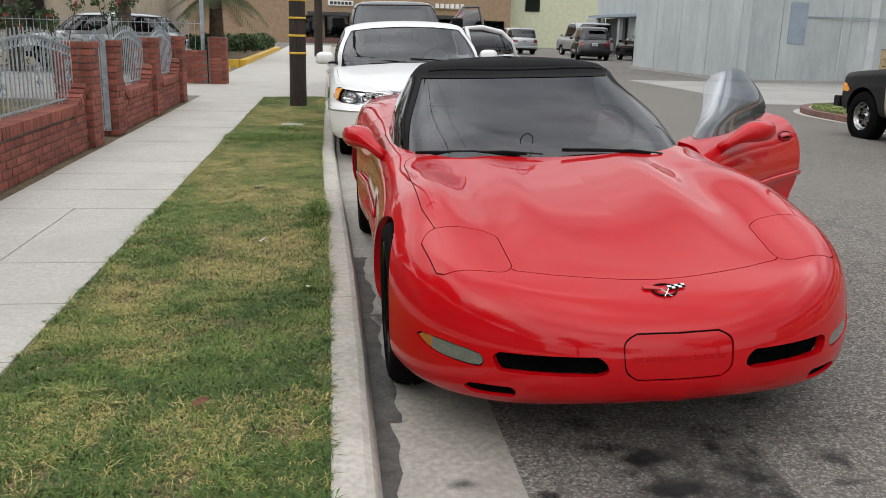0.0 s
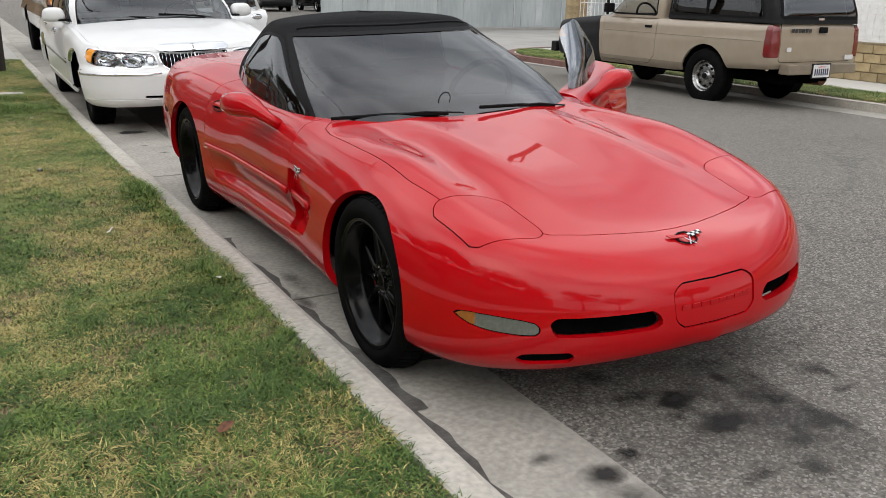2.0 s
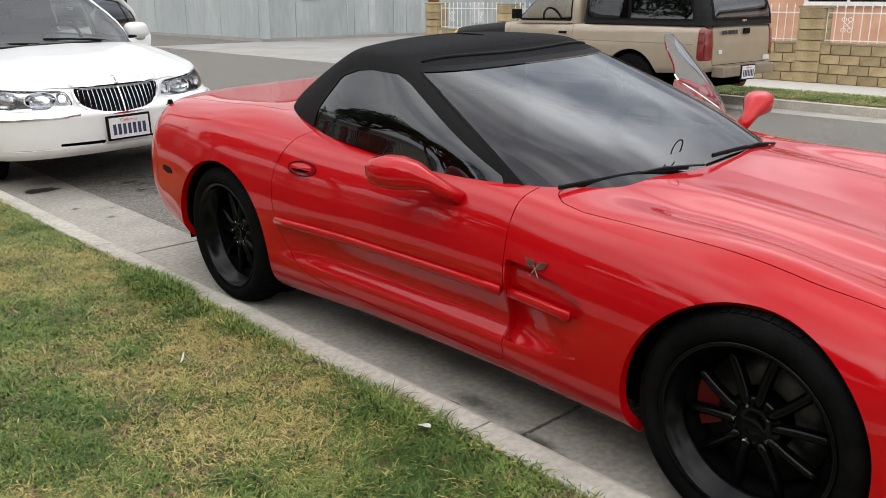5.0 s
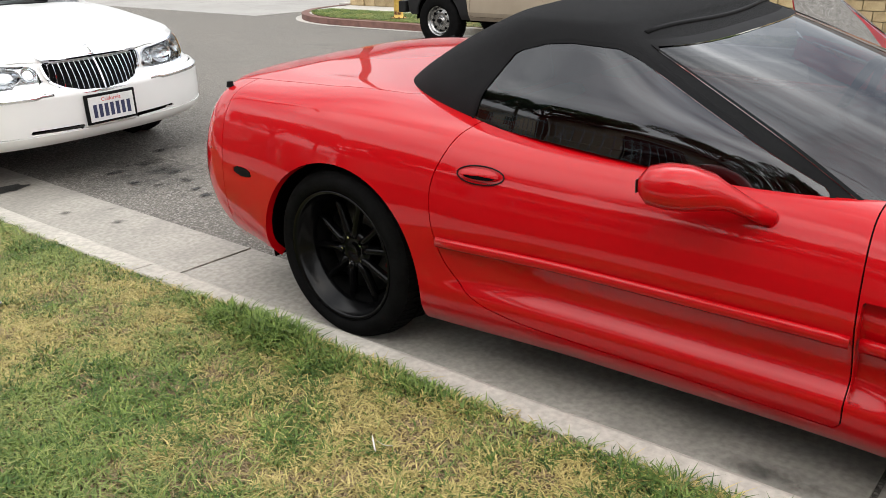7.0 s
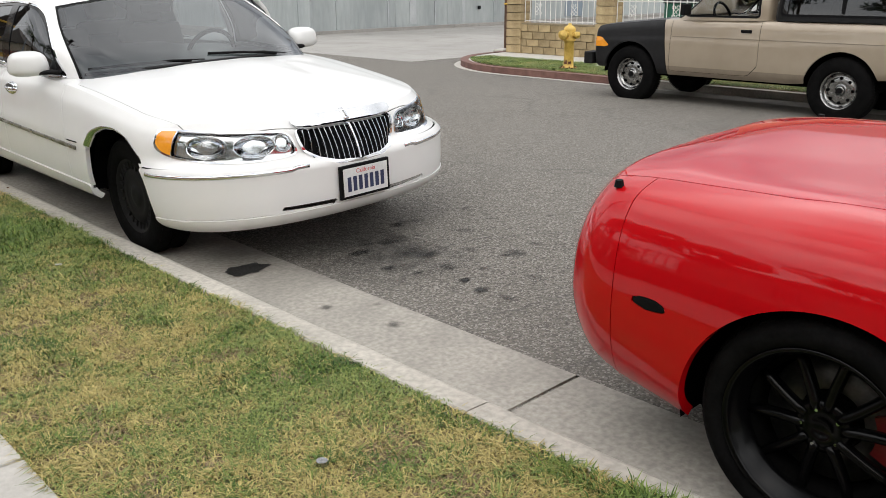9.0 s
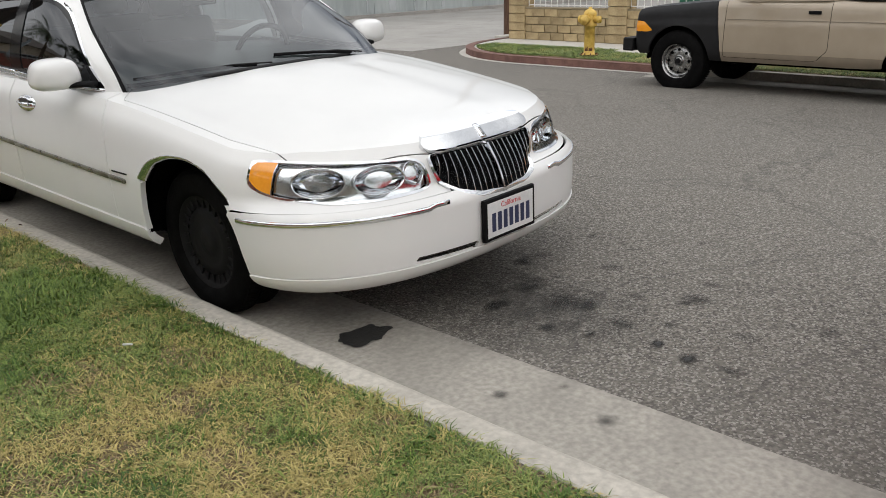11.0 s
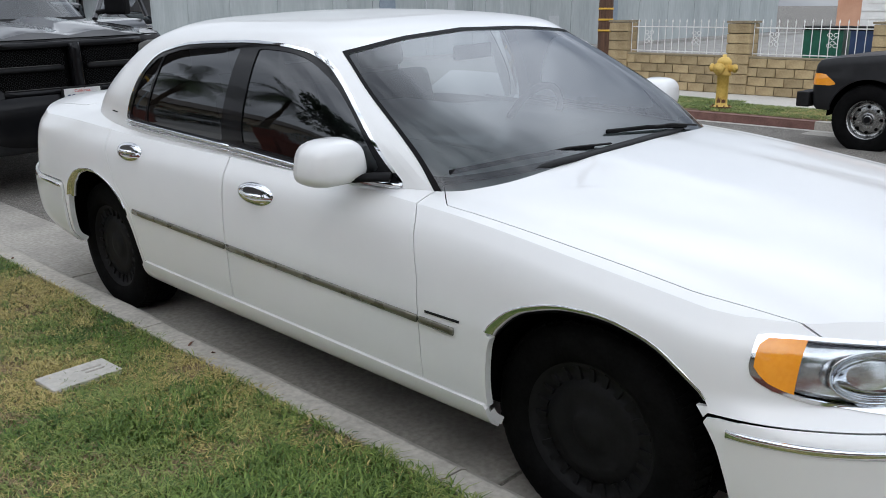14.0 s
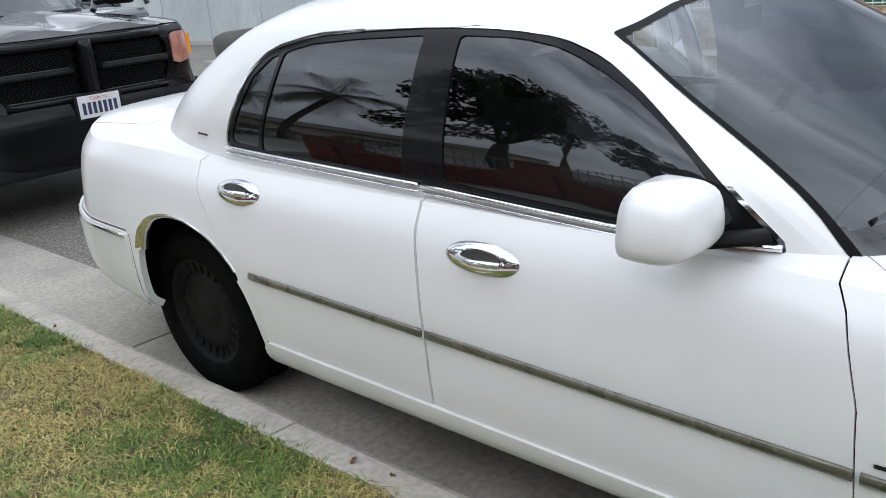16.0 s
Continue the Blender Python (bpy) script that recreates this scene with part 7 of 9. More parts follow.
def big_pickup():
    car = thing("pickup_truck", pose(1.84, 17.70, G0 + 0.026, 1.2, 0, -90), "charcoal full-size pickup truck with black grille, door open", "pickup truck")
    R, front, rear = -3.56, 0.95, -4.85
    u = stations(front, rear, 0.32, 0.1, 20, 70)
    width = spline([0.95, 0.4, -1.0, -4.85], [0.96, 1.0, 1.0, 1.0])
    w = plan(u, width, front, rear, 0.32, 0.1, (3.0, 3.0), (4, 4))
    zc = spline([0.95, 0.85, 0.6, 0.0, -0.6, -1.0, -2.8, -4.85], [1.22, 1.27, 1.31, 1.35, 1.38, 1.36, 1.36, 1.36])

    def z_top(a, b):
        x = np.abs(b)
        hood = np.clip((a + 0.7) / 0.2, 0, 1)
        return zc(a) - 0.05 * (x / 1.0) ** 4 + 0.035 * hood * np.exp(-(((x - 0.28) / 0.16) ** 4)) - 0.03 * hood * np.exp(-(((x - 0.74) / 0.12) ** 2))

    z_low = spline([0.95, 0.5, -0.5, -4.85], [0.42, 0.42, 0.46, 0.55])(u)
    S = Shell(body_rings(u, w, z_low, z_top, [(0, 0.06), (0.08, 0.01), (0.35, 0.0), (0.45, 0.03), (0.6, 0.05), (0.8, 0.05), (0.92, 0.06), (1.0, 0.10)], 26, 18, (0.2, 0.1)))
    arch_cut(S, 0.0, 0.42, 0.50)
    arch_cut(S, R, 0.42, 0.48)
    S.cut(lambda P: np.maximum(sd_poly(P[:, 1], P[:, 2], [(-0.58, 0.83), (0.58, 0.83), (0.645, 0.95), (0.655, 1.12), (0.60, 1.205), (-0.60, 1.205), (-0.655, 1.12), (-0.645, 0.95)], 0.02), 0.4 - P[:, 0]), "grille", gap=0)
    S.cut(lambda P: np.maximum(sd_poly(np.abs(P[:, 1]), P[:, 2], [(0.70, 0.95), (1.1, 1.0), (1.1, 1.20), (0.70, 1.19)], 0.02), 0.46 - P[:, 0]), "lamp", gap=0.004)
    S.cut(lambda P: np.maximum(P[:, 2] - 0.80, 0.52 - P[:, 0]), "bumper", gap=0.004)
    S.cut(lambda P: np.maximum(np.maximum(1.25 - P[:, 2], np.abs(P[:, 1]) - 0.86), -0.62 - P[:, 0]), "hood", gap=0.004)
    side_cut(S, [(-0.75, 1.5), (-0.72, 0.52), (-1.75, 0.52), (-1.78, 1.5)], 0.03, "door")
    S.ready()
    bvh = tree_of(S)
    S.emit(("body",), "body", BLACK_PAINT, car, 0.03)
    S.emit(("hood",), "hood", CHAR_PAINT, car, 0.015, label="charcoal metallic hood")
    S.emit(("bumper",), "front_bumper", BLACK_PAINT, car, 0.02, -0.05)
    for sd in (1, -1):
        S.emit(("seam",), "panel_gap", VOID, car, 0, 0.006, sd)
    S.emit(("door",), "door", CHAR_PAINT, car, 0.02, 0, -1)
    gr = S.emit(("grille",), "grille", VOID, car, 0.04, 0.05)
    for sd in (1, -1):
        lm = S.emit(("lamp",), "headlamp", PINK_LENS, car, 0.02, -0.006, sd, "reddish clear headlamp lens")
        obj("amber_reflector", *box(0.60, 0.76, sd * 0.84, sd * 0.925, 1.01, 1.16), AMBER, lm)

    def bar(p, q, rad, mat, flat=None):
        pts = []
        for t in np.linspace(0, 1, 9):
            v, z = p[0] + (q[0] - p[0]) * t, p[1] + (q[1] - p[1]) * t
            h, nn, _, _ = bvh.ray_cast(Vector((3, v, z)), Vector((-1, 0, 0)))
            if h is not None:
                pts.append(h + nn * 0.006)
        if len(pts) > 1:
            obj("grille_bar", *sweep(pts, rad, 6, flat=flat), mat, gr, True)

    for sd in (1, -1):
        bar((sd * 0.64, 1.02), (sd * 0.1, 1.02), 0.014, DARK_TRIM, 0.022)
        bar((sd * 0.64, 1.045), (sd * 0.12, 1.045), 0.004, STEEL)
        bar((sd * 0.58, 0.862), (sd * 0.1, 0.862), 0.004, STEEL)
    bar((0, 0.83), (0, 1.205), 0.05, BLACK_PAINT, 0.10)
    bar((-0.61, 1.205), (0.61, 1.205), 0.02, BLACK_PAINT, 0.03)
    bar((-0.59, 0.83), (0.59, 0.83), 0.02, BLACK_PAINT, 0.03)
    V, F = [], []
    for i in range(-21, 22):
        for j in range(11):
            v, z = i * 0.03 + (0.015 if j % 2 else 0), 0.85 + j * 0.034
            if abs(v) < 0.09 or abs(v) > 0.56 + 0.5 * min(z - 0.83, 0.12):
                continue
            h, nn, _, _ = bvh.ray_cast(Vector((3, v, z)), Vector((-1, 0, 0)))
            if h is not None:
                ring = [(h.x - 0.012, v + 0.012 * math.cos(a), z + 0.014 * math.sin(a)) for a in np.linspace(0, 2 * math.pi, 7)[:-1]]
                a_, b_ = sweep(ring, 0.003, 3, True)
                o = len(V)
                V += a_
                F += [tuple(k + o for k in f) for f in b_]
    obj("grille_mesh", V, F, DARK_TRIM, gr, kind="stuff")
    h, nn, _, _ = bvh.ray_cast(Vector((3, -0.02, 0.76)), Vector((-1, 0, 0)))
    number_plate(car, Matrix.Translation(h + Vector((0.075, 0, 0.02))) @ pose(0, 0, 0, 90, 0, 90), DARK_TRIM)
    part("lower_valance", box_bm((0.62, 0.93, -0.85, 0.85, 0.36, 0.50), bevel=0.03), DARK_TRIM, car)
    part("chassis", box_bm((-4.6, 0.6, -0.6, 0.6, 0.36, 0.52), bevel=0.02), VOID, car)
    for sd in (1, -1):
        for c in (0.0, R):
            wheel_well(car, c, sd * 0.93, sd * 0.5, 0.515, 0.42)
            wheel(car, c, sd * 0.84, 0.40, 0.275, sd, 0.235, "cover", GLOSS_WHEEL)
    rg = lambda *a: greenhouse_ring(48, *a)
    keys = [rg(-0.45, -2.75, 0.93, 0.93, 5, 8, 1.32, 1.34), rg(-0.75, -2.74, 0.91, 0.91, 5, 8, 1.5, 1.5), rg(-1.1, -2.68, 0.85, 0.85, 5, 8, 1.72, 1.72), rg(-1.32, -2.6, 0.76, 0.76, 5, 6, 1.86, 1.86), rg(-1.55, -2.4, 0.5, 0.5, 4, 4, 1.91, 1.91), rg(-1.95, -2.0, 0.02, 0.02, 2, 2, 1.925, 1.925)]
    C = Shell(loft_rings(keys, 7))
    side_cut(C, [(-0.86, 1.40), (-1.35, 1.76), (-1.75, 1.78), (-1.75, 1.40)], 0.02, "front_glass", gap=0.012, seam="seal")
    side_cut(C, [(-1.85, 1.40), (-1.85, 1.78), (-2.5, 1.76), (-2.55, 1.40)], 0.02, "rear_glass", gap=0.012, seam="seal")
    C.cut(lambda P: np.maximum(np.maximum(P[:, 3] - 0.32, P[:, 2] - 1.83), 1.38 - P[:, 2]), "screen", gap=0.012, seam="seal")
    C.ready()
    C.emit(("body",), "cab", CHAR_PAINT, car, 0.02)
    C.emit(("seal",), "window_seal", SEAL, car, 0, -0.002)
    C.emit(("screen",), "windscreen", WINDSCREEN, car, 0)
    part("dashboard", box_bm((-1.2, -0.7, -0.8, 0.8, 1.15, 1.33), bevel=0.04), DASH, car)
    for v in (-0.42, 0.42):
        seat(car, -1.75, v, 0.8, DASH)
    C.emit(("front_glass",), "front_window", LIMO_GLASS, car, 0, 0, -1)
    for sd in (1, -1):
        C.emit(("rear_glass",), "rear_window", LIMO_GLASS, car, 0, 0, sd)
    # open driver door with its framed window and mirror
    hinge = Vector((-0.75, 0.97, 0.0))
    od = S.emit(("door",), "open_door", CHAR_PAINT, car, 0.1, 0, 1, "open dark driver door")
    od.matrix_local = Matrix.Translation(hinge) @ pose(0, 0, 0, 0, 0, -58) @ Matrix.Translation(-hinge)
    C.emit(("front_glass",), "door_window", SMOKE_GLASS, od, 0.004, 0, 1)
    obj("window_frame", *sweep([(-0.80, 0.93, 1.36), (-1.34, 0.80, 1.80), (-1.78, 0.78, 1.81), (-1.80, 0.93, 1.36)], 0.028, 6), CHAR_PAINT, od)
    S.emit(("door",), "door_lining", DASH, od, 0, 0.1, 1)
    for sd, ow in ((-1, car), (1, od)):
        part("door_mirror", box_bm((-0.95, -0.83, sd * 1.03, sd * 1.27, 1.40, 1.58), bevel=0.03), SEAL, ow)
        obj("mirror_bracket", *sweep([(-0.86, sd * 0.92, 1.42), (-0.88, sd * 1.08, 1.45)], 0.025, 6), SEAL, ow)
    return car


big_pickup()


def far_car(name, m, label, category, L, W, H, belt, paint, roof_f, roof_r, base_f, base_r, tail_bar=None):
    """A parked car some way off: body with arches and wheels, glasshouse with its windows, lamps."""
    car = thing(name, m, label, category, "cars parked by the warehouse")
    R, front = -0.58 * L, 0.2 * L
    rear = front - L
    u = stations(front, rear, 0.35, 0.3, 14, 40)
    w = plan(u, spline([front, 0, rear], [W * 0.95, W, W * 0.96]), front, rear, 0.35, 0.3, (2.5, 2.5), (3, 3))
    zc = spline([front, front - 0.2, base_f, base_r, rear + 0.15, rear], [belt - 0.28, belt - 0.14, belt, belt + 0.03, belt, belt - 0.12])
    z_top = lambda a, b: zc(a) - 0.07 * (np.abs(b) / W) ** 4
    S = Shell(body_rings(u, w, 0.28 + 0 * u, z_top, [(0, 0.06), (0.1, 0.01), (0.4, 0.0), (0.8, 0.03), (1.0, 0.09)], 16, 10, (0.2, 0.2)))
    arch_cut(S, 0.0, 0.34, 0.37)
    arch_cut(S, R, 0.34, 0.37)
    S.cut(lambda P: np.maximum(sd_poly(np.abs(P[:, 1]), P[:, 2], [(W * 0.55, belt - 0.28), (W * 1.2, belt - 0.28), (W * 1.2, belt - 0.08), (W * 0.6, belt - 0.12)], 0.02), P[:, 0] - (rear + 0.3)), "tail_lamp", gap=0.004)
    S.cut(lambda P: np.maximum(sd_poly(np.abs(P[:, 1]), P[:, 2], [(W * 0.5, belt - 0.36), (W * 1.2, belt - 0.32), (W * 1.2, belt - 0.18), (W * 0.5, belt - 0.24)], 0.02), (front - 0.35) - P[:, 0]), "headlamp", gap=0.004)
    S.cut(lambda P: P[:, 2] - 0.42, "sill", gap=0)
    S.ready()
    S.emit(("body",), "body", paint, car, 0.02)
    for sd in (1, -1):
        S.emit(("sill",), "sill", DARK_TRIM, car, 0.02, 0, sd)
    for sd in (1, -1):
        S.emit(("seam",), "panel_gap", VOID, car, 0, 0.006, sd)
    for sd in (1, -1):
        S.emit(("tail_lamp",), "tail_lamp", RED_LENS, car, 0.01, -0.003, sd)
        S.emit(("headlamp",), "headlamp", CLEAR_LENS, car, 0.01, -0.003, sd)
        for c in (0.0, R):
            wheel_well(car, c, sd * W * 0.9, sd * W * 0.5, 0.38, 0.34)
            wheel(car, c, sd * (W - 0.13), 0.335, 0.22, sd, 0.22, "steel", DULL_CHROME)
    part("underbody", box_bm((rear + 0.5, front - 0.4, -W * 0.7, W * 0.7, 0.26, 0.34)), VOID, car)
    rg = lambda *a: greenhouse_ring(40, *a)
    k = W * 0.93
    keys = [rg(base_f, base_r, k, k, 5, 6, belt - 0.04, belt - 0.02), rg(base_f * 0.6 + roof_f * 0.4, base_r * 0.6 + roof_r * 0.4, k * 0.96, k * 0.96, 5, 6, belt + (H - belt) * 0.42, belt + (H - belt) * 0.42), rg(roof_f, roof_r, k * 0.82, k * 0.82, 5, 5, H - 0.06, H - 0.06), rg(roof_f * 0.6 + roof_r * 0.4, roof_f * 0.4 + roof_r * 0.6, 0.3, 0.3, 3, 3, H, H), rg((roof_f + roof_r) / 2 + 0.02, (roof_f + roof_r) / 2 - 0.02, 0.02, 0.02, 2, 2, H, H)]
    C = Shell(loft_rings(keys, 6))
    t = H - 0.12
    mid = (roof_f + roof_r) / 2
    side_cut(C, [(base_f - 0.25, belt + 0.05), (roof_f - 0.02, t), (mid + 0.05, t), (mid + 0.05, belt + 0.05)], 0.03, "front_glass", gap=0.01, seam="seal", inner=0.3)
    side_cut(C, [(mid - 0.05, belt + 0.05), (mid - 0.05, t), (roof_r + 0.02, t), (base_r + 0.25, belt + 0.05)], 0.03, "rear_glass", gap=0.01, seam="seal", inner=0.3)
    C.cut(lambda P: np.maximum(np.maximum(P[:, 3] - 0.3, P[:, 2] - t), belt + 0.05 - P[:, 2]), "screen", gap=0.01, seam="seal")
    C.cut(lambda P: np.maximum(np.maximum(0.7 - P[:, 3], P[:, 2] - t), belt + 0.05 - P[:, 2]), "rear_screen", gap=0.01, seam="seal")
    C.ready()
    C.emit(("body",), "roof", paint, car, 0.02)
    C.emit(("seal",), "window_seal", SEAL, car, 0, -0.002)
    for tag, nm in (("screen", "windscreen"), ("rear_screen", "rear_window")):
        C.emit((tag,), nm, LIMO_GLASS, car, 0)
    for sd in (1, -1):
        C.emit(("front_glass",), "front_side_window", LIMO_GLASS, car, 0, 0, sd)
        C.emit(("rear_glass",), "rear_side_window", LIMO_GLASS, car, 0, 0, sd)
        part("door_mirror", box_bm((base_f - 0.45, base_f - 0.32, sd * W * 0.97, sd * W * 1.17, belt + 0.02, belt + 0.16), bevel=0.02), paint, car)
    holder = number_plate(car, Matrix.Translation((rear - 0.03, 0, belt - 0.22)) @ pose(0, 0, 0, 90, 0, -90), DARK_TRIM)
    part("rear_bumper", box_bm((rear - 0.05, rear + 0.14, -W * 0.85, W * 0.85, 0.40, 0.55), bevel=0.03), paint if paint is not CHAR_PAINT else DARK_TRIM, car)
    return car


far_car("suv", pose(15.6, 51.5, G0, 0, 0, 80), "dark grey sport utility car seen from behind", "car", 4.7, 0.93, 1.82, 1.08, CHAR_PAINT, -0.75, -3.35, -0.05, -3.65)
far_car("saloon_car", pose(18.3, 51.0, G0, 0, 0, 90), "black saloon car parked beside the warehouse", "car", 4.7, 0.93, 1.42, 0.98, BLACK_PAINT, -0.9, -2.3, -0.1, -3.2)
far_car("suv", pose(12.9, 61.0, G0, 0, 0, 95), "white sport utility car with dark rear window", "car", 4.6, 0.92, 1.72, 1.05, SILVER_PAINT, -0.75, -3.3, -0.05, -3.6)
far_car("van", pose(17.2, 60.0, G0, 0, 0, 100), "pale van parked behind the dark car", "van", 5.2, 0.98, 2.15, 1.2, SILVER_PAINT, -0.45, -4.0, 0.2, -4.1)
far_car("estate_car", pose(-7.4, 27.6, KT, 0, 0, 180), "silver car parked in the driveway behind the fence", "car", 4.6, 0.9, 1.55, 0.98, SILVER_PAINT, -0.85, -3.0, -0.1, -3.5)

# ---- far side: block wall with iron fence, hydrant, warehouse, house ----
def picket_fence(parent, a, b, z0, z1, mat, step=0.125, scrolls=True, arch=0.0, tips=True):
    """Iron panel between two points at ground plan: rails, pickets with spear tips, scroll work."""
    a, b = Vector((*a, 0)), Vector((*b, 0))
    d = b - a
    L = d.length
    d.normalize()
    n = max(2, int(L / step))
    top = lambda s: z1 + arch * math.sin(math.pi * s)
    at = lambda s, z: a + d * (L * s) + Vector((0, 0, z))
    obj("rail", *sweep([at(0, z0 + 0.03), at(1, z0 + 0.03)], 0.012, 4), mat, parent)
    obj("rail", *sweep([at(s, top(s) - 0.09) for s in np.linspace(0, 1, 2 if not arch else 14)], 0.012, 4), mat, parent)
    me = None
    for i in range(n + 1):
        s = i / n
        V, F = sweep([at(s, z0), at(s, top(s) - 0.02)], 0.0075, 4)
        if tips:
            p = at(s, top(s))
            V2, F2 = sweep([p + Vector((0, 0, -0.02)), p + Vector((0, 0, 0.0)), p + Vector((0, 0, 0.045))], 0.007, 4)
            for k in range(4):
                V2[4 + k] = p + (V2[4 + k] - p) * 2.2
                V2[8 + k] = p + Vector((0, 0, 0.045)) + (V2[8 + k] - p - Vector((0, 0, 0.045))) * 0.2
            V, F = join((V, F), (V2, F2))
        obj("picket", V, F, mat, parent)
    if scrolls:
        for s in np.arange(0.6, L, 0.9):
            c = at(s / L, (z0 + z1) / 2)
            V, F = [], []
            for sx in (-1, 1):
                for sz in (-1, 1):
                    pts = []
                    for t in np.linspace(0, 1, 16):
                        ang = t * 5.2
                        rr = 0.045 * (1 - 0.65 * t)
                        pts.append(c + d * (sx * (0.06 + rr * math.cos(ang) - 0.02)) + Vector((0, 0, sz * (0.13 + rr * math.sin(ang) - 0.06))))
                    v, f = sweep([c + Vector((0, 0, sz * 0.005))] + pts, 0.006, 4)
                    o = len(V)
                    V += v
                    F += [tuple(k + o for k in g) for g in f]
            obj("scroll", V, F, mat, parent)


WX = 12.2
wall = thing("wall_block", Matrix.Identity(4), "low wall of tan concrete blocks", "wall", kind="structure")
obj("core", *box(WX + 0.012, WX + 0.17, -30, 18.38, 0.02, 0.70), BLOCK_MORTAR, wall)
obj("cap", *box(WX - 0.015, WX + 0.19, -30, 18.4, 0.70, 0.725), BLOCK_MORTAR, wall)
pillar_y = [18.2, 15.95, 13.72, 11.6, 9.5, 7.3, 5.1]
for py in pillar_y:
    obj("core", *box(WX - 0.005, WX + 0.3, py - 0.185, py + 0.185, 0.02, 1.235), BLOCK_MORTAR, wall)
    obj("cap", *box(WX - 0.035, WX + 0.33, py - 0.215, py + 0.215, 1.245, 1.275), BLOCK_MORTAR, wall)
fence = thing("iron_fence", Matrix.Identity(4), "white painted iron fence panels on the block wall", "fence")
for y1, y0 in zip(pillar_y[:-1], pillar_y[1:]):
    picket_fence(fence, (WX + 0.09, y0 + 0.2), (WX + 0.09, y1 - 0.2), 0.735, 1.26, WHITE_IRON)


def hydrant():
    h = thing("fire_hydrant", pose(10.12, 15.15, KT + 0.012), "yellow fire hydrant with rusty flaking base", "fire hydrant")
    obj("barrel", *lathe([(0.001, 0.0), (0.13, 0.0), (0.13, 0.025), (0.085, 0.03), (0.08, 0.10), (0.08, 0.44), (0.105, 0.45), (0.105, 0.475), (0.098, 0.49), (0.095, 0.60), (0.10, 0.62), (0.10, 0.64), (0.085, 0.67), (0.05, 0.695), (0.03, 0.70), (0.028, 0.73), (0.001, 0.735)], 32, "z"), HYDRANT_Y, h, True)
    obj("flange", *lathe([(0.132, 0.026), (0.15, 0.026), (0.15, 0.0), (0.09, 0.0)], 24, "z"), RUST, h)
    for k in range(7):
        a0 = k * 0.9
        V, F = [], []
        hh = 0.10 + 0.06 * math.sin(k * 2.3)
        for i in range(7):
            t = i / 6
            a = a0 + 0.75 * t
            top = hh * (0.4 + 0.6 * abs(math.sin(t * 9 + k)))
            V += [(0.0815 * math.cos(a), 0.0815 * math.sin(a), 0.03), (0.0815 * math.cos(a), 0.0815 * math.sin(a), 0.03 + top)]
        F = [(2 * i, 2 * i + 2, 2 * i + 3, 2 * i + 1) for i in range(6)]
        obj("rust_patch", V, F, RUST, h)
    for ang, r in ((180, 0.062), (95, 0.045), (265, 0.045)):
        V, F = lathe([(r, 0.0), (r, 0.15), (r * 1.25, 0.155), (r * 1.25, 0.185), (r * 0.5, 0.19), (r * 0.45, 0.205), (0.001, 0.207)], 20)
        m = pose(0, 0, 0.55, 0, 0, ang - 90)
        obj("outlet_cap", [m @ Vector(p) for p in V], F, HYDRANT_Y, h, True)
    for i in range(8):
        a = i * math.pi / 4
        part("bolt", cyl_bm(0.012, 0.012, 0.0, 0.025, 6, Matrix.Translation((0.118 * math.cos(a), 0.118 * math.sin(a), 0.02))), RUST, h)


hydrant()


def utility_pole(x, y, h, r, mat, label, bands, base=KT):
    p = thing("utility_pole", pose(x, y, base), label, "utility pole")
    V, F = [], []
    for i in range(13):
        t = i / 12
        for k in range(18):
            a = 2 * math.pi * k / 18
            rr = r * (1 - 0.25 * t) * (1 + 0.03 * noise.noise((math.cos(a) * 3, math.sin(a) * 3, t * 20)))
            V.append((rr * math.cos(a), rr * math.sin(a), -0.2 + (h + 0.2) * t))
    F = [(i * 18 + k, i * 18 + (k + 1) % 18, (i + 1) * 18 + (k + 1) % 18, (i + 1) * 18 + k) for i in range(12) for k in range(18)]
    obj("pole", V, F, mat, p, True)
    for z in bands:
        rr = r * (1 - 0.25 * (z + 0.2) / (h + 0.2)) * 1.04
        obj("yellow_band", *lathe([(rr, z - 0.018), (rr + 0.004, z - 0.018), (rr + 0.004, z + 0.018), (rr, z + 0.018)], 20, "z"), YELLOW, p, True, "yellow reflective band")
    part("crossarm", box_bm((-1.1, 1.1, -0.05, 0.05, h - 0.6, h - 0.48), bevel=0.01), mat, p)
    return p


utility_pole(-0.04, 15.72, 9.5, 0.14, POLE_WOOD, "black creosoted utility pole with yellow bands", [0.86, 1.14, 1.42, 1.7])
utility_pole(-0.03, 41.0, 10, 0.19, POLE_WOOD, "dark utility pole farther down the walk", [])
utility_pole(13.02, 19.05, 9, 0.14, POLE_BROWN, "weathered brown utility pole with yellow bands", [1.05, 1.25, 1.45, 1.65], G0)
part("kerb_stone", box_bm((12.25, 12.95, 18.55, 18.85, 0.0, 0.16), bevel=0.03), CONCRETE)
tagged(bpy.data.objects["kerb_stone"], label="broken concrete stump by the wall end", category="concrete block")
cab = thing("overhead_cables", Matrix.Identity(4), "black overhead cables strung between the poles", "cable")
for x0, z in ((-0.9, 9.0), (-0.3, 9.0), (0.8, 9.0), (0.0, 6.6), (0.05, 6.2)):
    for ya, yb in ((-30, 15.72), (15.72, 41.0)):
        obj("cable", *sweep([(x0, ya + (yb - ya) * t, z - 0.9 * 4 * t * (1 - t) * 0.6) for t in np.linspace(0, 1, 16)], 0.012, 4), SEAL, cab)


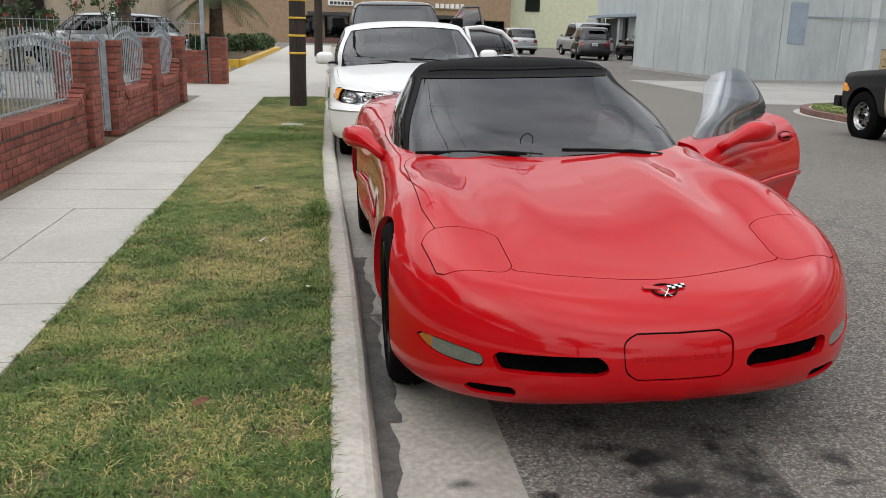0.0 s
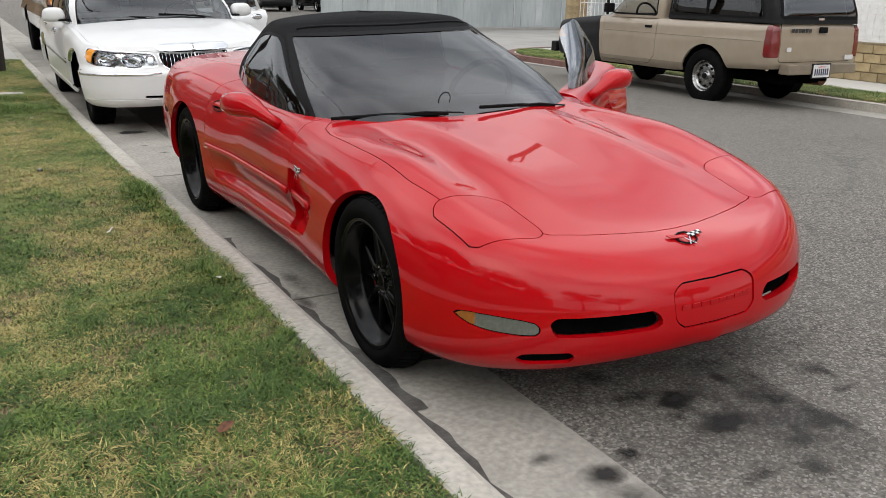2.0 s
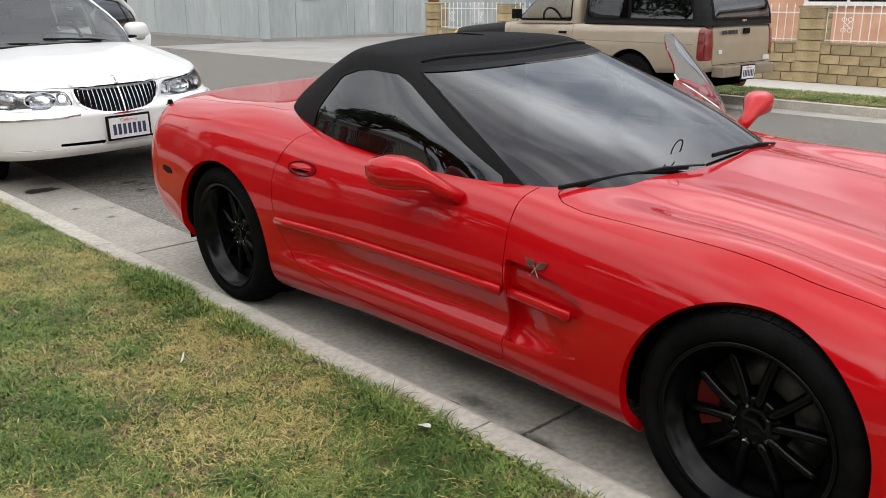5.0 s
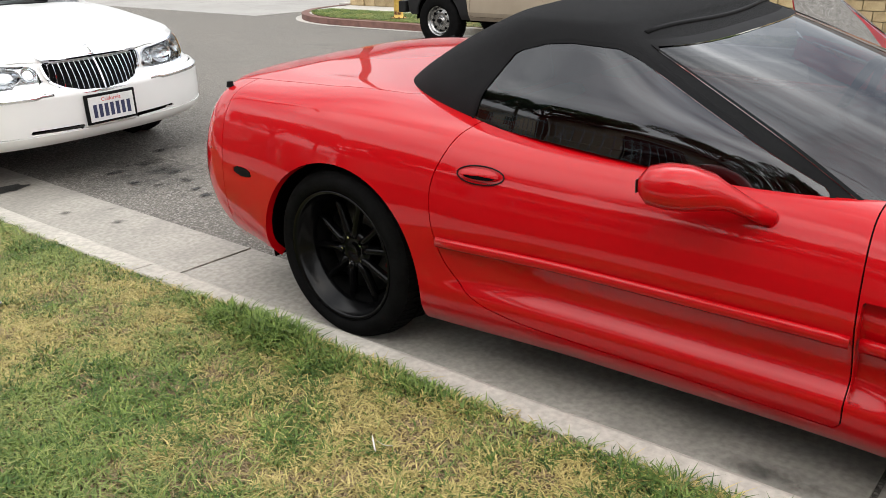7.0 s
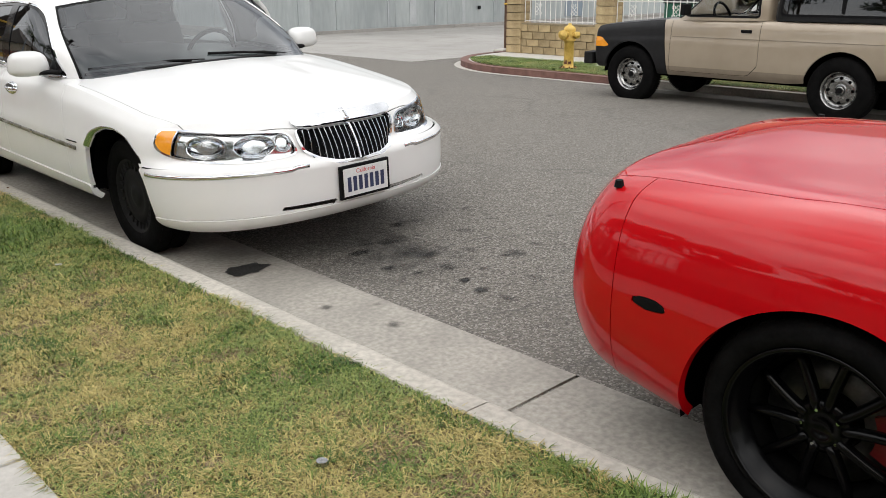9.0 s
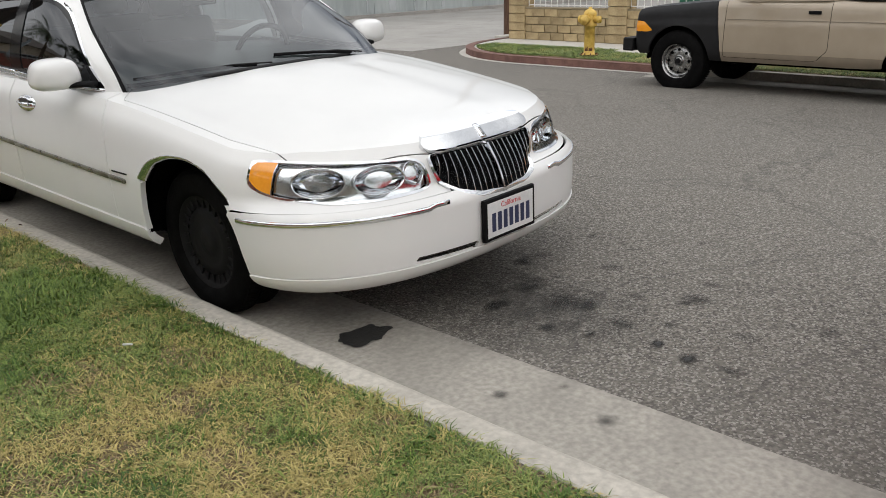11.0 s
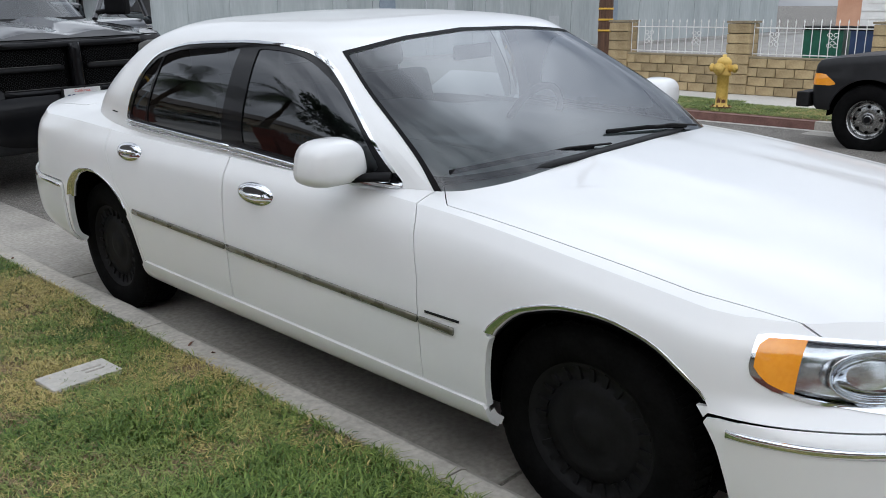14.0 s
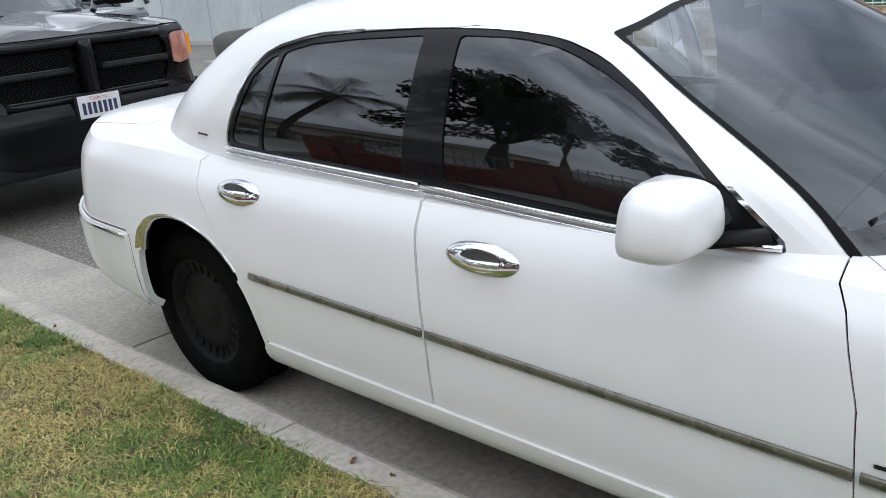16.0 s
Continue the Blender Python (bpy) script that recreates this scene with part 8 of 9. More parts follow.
# warehouse of painted metal sheet
def ribbed_wall(parent, p, q, z0, z1, mat, pitch=0.9, name="wall_panel"):
    p, q = Vector(p), Vector(q)
    d = q - p
    L = d.length
    d.normalize()
    nrm = Vector((d.y, -d.x, 0))
    x = 0.0
    k = 0
    while x < L - 0.01:
        e = min(x + pitch, L)
        off = 0.012 * (k % 2) + random.uniform(0, 0.006)
        pts = [(x + 0.004, off), (x + pitch * 0.5, off + 0.004), (e - 0.004, off), (e - 0.004, -0.05), (x + 0.004, -0.05)]
        V = [tuple(p + d * s + nrm * o + Vector((0, 0, z))) for z in (z0, z1) for s, o in pts]
        n = len(pts)
        F = [tuple(range(n))[::-1], tuple(range(n, 2 * n))] + [(i, (i + 1) % n, n + (i + 1) % n, n + i) for i in range(n)]
        obj(name, V, F, mat, parent)
        x = e
        k += 1


wh = thing("warehouse", Matrix.Identity(4), "grey painted sheet-metal warehouse with patched walls", "warehouse")
ribbed_wall(wh, (13.8, 28.0, 0), (45, 29.5, 0), 0.12, 6.2, CORR, 1.25)
ribbed_wall(wh, (13.75, 38.2, 0), (13.75, 28.05, 0), 0.12, 6.2, CORR, 1.25)
obj("footing", *box(13.7, 45, 27.98, 29.2, 0.0, 0.125), DRIVE_CONC, wh)
obj("footing", *box(13.66, 14.2, 28.0, 38.3, 0.0, 0.125), DRIVE_CONC, wh)
obj("roof", *box(13.5, 45, 27.7, 38.4, 6.2, 6.4), ROOFING, wh)
for x0, x1, z0, z1, mt in [(15.3, 15.9, 1.3, 2.6, CORR_PATCH), (18.2, 18.5, 0.2, 2.9, CORR_PALE), (20.8, 20.95, 0.2, 2.4, CORR_PALE), (23.6, 24.2, 0.4, 1.2, CORR_PALE), (27.0, 28.2, 0.2, 1.9, CORR_PATCH)]:
    y = 28.0 + (x0 - 13.8) * 0.048
    obj("paint_patch", *box(x0, x1, y - 0.034, y - 0.02, z0, z1), mt, wh)
for x0 in (17.2, 19.4):
    y = 28.0 + (x0 - 13.8) * 0.048
    obj("seam_strip", *box(x0, x0 + 0.035, y - 0.045, y - 0.02, 0.15, 2.7), CORR_PALE, wh)
obj("seam_strip", *box(15.6, 19.4, 28.05, 28.1, 2.15, 2.18), CORR_PATCH, wh)
obj("hinge", *box(21.6, 21.75, 28.3, 28.36, 1.0, 1.2), SEAL, wh)
obj("hinge", *box(21.65, 21.75, 28.3, 28.36, 0.6, 0.72), SEAL, wh)

# lower building behind, with roller bays
b2 = thing("workshop", Matrix.Identity(4), "grey workshop with open roller bays behind the warehouse", "building")
ribbed_wall(b2, (20.6, 66, 0), (20.6, 38.4, 0), 2.6, 5.6, CORR, 1.6)
obj("roof", *box(20.3, 30, 38.4, 66.3, 5.6, 5.8), ROOFING, b2)
obj("canopy", *box(19.9, 20.55, 38.5, 66, 2.62, 2.8), CORR_PATCH, b2)
for y in range(40, 66, 5):
    obj("post", *box(20.3, 20.55, y - 0.2, y + 0.2, 0, 2.6), CORR, b2)
    # alternate bays get a dark sheet in place of the shade inside
    obj("bay_sheet", *box(20.9, 21.0, y + 0.25, y + 4.7, 0, 2.6), CORR if y % 2 else SIGN_DARK, b2)
obj("back", *box(22, 22.2, 38.4, 66, 0, 3), SIGN_DARK, b2)

# peach house behind the fence
hs = thing("house", Matrix.Identity(4), "peach stucco house with white garage door", "house")
obj("wall", *box(17.5, 30, -6, 16.4, 0.1, 3.6), PEACH, hs)
V, F = prism([(16.8, 3.6), (30.5, 3.6), (23.5, 6.0)], -6.6, 17.0, "y")
obj("roof", V, F, ROOFING, hs)
gd = obj("garage_door", *box(17.42, 17.5, 13.0, 15.9, 0.1, 2.3), WHITE_IRON, hs, label="white slatted roller door")
for k in range(14):
    obj("slat", *box(17.40, 17.425, 13.02, 15.88, 0.14 + k * 0.155, 0.28 + k * 0.155), SIGN_WHITE, gd)
for y0 in (10.3, 6.2, 1.8):
    wd = obj("window", *box(17.44, 17.5, y0, y0 + 1.7, 1.3, 2.5), SHOP_GLASS, hs)
    for a, b, c, e in ((y0 - 0.08, y0 + 1.78, 1.22, 1.3), (y0 - 0.08, y0 + 1.78, 2.5, 2.58), (y0 - 0.08, y0, 1.3, 2.5), (y0 + 1.7, y0 + 1.78, 1.3, 2.5), (y0 + 0.82, y0 + 0.88, 1.3, 2.5)):
        obj("window_frame", *box(17.41, 17.5, a, b, c, e), WHITE_IRON, wd)
obj("trim_band", *box(17.40, 17.5, -6, 13.0, 2.75, 3.3), WHITE_IRON, hs)


def wheelie_bin(x, y, mat, label):
    b = thing("wheeled_bin", pose(x, y, KT, 0, 0, 8), label, "bin", "bins behind the fence")
    V, F = prism([(-0.24, 0.06), (0.24, 0.06), (0.3, 1.0), (-0.3, 1.0)], -0.3, 0.3, "y")
    obj("body", V, F, mat, b)
    part("lid", box_bm((-0.33, 0.34, -0.33, 0.33, 1.0, 1.06), bevel=0.02), SEAL, b)
    for s in (-1, 1):
        part("wheel", cyl_bm(0.1, 0.1, -0.03, 0.03, 16, pose(0.24, s * 0.27, 0.1, 90)), SEAL, b)


wheelie_bin(13.5, 15.05, GREEN_BIN, "green plastic wheeled bin with black lid")
wheelie_bin(13.45, 14.3, BLUE_BIN, "dark blue plastic wheeled bin")


def leaf_crown(name, parent, blobs, n, size, mat, seed, flat=0.6):
    """A crown of single leaves scattered round several limbs' ends."""
    r = np.random.default_rng(seed)
    V = np.zeros((n * 4, 3))
    which = r.integers(0, len(blobs), n)
    B = np.array(blobs)
    d = r.normal(size=(n, 3))
    d /= np.linalg.norm(d, axis=1, keepdims=True)
    rad = r.uniform(0.35, 1.0, (n, 1)) ** 0.5
    c = B[which, :3] + d * rad * B[which, 3:4] * np.array([1, 1, flat])
    a = r.normal(size=(n, 3))
    a /= np.linalg.norm(a, axis=1, keepdims=True)
    b = np.cross(a, r.normal(size=(n, 3)))
    b /= np.linalg.norm(b, axis=1, keepdims=True)
    s = size * r.uniform(0.6, 1.3, (n, 1))
    V[0::4], V[1::4], V[2::4], V[3::4] = c - a * s, c + b * s * 0.45, c + a * s, c - b * s * 0.45
    return obj(name, V, np.arange(n * 4).reshape(-1, 4), mat, parent)


def tree(x, y, h, spread, n, seed, label):
    t = thing("tree", pose(x, y, 0.05), label, "tree")
    r = random.Random(seed)
    trunk = [(0, 0, -0.1), (0.05, 0.02, h * 0.2), (0.0, 0.1, h * 0.42)]
    V, F = sweep(trunk, 0.2, 10)
    for k in range(10):
        V[20 + k] = Vector(trunk[2]) + (V[20 + k] - Vector(trunk[2])) * 0.7
    blobs = []
    for k in range(9):
        a = k * 2 * math.pi / 9 + r.uniform(-0.3, 0.3)
        rr, zz = spread * r.uniform(0.3, 0.85), h * r.uniform(0.55, 0.95)
        e = (rr * math.cos(a), rr * math.sin(a), zz)
        v, f = sweep([trunk[2], (e[0] * 0.5, e[1] * 0.5, h * 0.42 + (zz - h * 0.42) * 0.65), e], 0.06, 6)
        V, F = join((V, F), (v, f))
        blobs.append((*e, spread * r.uniform(0.3, 0.5)))
    blobs.append((0, 0, h * 0.9, spread * 0.45))
    obj("trunk", V, F, BARK, t, True)
    leaf_crown("crown", t, blobs, n, 0.11, LEAF, seed)


def palm(x, y, h, seed, fronds=26, length=1.7, base=KT, r0=0.2):
    p = thing("palm_tree", pose(x, y, base), "palm tree with rough trunk and drooping fronds", "palm tree")
    r = random.Random(seed)
    prof = [(0.001, 0)]
    for k in range(24):
        z = h * k / 24
        prof += [(r0 * (1 - 0.3 * k / 24), z), (r0 * (0.86 - 0.3 * k / 24), z + h / 26)]
    obj("trunk", *lathe(prof, 14, "z"), BARK, p)
    V, F = [], []
    for k in range(fronds):
        a = 2 * math.pi * k / fronds * 2.4 + r.uniform(-0.2, 0.2)
        lift = r.uniform(-0.5, 1.1)
        L = length * r.uniform(0.8, 1.15)
        spine = []
        for t in np.linspace(0, 1, 9):
            rr = L * t
            spine.append(Vector((rr * math.cos(a), rr * math.sin(a), h + lift * rr * 0.8 - 0.55 * rr * rr / length)))
        for i in range(1, 9):
            d = (spine[i] - spine[i - 1]).normalized()
            s = d.cross(Vector((0, 0, 1))).normalized()
            for sg in (-1, 1):
                for q in (0.0, 0.33, 0.66):
                    c = spine[i - 1].lerp(spine[i], q)
                    wl = 0.42 * math.sin(math.pi * (0.12 + 0.8 * (i - 1 + q) / 8)) * length / 1.7
                    e = c + s * sg * wl + d * wl * 0.7 + Vector((0, 0, -0.25 * wl))
                    o = len(V)
                    V += [c - d * 0.02, c + d * 0.035, e]
                    F.append((o, o + 1, o + 2))
    obj("crown", V, F, PALM_LEAF, p)


# ---- near side, behind the walk: brick wall and iron fence ----
brick_mesh = {}


def brick_obj(parent, x, y, z, lx, ly, lz):
    key = (round(lx, 3), round(ly, 3), round(lz, 3))
    if key not in brick_mesh:
        bm = box_bm((-lx / 2, lx / 2, -ly / 2, ly / 2, -lz / 2, lz / 2), bevel=0.004)
        me = bpy.data.meshes.new("brick")
        bm.to_mesh(me)
        bm.free()
        me.materials.append(BRICK)
        brick_mesh[key] = me
    ob = new("brick", brick_mesh[key])
    ob.parent = parent
    ob.location = (x + random.uniform(-0.003, 0.003), y, z)
    return ob


BX = -1.93
BL, BH = 0.215, 0.072


def brick_pillar(y, x=BX, z1=1.21, w=0.36):
    p = thing("brick_pillar", Matrix.Identity(4), "red brick gate pillar with capped top", "pillar", "pillars of the brick wall", kind="structure")
    obj("core", *box(x - w + 0.012, x - 0.012, y - w / 2 + 0.012, y + w / 2 - 0.012, 0.05, z1 - 0.01), MORTAR, p)
    n = int((z1 - KT) / BH)
    for k in range(n):
        z = KT + BH * (k + 0.5)
        big = 0.02 if k == n - 1 else 0.0
        s = BH - 0.01
        lo = w + big
        if k % 2:
            brick_obj(p, x - 0.05 + big / 2, y - 0.055, z, 0.1, lo - 0.11, s)
            brick_obj(p, x - 0.05 + big / 2, y + w / 2 - 0.05, z, 0.1, 0.1 + big, s)
        else:
            brick_obj(p, x - 0.05 + big / 2, y + 0.055, z, 0.1, lo - 0.11, s)
            brick_obj(p, x - 0.05 + big / 2, y - w / 2 + 0.05, z, 0.1, 0.1 + big, s)
        brick_obj(p, x - 0.235, y - w / 2 + 0.05, z, 0.24, 0.1 + big, s)
        brick_obj(p, x - 0.235, y + w / 2 - 0.05, z, 0.24, 0.1 + big, s)
    return p


def brick_run(y0, y1, height, name_label):
    """A length of half-brick wall whose top follows height(y), with a soldier course on top."""
    wl = thing("wall_brick", Matrix.Identity(4), name_label, "wall", kind="structure")
    xf = BX - 0.06
    n = int((y1 - y0) / 0.05)
    V, F = [], []
    for i in range(n + 1):
        y = y0 + (y1 - y0) * i / n
        h = height(y) - 0.012
        V += [(xf - 0.012, y, 0.05), (xf - 0.012, y, h), (xf - 0.2, y, h), (xf - 0.2, y, 0.05)]
    for i in range(n):
        for k in range(3):
            F.append((4 * i + k, 4 * i + 4 + k, 4 * i + 5 + k, 4 * i + 1 + k))
    obj("core", V, F, MORTAR, wl)
    k = 0
    while KT + BH * (k + 1) < max(height(y0 + (y1 - y0) * t) for t in np.linspace(0, 1, 20)) - 0.06:
        z = KT + BH * (k + 0.5)
        y = y0 - (BL / 2 if k % 2 else 0)
        while y < y1 - 0.02:
            a, b = max(y, y0), min(y + BL, y1)
            if b - a > 0.05 and z + BH / 2 < height((a + b) / 2) - 0.05:
                brick_obj(wl, xf - 0.05, (a + b) / 2, z, 0.1, b - a - 0.011, BH - 0.011)
            y += BL
        k += 1
    m = int((y1 - y0) / 0.077)
    for i in range(m):
        y = y0 + (y1 - y0) * (i + 0.5) / m
        sl = (height(y + 0.03) - height(y - 0.03)) / 0.06
        ob = brick_obj(wl, xf - 0.09, y, height(y) - 0.045, 0.23, (y1 - y0) / m - 0.009, 0.098)
        ob.rotation_euler = (math.atan(sl), 0, 0)
    return wl


def ramp(y0, y1, low, high, span=0.42):
    return lambda y: low + (high - low) * (max(0, 1 - (y - y0) / span) ** 1.6 if y < (y0 + y1) / 2 else max(0, 1 - (y1 - y) / span) ** 1.6)


brick_run(5.2, 10.30, lambda y: 0.60 + 0.2 * max(0, 1 - (10.30 - y) / 0.45) ** 1.6, "low red brick wall stepping up at the gate pillar")
brick_run(11.75, 13.69, ramp(11.75, 13.69, 0.58, 0.86), "low red brick wall curving up at its ends")
brick_run(14.07, 15.92, ramp(14.07, 15.92, 0.58, 0.86), "low red brick wall curving up at its ends")
for py in (10.5, 11.56, 13.88, 16.1):
    brick_pillar(py)
brick_pillar(20.95, -1.78, 1.14, 0.4)
low_wall = thing("wall_low", Matrix.Identity(4), "low red brick wall behind the corner pillar", "wall", kind="structure")
obj("core", *box(-2.9, -2.2, 20.82, 21.1, 0.1, 0.84), MORTAR, low_wall)
for k in range(10):
    for i in range(4):
        x = -2.83 + i * BL + (BL / 2 if k % 2 else 0)
        if x < -2.25:
            brick_obj(low_wall, x, 20.86, KT + BH * (k + 0.5), BL - 0.011, 0.1, BH - 0.011)
grey = thing("iron_fence", Matrix.Identity(4), "grey arched wrought-iron fence on the brick wall", "fence")
fx = BX - 0.17
picket_fence(grey, (fx, 5.2), (fx, 7.75), 0.62, 1.22, GALV, 0.10, True, 0.14, False)
picket_fence(grey, (fx, 7.75), (fx, 10.28), 0.62, 1.22, GALV, 0.10, True, 0.14, False)
picket_fence(grey, (fx, 11.76), (fx, 13.68), 0.62, 1.2, GALV, 0.10, True, 0.18, False)
picket_fence(grey, (fx, 14.08), (fx, 15.9), 0.62, 1.2, GALV, 0.10, True, 0.18, False)
for y0, y1, z, ar in ((5.2, 7.75, 1.13, 0.14), (7.75, 10.28, 1.13, 0.14), (11.76, 13.68, 1.11, 0.18), (14.08, 15.9, 1.11, 0.18)):
    V, F = [], []
    for i in range(int((y1 - y0) / 0.1)):
        s = (i + 0.5) / int((y1 - y0) / 0.1)
        c = (fx, y0 + (y1 - y0) * s, z + ar * math.sin(math.pi * s) - 0.05)
        v, f = sweep([(c[0], c[1] + 0.036 * math.cos(a), c[2] + 0.036 * math.sin(a)) for a in np.linspace(0, 2 * math.pi, 11)[:-1]], 0.006, 4, True)
        obj("ring", v, f, GALV, grey)
gate = thing("gate", Matrix.Identity(4), "narrow grey wrought-iron gate between brick pillars", "gate")
picket_fence(gate, (fx + 0.05, 10.72), (fx + 0.05, 11.36), 0.2, 1.24, GALV, 0.09, True, 0.10, False)
obj("stile", *box(fx + 0.02, fx + 0.08, 10.69, 10.73, 0.18, 1.26), GALV, gate)
obj("stile", *box(fx + 0.02, fx + 0.08, 11.35, 11.39, 0.18, 1.26), GALV, gate)
rear_f = thing("iron_fence", Matrix.Identity(4), "tall plain grey tube fence across the driveway", "fence")
picket_fence(rear_f, (-16, 21.05), (-2.33, 21.05), 0.25, 1.5, GALV, 0.14, False, 0.0, False)
post = thing("fence_post", pose(-2.31, 21.05, KT), "tall grey steel gate post", "post")
part("post", cyl_bm(0.045, 0.045, 0, 2.6, 14), GALV, post)
part("foot_plate", box_bm((-0.09, 0.09, -0.09, 0.09, 0.0, 0.012)), GALV, post)

# rose bushes behind the tube fence
for k in range(6):
    x, y = -10.5 + k * 1.15, 23.2 + 0.3 * (k % 2)
    rb = thing("rose_bush", pose(x, y, KT), "leggy bush with a few red flowers", "bush", "bushes behind the fence")
    V, F = [], []
    bl = []
    rr = random.Random(k)
    for j in range(5):
        e = (rr.uniform(-0.4, 0.4), rr.uniform(-0.3, 0.3), rr.uniform(1.0, 1.9))
        v, f = sweep([(0, 0, 0), (e[0] * 0.4, e[1] * 0.4, e[2] * 0.5), e], 0.012, 5)
        V, F = join((V, F), (v, f))
        bl.append((*e, 0.22))
    bl.append((0, 0, 0.5, 0.45))
    obj("stem", V, F, BARK, rb)
    leaf_crown("leaves", rb, bl, 700, 0.05, LEAF, 60 + k, 1.0)
    leaf_crown("flowers", rb, [b[:3] + (0.09,) for b in bl[:3]], 36, 0.06, RED_FLOWER, 90 + k, 1.0)

# planter with palm, bushes and yellow kerbs farther along the walk
pl = thing("planter", Matrix.Identity(4), "raised planting bed edged with a yellow painted kerb", "planter")
obj("soil", *box(-7.5, -2.52, 31.2, 51, 0.0, KT + 0.1), SOIL, pl)
obj("edging", *box(-2.52, -2.28, 31.0, 51, 0.0, KT + 0.16), YELLOW, pl)
obj("edging", *box(-7.5, -2.53, 30.8, 31.19, 0.0, KT + 0.16), YELLOW, pl)
obj("edging", *box(-3.6, -2.28, 25.4, 26.0, 0.0, KT + 0.15), YELLOW, pl)
palm(-3.75, 35.0, 2.35, 5, 34, 1.9, KT + 0.1, 0.33)
for k in range(11):
    x, y = -5.2 + 0.45 * k * 0.6 + (k % 3) * 0.3, 33 + k * 1.5
    x = min(x, -3.0)
    bsh = thing("bush", pose(x, y, KT + 0.1), "low green shrub in the planting bed", "bush", "shrubs in the planting bed")
    V, F = sweep([(0, 0, 0), (0.05, 0, 0.3)], 0.03, 5)
    obj("stem", V, F, BARK, bsh)
    leaf_crown("leaves", bsh, [(0, 0, 0.45, 0.5), (0.3, 0.2, 0.35, 0.35), (-0.3, -0.1, 0.4, 0.4)], 1300, 0.07, LEAF, 20 + k, 0.8)

# shops closing the street
sh = thing("shops", Matrix.Identity(4), "tan single-storey shop row with white signs", "shop building")
obj("wall", *box(-30, 17.2, 82, 90, 0, 6), TAN_SIGN, sh)
obj("awning", *box(-1.5, 12, 80.6, 82, 2.45, 2.75), SIGN_DARK, sh)
for k in range(9):
    x0 = -2 + k * 2.1
    w = obj("window", *box(x0, x0 + 1.8, 81.9, 82.0, 0.5, 2.4), SHOP_GLASS, sh)
    obj("window_frame", *box(x0 - 0.1, x0, 81.85, 82.0, 0.4, 2.5), DARK_TRIM, w)
    obj("stall_riser", *box(x0 - 0.1, x0 + 1.9, 81.8, 82.0, 0.0, 0.5), RED_KERB, w)
for x0, x1, z0, z1 in ((0.3, 2.6, 3.35, 3.8), (3.4, 6.0, 3.3, 3.75), (6.5, 9.2, 3.3, 3.75), (9.9, 13.0, 3.3, 3.9)):
    s = obj("sign", *box(x0, x1, 81.86, 82.0, z0, z1), SIGN_WHITE if x0 < 9 else TAN_SIGN, sh)
    word = {3.4: "BILLIARDS", 6.5: "LOUNGE"}.get(x0)
    if word:
        letters(word, 0.42, SIGN_DARK, s, pose((x0 + x1) / 2, 81.84, (z0 + z1) / 2, 90, 0, 0), 0.01)
        continue
    for j in range(6):
        a = x0 + 0.2 + j * (x1 - x0 - 0.3) / 6
        obj("letter_bar", *box(a, a + (x1 - x0) / 9, 81.83, 81.87, z0 + 0.1, z1 - 0.1), SIGN_DARK if x0 < 9 else SIGN_WHITE, s)
sg = thing("stop_sign", pose(10.6, 70.0, G0), "red octagonal stop sign on a steel post", "road sign")
part("post", cyl_bm(0.035, 0.035, 0, 2.9, 10), GALV, sg)
V, F = prism([(0.36 * math.cos(math.pi / 8 + k * math.pi / 4), 2.55 + 0.36 * math.sin(math.pi / 8 + k * math.pi / 4)) for k in range(8)], -0.06, -0.04, "y")
pn = obj("panel", V, F, STOP_RED, sg)
letters("STOP", 0.26, SIGN_WHITE, pn, pose(0, -0.065, 2.55, 90, 0, 0), 0.002)
bg = thing("house", Matrix.Identity(4), "pale green stucco building at the street end", "house")
obj("wall", *box(17.3, 32, 84, 92, 0, 7), PALE_WALL, bg)
obj("roof", *box(17.0, 32.3, 83.7, 92, 7, 7.3), ROOFING, bg)
obj("window", *box(19, 20.4, 83.9, 84.02, 3.4, 4.6), SHOP_GLASS, bg)
bh = thing("house", Matrix.Identity(4), "beige stucco house behind the driveway", "house")
obj("wall", *box(-26, -5.5, 29.6, 30.6, 0, 3.4), STUCCO, bh)
obj("wall", *box(-26, -5.5, 30.6, 40, 0, 3.4), STUCCO, bh)
V, F = prism([(29, 3.4), (41, 3.4), (35, 5.4)], -26.5, -5.0, "x")
obj("roof", V, F, ROOFING, bh)
for x0 in (-22, -16, -10):
    w = obj("window", *box(x0, x0 + 1.8, 29.54, 29.62, 1.1, 2.3), SHOP_GLASS, bh)
    obj("window_frame", *box(x0 - 0.08, x0 + 1.88, 29.5, 29.6, 2.3, 2.4), WHITE_IRON, w)

# house and trees out of view behind the walker, added for the cars' reflections
ho = thing("house", Matrix.Identity(4), "low stucco bungalow behind the brick wall", "house")
obj("wall", *box(-18, -8.0, -14, 13.5, 0.1, 2.9), STUCCO, ho)
V, F = prism([(-18.6, 2.9), (-7.2, 2.9), (-13, 4.9)], -14.6, 14.1, "y")
obj("roof", V, F, ROOFING, ho)
for y0 in (-8, -1, 4, 9.5):
    w = obj("window", *box(-8.02, -7.94, y0, y0 + 1.9, 1.0, 2.2), SHOP_GLASS, ho)
    obj("window_frame", *box(-8.03, -7.9, y0 - 0.08, y0 + 1.98, 2.2, 2.3), WHITE_IRON, w)
    obj("window_sill", *box(-8.03, -7.86, y0 - 0.08, y0 + 1.98, 0.92, 1.0), WHITE_IRON, w)
tree(-6.2, 17.6, 6.4, 2.9, 9000, 3, "broad leafy shade tree beside the driveway")
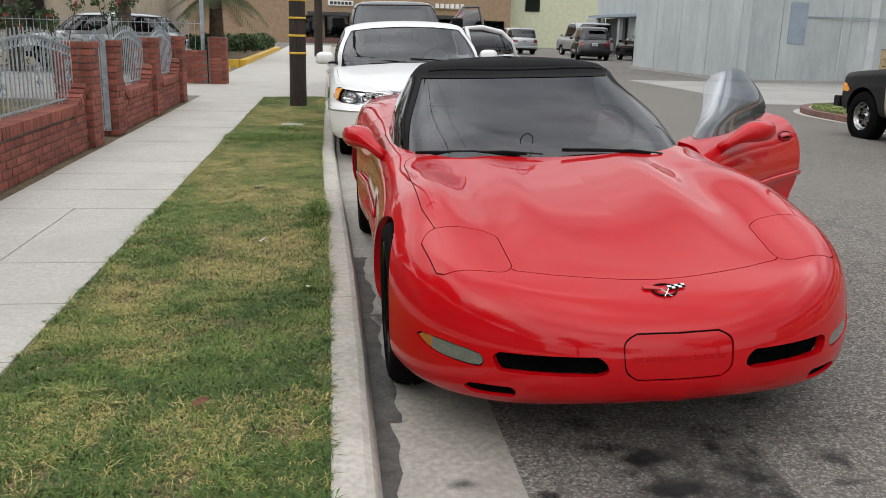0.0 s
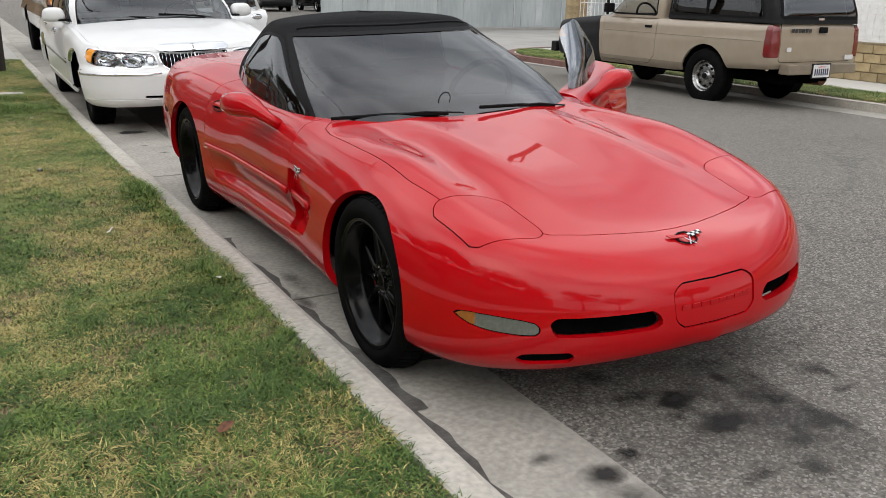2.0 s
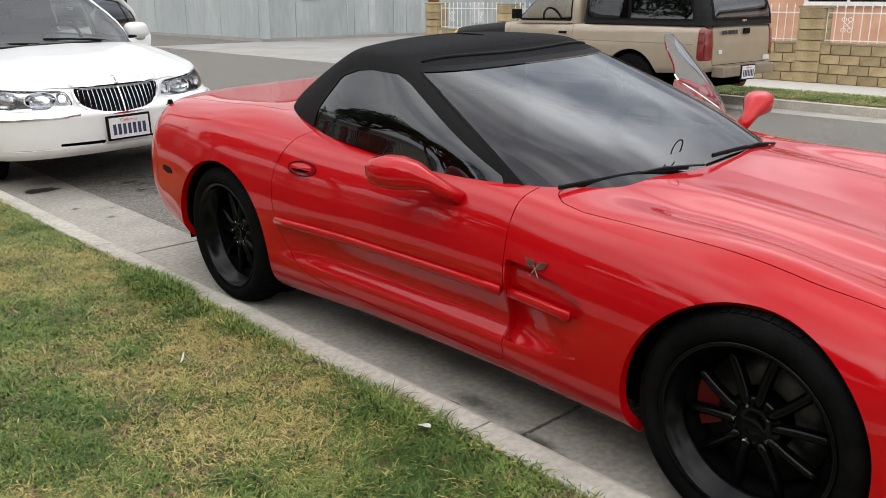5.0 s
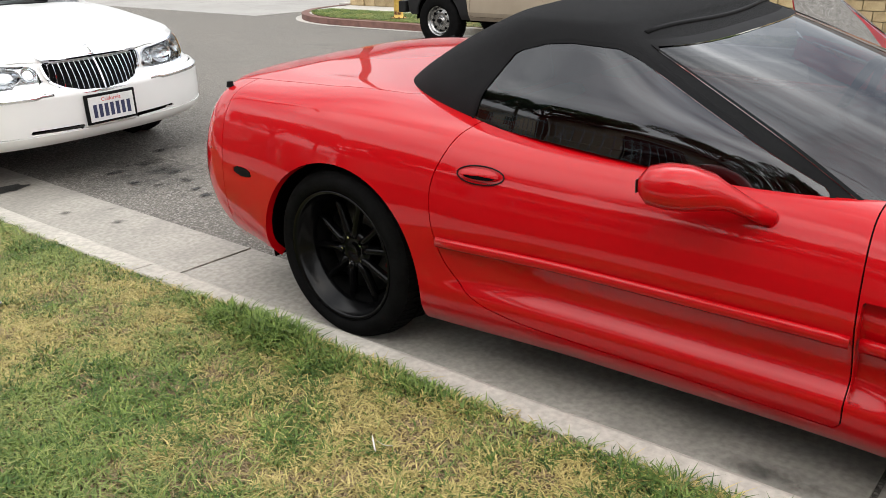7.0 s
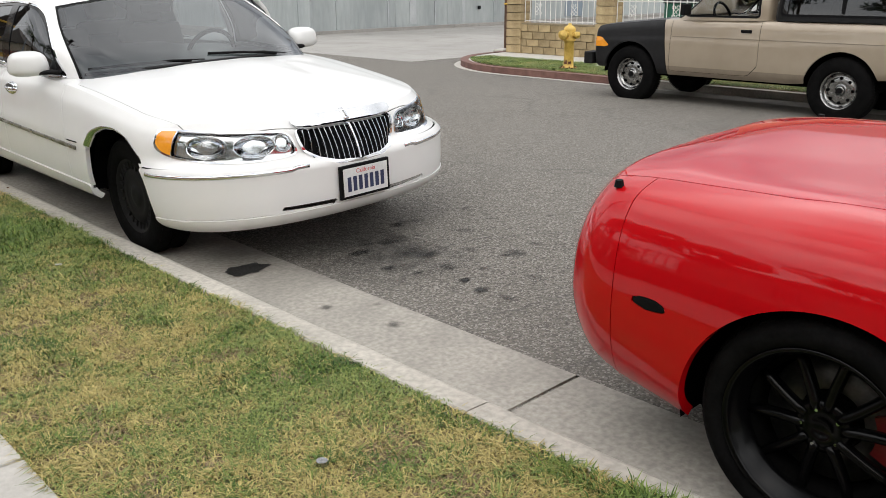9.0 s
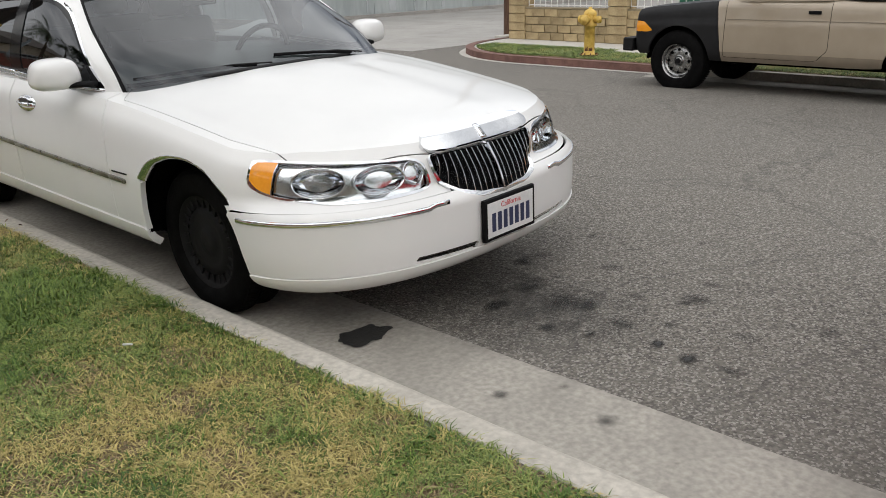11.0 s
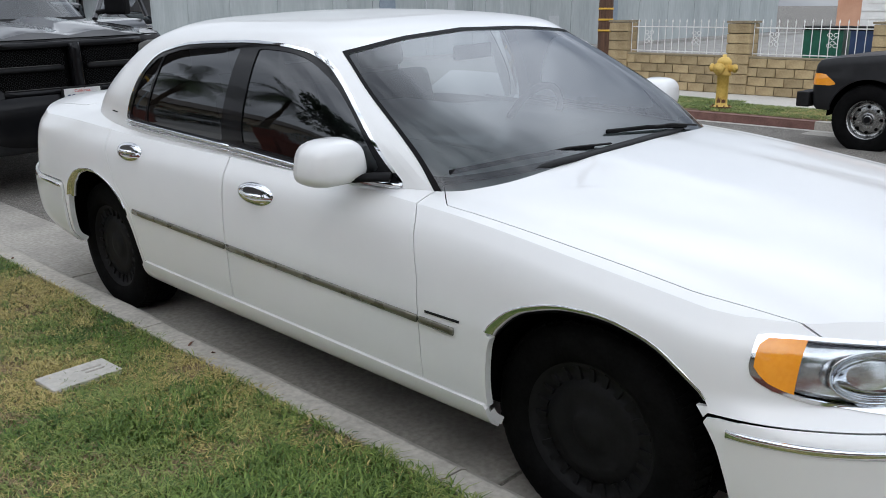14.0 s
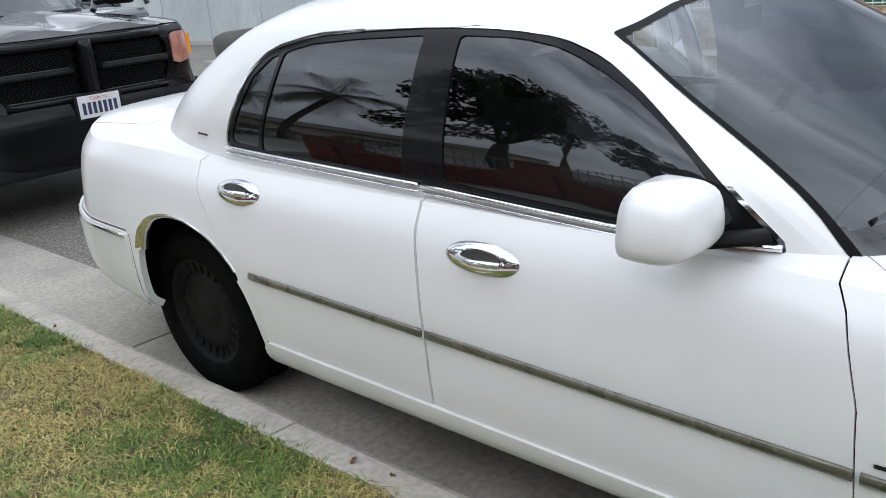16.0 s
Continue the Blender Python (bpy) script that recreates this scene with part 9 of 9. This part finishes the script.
tree(-9.0, -3.0, 7.0, 3.2, 8000, 4, "broad leafy shade tree in the front yard")
tree(-5.2, 4.2, 5.2, 2.2, 6000, 6, "small leafy tree in the front yard")
# extra trees block the low sky and darken the reflections in the flanks
tree(-10.5, 9.0, 6.6, 3.0, 7000, 21, "unseen leafy tree added beside the bungalow")
tree(-11.0, 1.5, 6.8, 3.2, 7000, 22, "unseen leafy tree added beside the bungalow")
tree(-7.5, 13.2, 5.6, 2.5, 7000, 23, "dense unseen tree added at the yard corner")
tree(-10.0, -9.5, 7.0, 3.4, 7000, 24, "unseen leafy tree added in the front yard")
tree(-3.5, -16.0, 7.5, 3.4, 7000, 25, "large unseen street tree added near the walk")
palm(-7.4, 24.4, 6.2, 8, 30, 2.0)
palm(-5.0, 25.8, 5.2, 9, 30, 1.9)
palm(-12.5, 20.0, 8.5, 10, 30, 2.1)
tree(3.0, -26.0, 8, 4.0, 6000, 12, "large street tree some way down the road")
tree(13.5, -14.0, 7, 3.2, 6000, 13, "street tree behind the far wall")

# ---- grass ----
def grass_material(name, a, b):
    m = bpy.data.materials.new(name)
    m.use_nodes = True
    n, l = m.node_tree.nodes, m.node_tree.links
    bs = n["Principled BSDF"]
    ge = n.new("ShaderNodeNewGeometry")
    rp = n.new("ShaderNodeValToRGB")
    rp.color_ramp.elements[0].color, rp.color_ramp.elements[1].color = (*a, 1), (*b, 1)
    l.new(ge.outputs["Random Per Island"], rp.inputs["Fac"])
    l.new(rp.outputs["Color"], bs.inputs["Base Color"])
    bs.inputs["Roughness"].default_value = 0.55
    bs.inputs["Specular IOR Level"].default_value = 0.3
    bs.inputs["Subsurface Weight"].default_value = 0.0
    return m


GRASS = grass_material("grass_blades", (0.035, 0.09, 0.013), (0.215, 0.29, 0.06))
DEEP_GRASS = grass_material("deep_grass_blades", (0.022, 0.066, 0.012), (0.13, 0.2, 0.04))
LUSH = grass_material("lush_grass_blades", (0.04, 0.09, 0.014), (0.22, 0.3, 0.07))
PALE_GRASS = grass_material("pale_grass_blades", (0.06, 0.12, 0.022), (0.33, 0.37, 0.11))
THATCH = grass_material("brown_thatch", (0.16, 0.11, 0.06), (0.42, 0.31, 0.18))
STRAW = grass_material("dry_grass_blades", (0.24, 0.2, 0.065), (0.6, 0.49, 0.19))


def patch_noise(x, y, s, seed):
    """Smooth value noise over the plan, 0 to 1."""
    r = np.random.default_rng(seed)
    g = r.uniform(0, 1, (64, 64))
    u, v = (x * s) % 63, (y * s) % 63
    i, j = u.astype(int), v.astype(int)
    fu, fv = u - i, v - j
    fu, fv = fu * fu * (3 - 2 * fu), fv * fv * (3 - 2 * fv)
    return (g[i, j] * (1 - fu) + g[i + 1, j] * fu) * (1 - fv) + (g[i, j + 1] * (1 - fu) + g[i + 1, j + 1] * fu) * fv


def blades(name, mat, x, y, z, h, wdt, lean, seed, label):
    r = np.random.default_rng(seed)
    n = len(x)
    a = r.uniform(0, 2 * np.pi, n)
    d = np.stack([np.cos(a), np.sin(a), 0 * a], 1)
    s = np.stack([-np.sin(a), np.cos(a), 0 * a], 1)
    p = np.stack([x, y, z], 1)
    k = (lean * r.uniform(0.3, 1.3, n))[:, None]
    hh = h[:, None]
    up = np.array([[0, 0, 1.0]])
    V = np.empty((n, 5, 3))
    wv = wdt[:, None]
    V[:, 0], V[:, 1] = p - s * wv / 2, p + s * wv / 2
    mid = p + up * hh * (0.6 - 0.12 * np.minimum(k, 1)) + d * hh * k * 0.4
    V[:, 2], V[:, 3] = mid + s * wv * 0.4, mid - s * wv * 0.4
    V[:, 4] = p + up * hh * (1 - 0.5 * np.minimum(k, 1)) + d * hh * k
    V = V.reshape(-1, 3)
    me = bpy.data.meshes.new(name)
    base = np.arange(n) * 5
    me.vertices.add(n * 5)
    me.vertices.foreach_set("co", V.ravel())
    loops = np.stack([base, base + 1, base + 2, base + 3, base + 3, base + 2, base + 4], 1).ravel()
    me.loops.add(len(loops))
    me.loops.foreach_set("vertex_index", loops.astype(np.int32))
    start = np.stack([np.arange(n) * 7, np.arange(n) * 7 + 4], 1).ravel()
    me.polygons.add(n * 2)
    me.polygons.foreach_set("loop_start", start.astype(np.int32))
    me.update(calc_edges=True)
    me.validate()
    me.materials.append(mat)
    return tagged(new(name, me), label=label, category="grass", kind="stuff")


def lawn(x0, x1, y0, y1, z, density, seed, dry, tall, suffix, near=False, inside=None):
    r = np.random.default_rng(seed)
    n = int((x1 - x0) * (y1 - y0) * density)
    x, y = r.uniform(x0, x1, n), r.uniform(y0, y1, n)
    if near:
        x = x0 + (x - x0) * (1 + bend(y) / (x1 - x0))
    edge = np.minimum(x - x0, x1 - x + (bend(y) if near else 0.0))
    keep = r.uniform(0, 1, n) < np.clip(0.45 + edge / 0.05, 0, 1)
    if inside is not None:
        keep &= inside(x, y)
    x, y = x[keep], y[keep]
    m = 0.34 * patch_noise(x + 5, y + 3, 1.3, seed) + 0.33 * patch_noise(x + 9, y + 7, 4.3, seed + 1) + 0.33 * patch_noise(x + 4, y + 6, 11.0, seed + 3)
    clump = patch_noise(x + 8, y + 2, 17.0, seed + 4)
    bare = patch_noise(x + 3, y + 9, 6.0, seed + 5) * 0.55 + patch_noise(x + 1, y + 4, 15.0, seed + 6) * 0.45
    g = tall(x, y)
    dr = np.clip(dry(x, y) + (m - 0.5) * (2.1 + 0.6 * np.clip((y - 4) / 3, 0, 1)), 0.04, 0.93)
    dr = np.clip(dr - g * 0.55, 0.03, 1)
    is_dry = r.uniform(0, 1, len(x)) < dr
    is_brown = (bare > 0.64) & (r.uniform(0, 1, len(x)) < 0.6) & (g < 0.25)
    # greens run in clumps from deep to pale
    tone = 0.5 * patch_noise(x + 6, y + 5, 5.0, seed + 8) + 0.3 * patch_noise(x + 7, y + 1, 13.0, seed + 9) + 0.2 * r.uniform(0, 1, len(x)) + 0.17 * np.clip((y - 5.5) / 2.5, -1, 0.65)
    h = (0.6 + 0.8 * clump) * r.uniform(0.016, 0.036, len(x)) * (0.75 + 0.6 * patch_noise(x + 2, y + 11, 2.1, seed + 2)) + g * r.uniform(0.025, 0.08, len(x))
    wd = r.uniform(0.003, 0.0056, len(x)) * (1 + g * 0.7)
    green = ~is_dry & ~is_brown & (g < 0.3)
    kinds = ((is_brown, "thatch", THATCH, "brown dead thatch between the grass"), (is_dry & ~is_brown, "dry_grass", STRAW, "straw-coloured dry grass among the lawn"), (green & (tone < 0.44), "deep_grass", DEEP_GRASS, "deep green clumps of short lawn grass"), (green & (tone >= 0.44) & (tone < 0.6), "grass", GRASS, "short patchy green lawn grass"), (green & (tone >= 0.6), "pale_grass", PALE_GRASS, "pale yellowish green clumps of lawn grass"), (~is_dry & ~is_brown & (g >= 0.3), "tall_grass", LUSH, "lusher dark green tufts of grass"))
    for sel, nm, mt, lb in kinds:
        if sel.sum() > 10:
            flat = mt in (STRAW, THATCH)
            blades(nm, mt, x[sel], y[sel], np.full(sel.sum(), z), h[sel] * (0.5 if mt is THATCH else 0.85 if flat else 1.0), wd[sel], np.where(g[sel] > 0.3, 1.0, 1.9 if flat else 1.55), seed + 7, lb)


def gauss(x, y, cx, cy, sx, sy):
    return np.exp(-(((x - cx) / sx) ** 2) - ((y - cy) / sy) ** 2)


def tall_near(x, y):
    return np.clip(gauss(x, y, 0.40, 7.05, 0.10, 0.42) + gauss(x, y, 0.42, 6.3, 0.06, 0.25) * 0.6 + gauss(x, y, -0.2, 11.35, 0.6, 0.42) * 0.75 + gauss(x, y, 0.05, 12.2, 0.25, 0.22) * 0.7 + gauss(x, y, 0.40, 5.35, 0.06, 0.2) * 0.5, 0, 1)


def dry_near(x, y):
    base = 0.13 + 0.15 * np.clip((y - 4.5) / 3.5, 0, 1)
    return base + 0.42 * gauss(x, y, -0.35, 8.9, 0.5, 0.8) + 0.12 * gauss(x, y, -0.3, 7.6, 0.4, 0.5) + 0.35 * gauss(x, y, -0.2, 9.95, 0.5, 0.45) + 0.42 * gauss(x, y, -0.4, 12.6, 0.4, 0.5) + 0.42 * gauss(x, y, 0.0, 14.1, 0.6, 1.1) + 0.25 * gauss(x, y, -0.1, 9.4, 0.3, 0.3) - 0.12 * gauss(x, y, 0.1, 4.2, 0.6, 1.0)


lawn(WALK_X1 - 0.01, KX0 + 0.012, -4.0, 1.2, KT - 0.012, 6000, 9, dry_near, tall_near, "z", True)
lawn(WALK_X1 - 0.01, KX0 + 0.012, 1.2, 9.2, KT - 0.012, 24000, 11, dry_near, tall_near, "a", True)
lawn(WALK_X1 - 0.01, KX0 + 0.012, 9.2, LAWN_END, KT - 0.012, 18000, 31, dry_near, tall_near, "b", True)
lawn(FK + 0.16, 10.77, 7.0, 15.3, KT + 0.012, 5200, 51, lambda x, y: 0.42 - 0.03 * (y - 8), lambda x, y: 0.25 + 0 * x, "c")
lawn(FK + 0.17, 11.1, 15.2, 17.9, KT + 0.012, 6000, 61, lambda x, y: 0.08 + 0 * x, lambda x, y: 0.28 + 0 * x, "d", inside=lambda x, y: np.hypot(x - CORNER[0], y - CORNER[1]) < 2.4 + 0 * x)
lawn(-6.0, WALK_X0 - 0.45, 5.0, 15.5, KT - 0.01, 700, 71, lambda x, y: 0.45 + 0 * x, lambda x, y: 0.2 + 0 * x, "e")

# concrete blocks of the far wall, course by course
block_mesh = {}


def block_obj(x, y, z, lx, ly, lz):
    key = (round(lx, 3), round(ly, 3), round(lz, 3))
    if key not in block_mesh:
        bm = box_bm((-lx / 2, lx / 2, -ly / 2, ly / 2, -lz / 2, lz / 2), bevel=0.006)
        me = bpy.data.meshes.new("block")
        bm.to_mesh(me)
        bm.free()
        me.materials.append(BLOCK)
        block_mesh[key] = me
    ob = new("block", block_mesh[key])
    ob.parent = wall
    ob.location = (x, y, z)


CH, CL = 0.145, 0.30
for k in range(4):
    z = KT + CH * (k + 0.5)
    y = 6.0 - (CL / 2 if k % 2 else 0)
    while y < 18.3:
        block_obj(WX + 0.03 + random.uniform(-0.003, 0.003), min(y + CL / 2, 18.22), z, 0.09, CL - 0.012, CH - 0.012)
        y += CL
for py in pillar_y[:-1]:
    for k in range(7):
        z = KT + 0.16 * (k + 0.5)
        block_obj(WX + 0.13 - 0.02, py, z, 0.30, 0.385, 0.148)
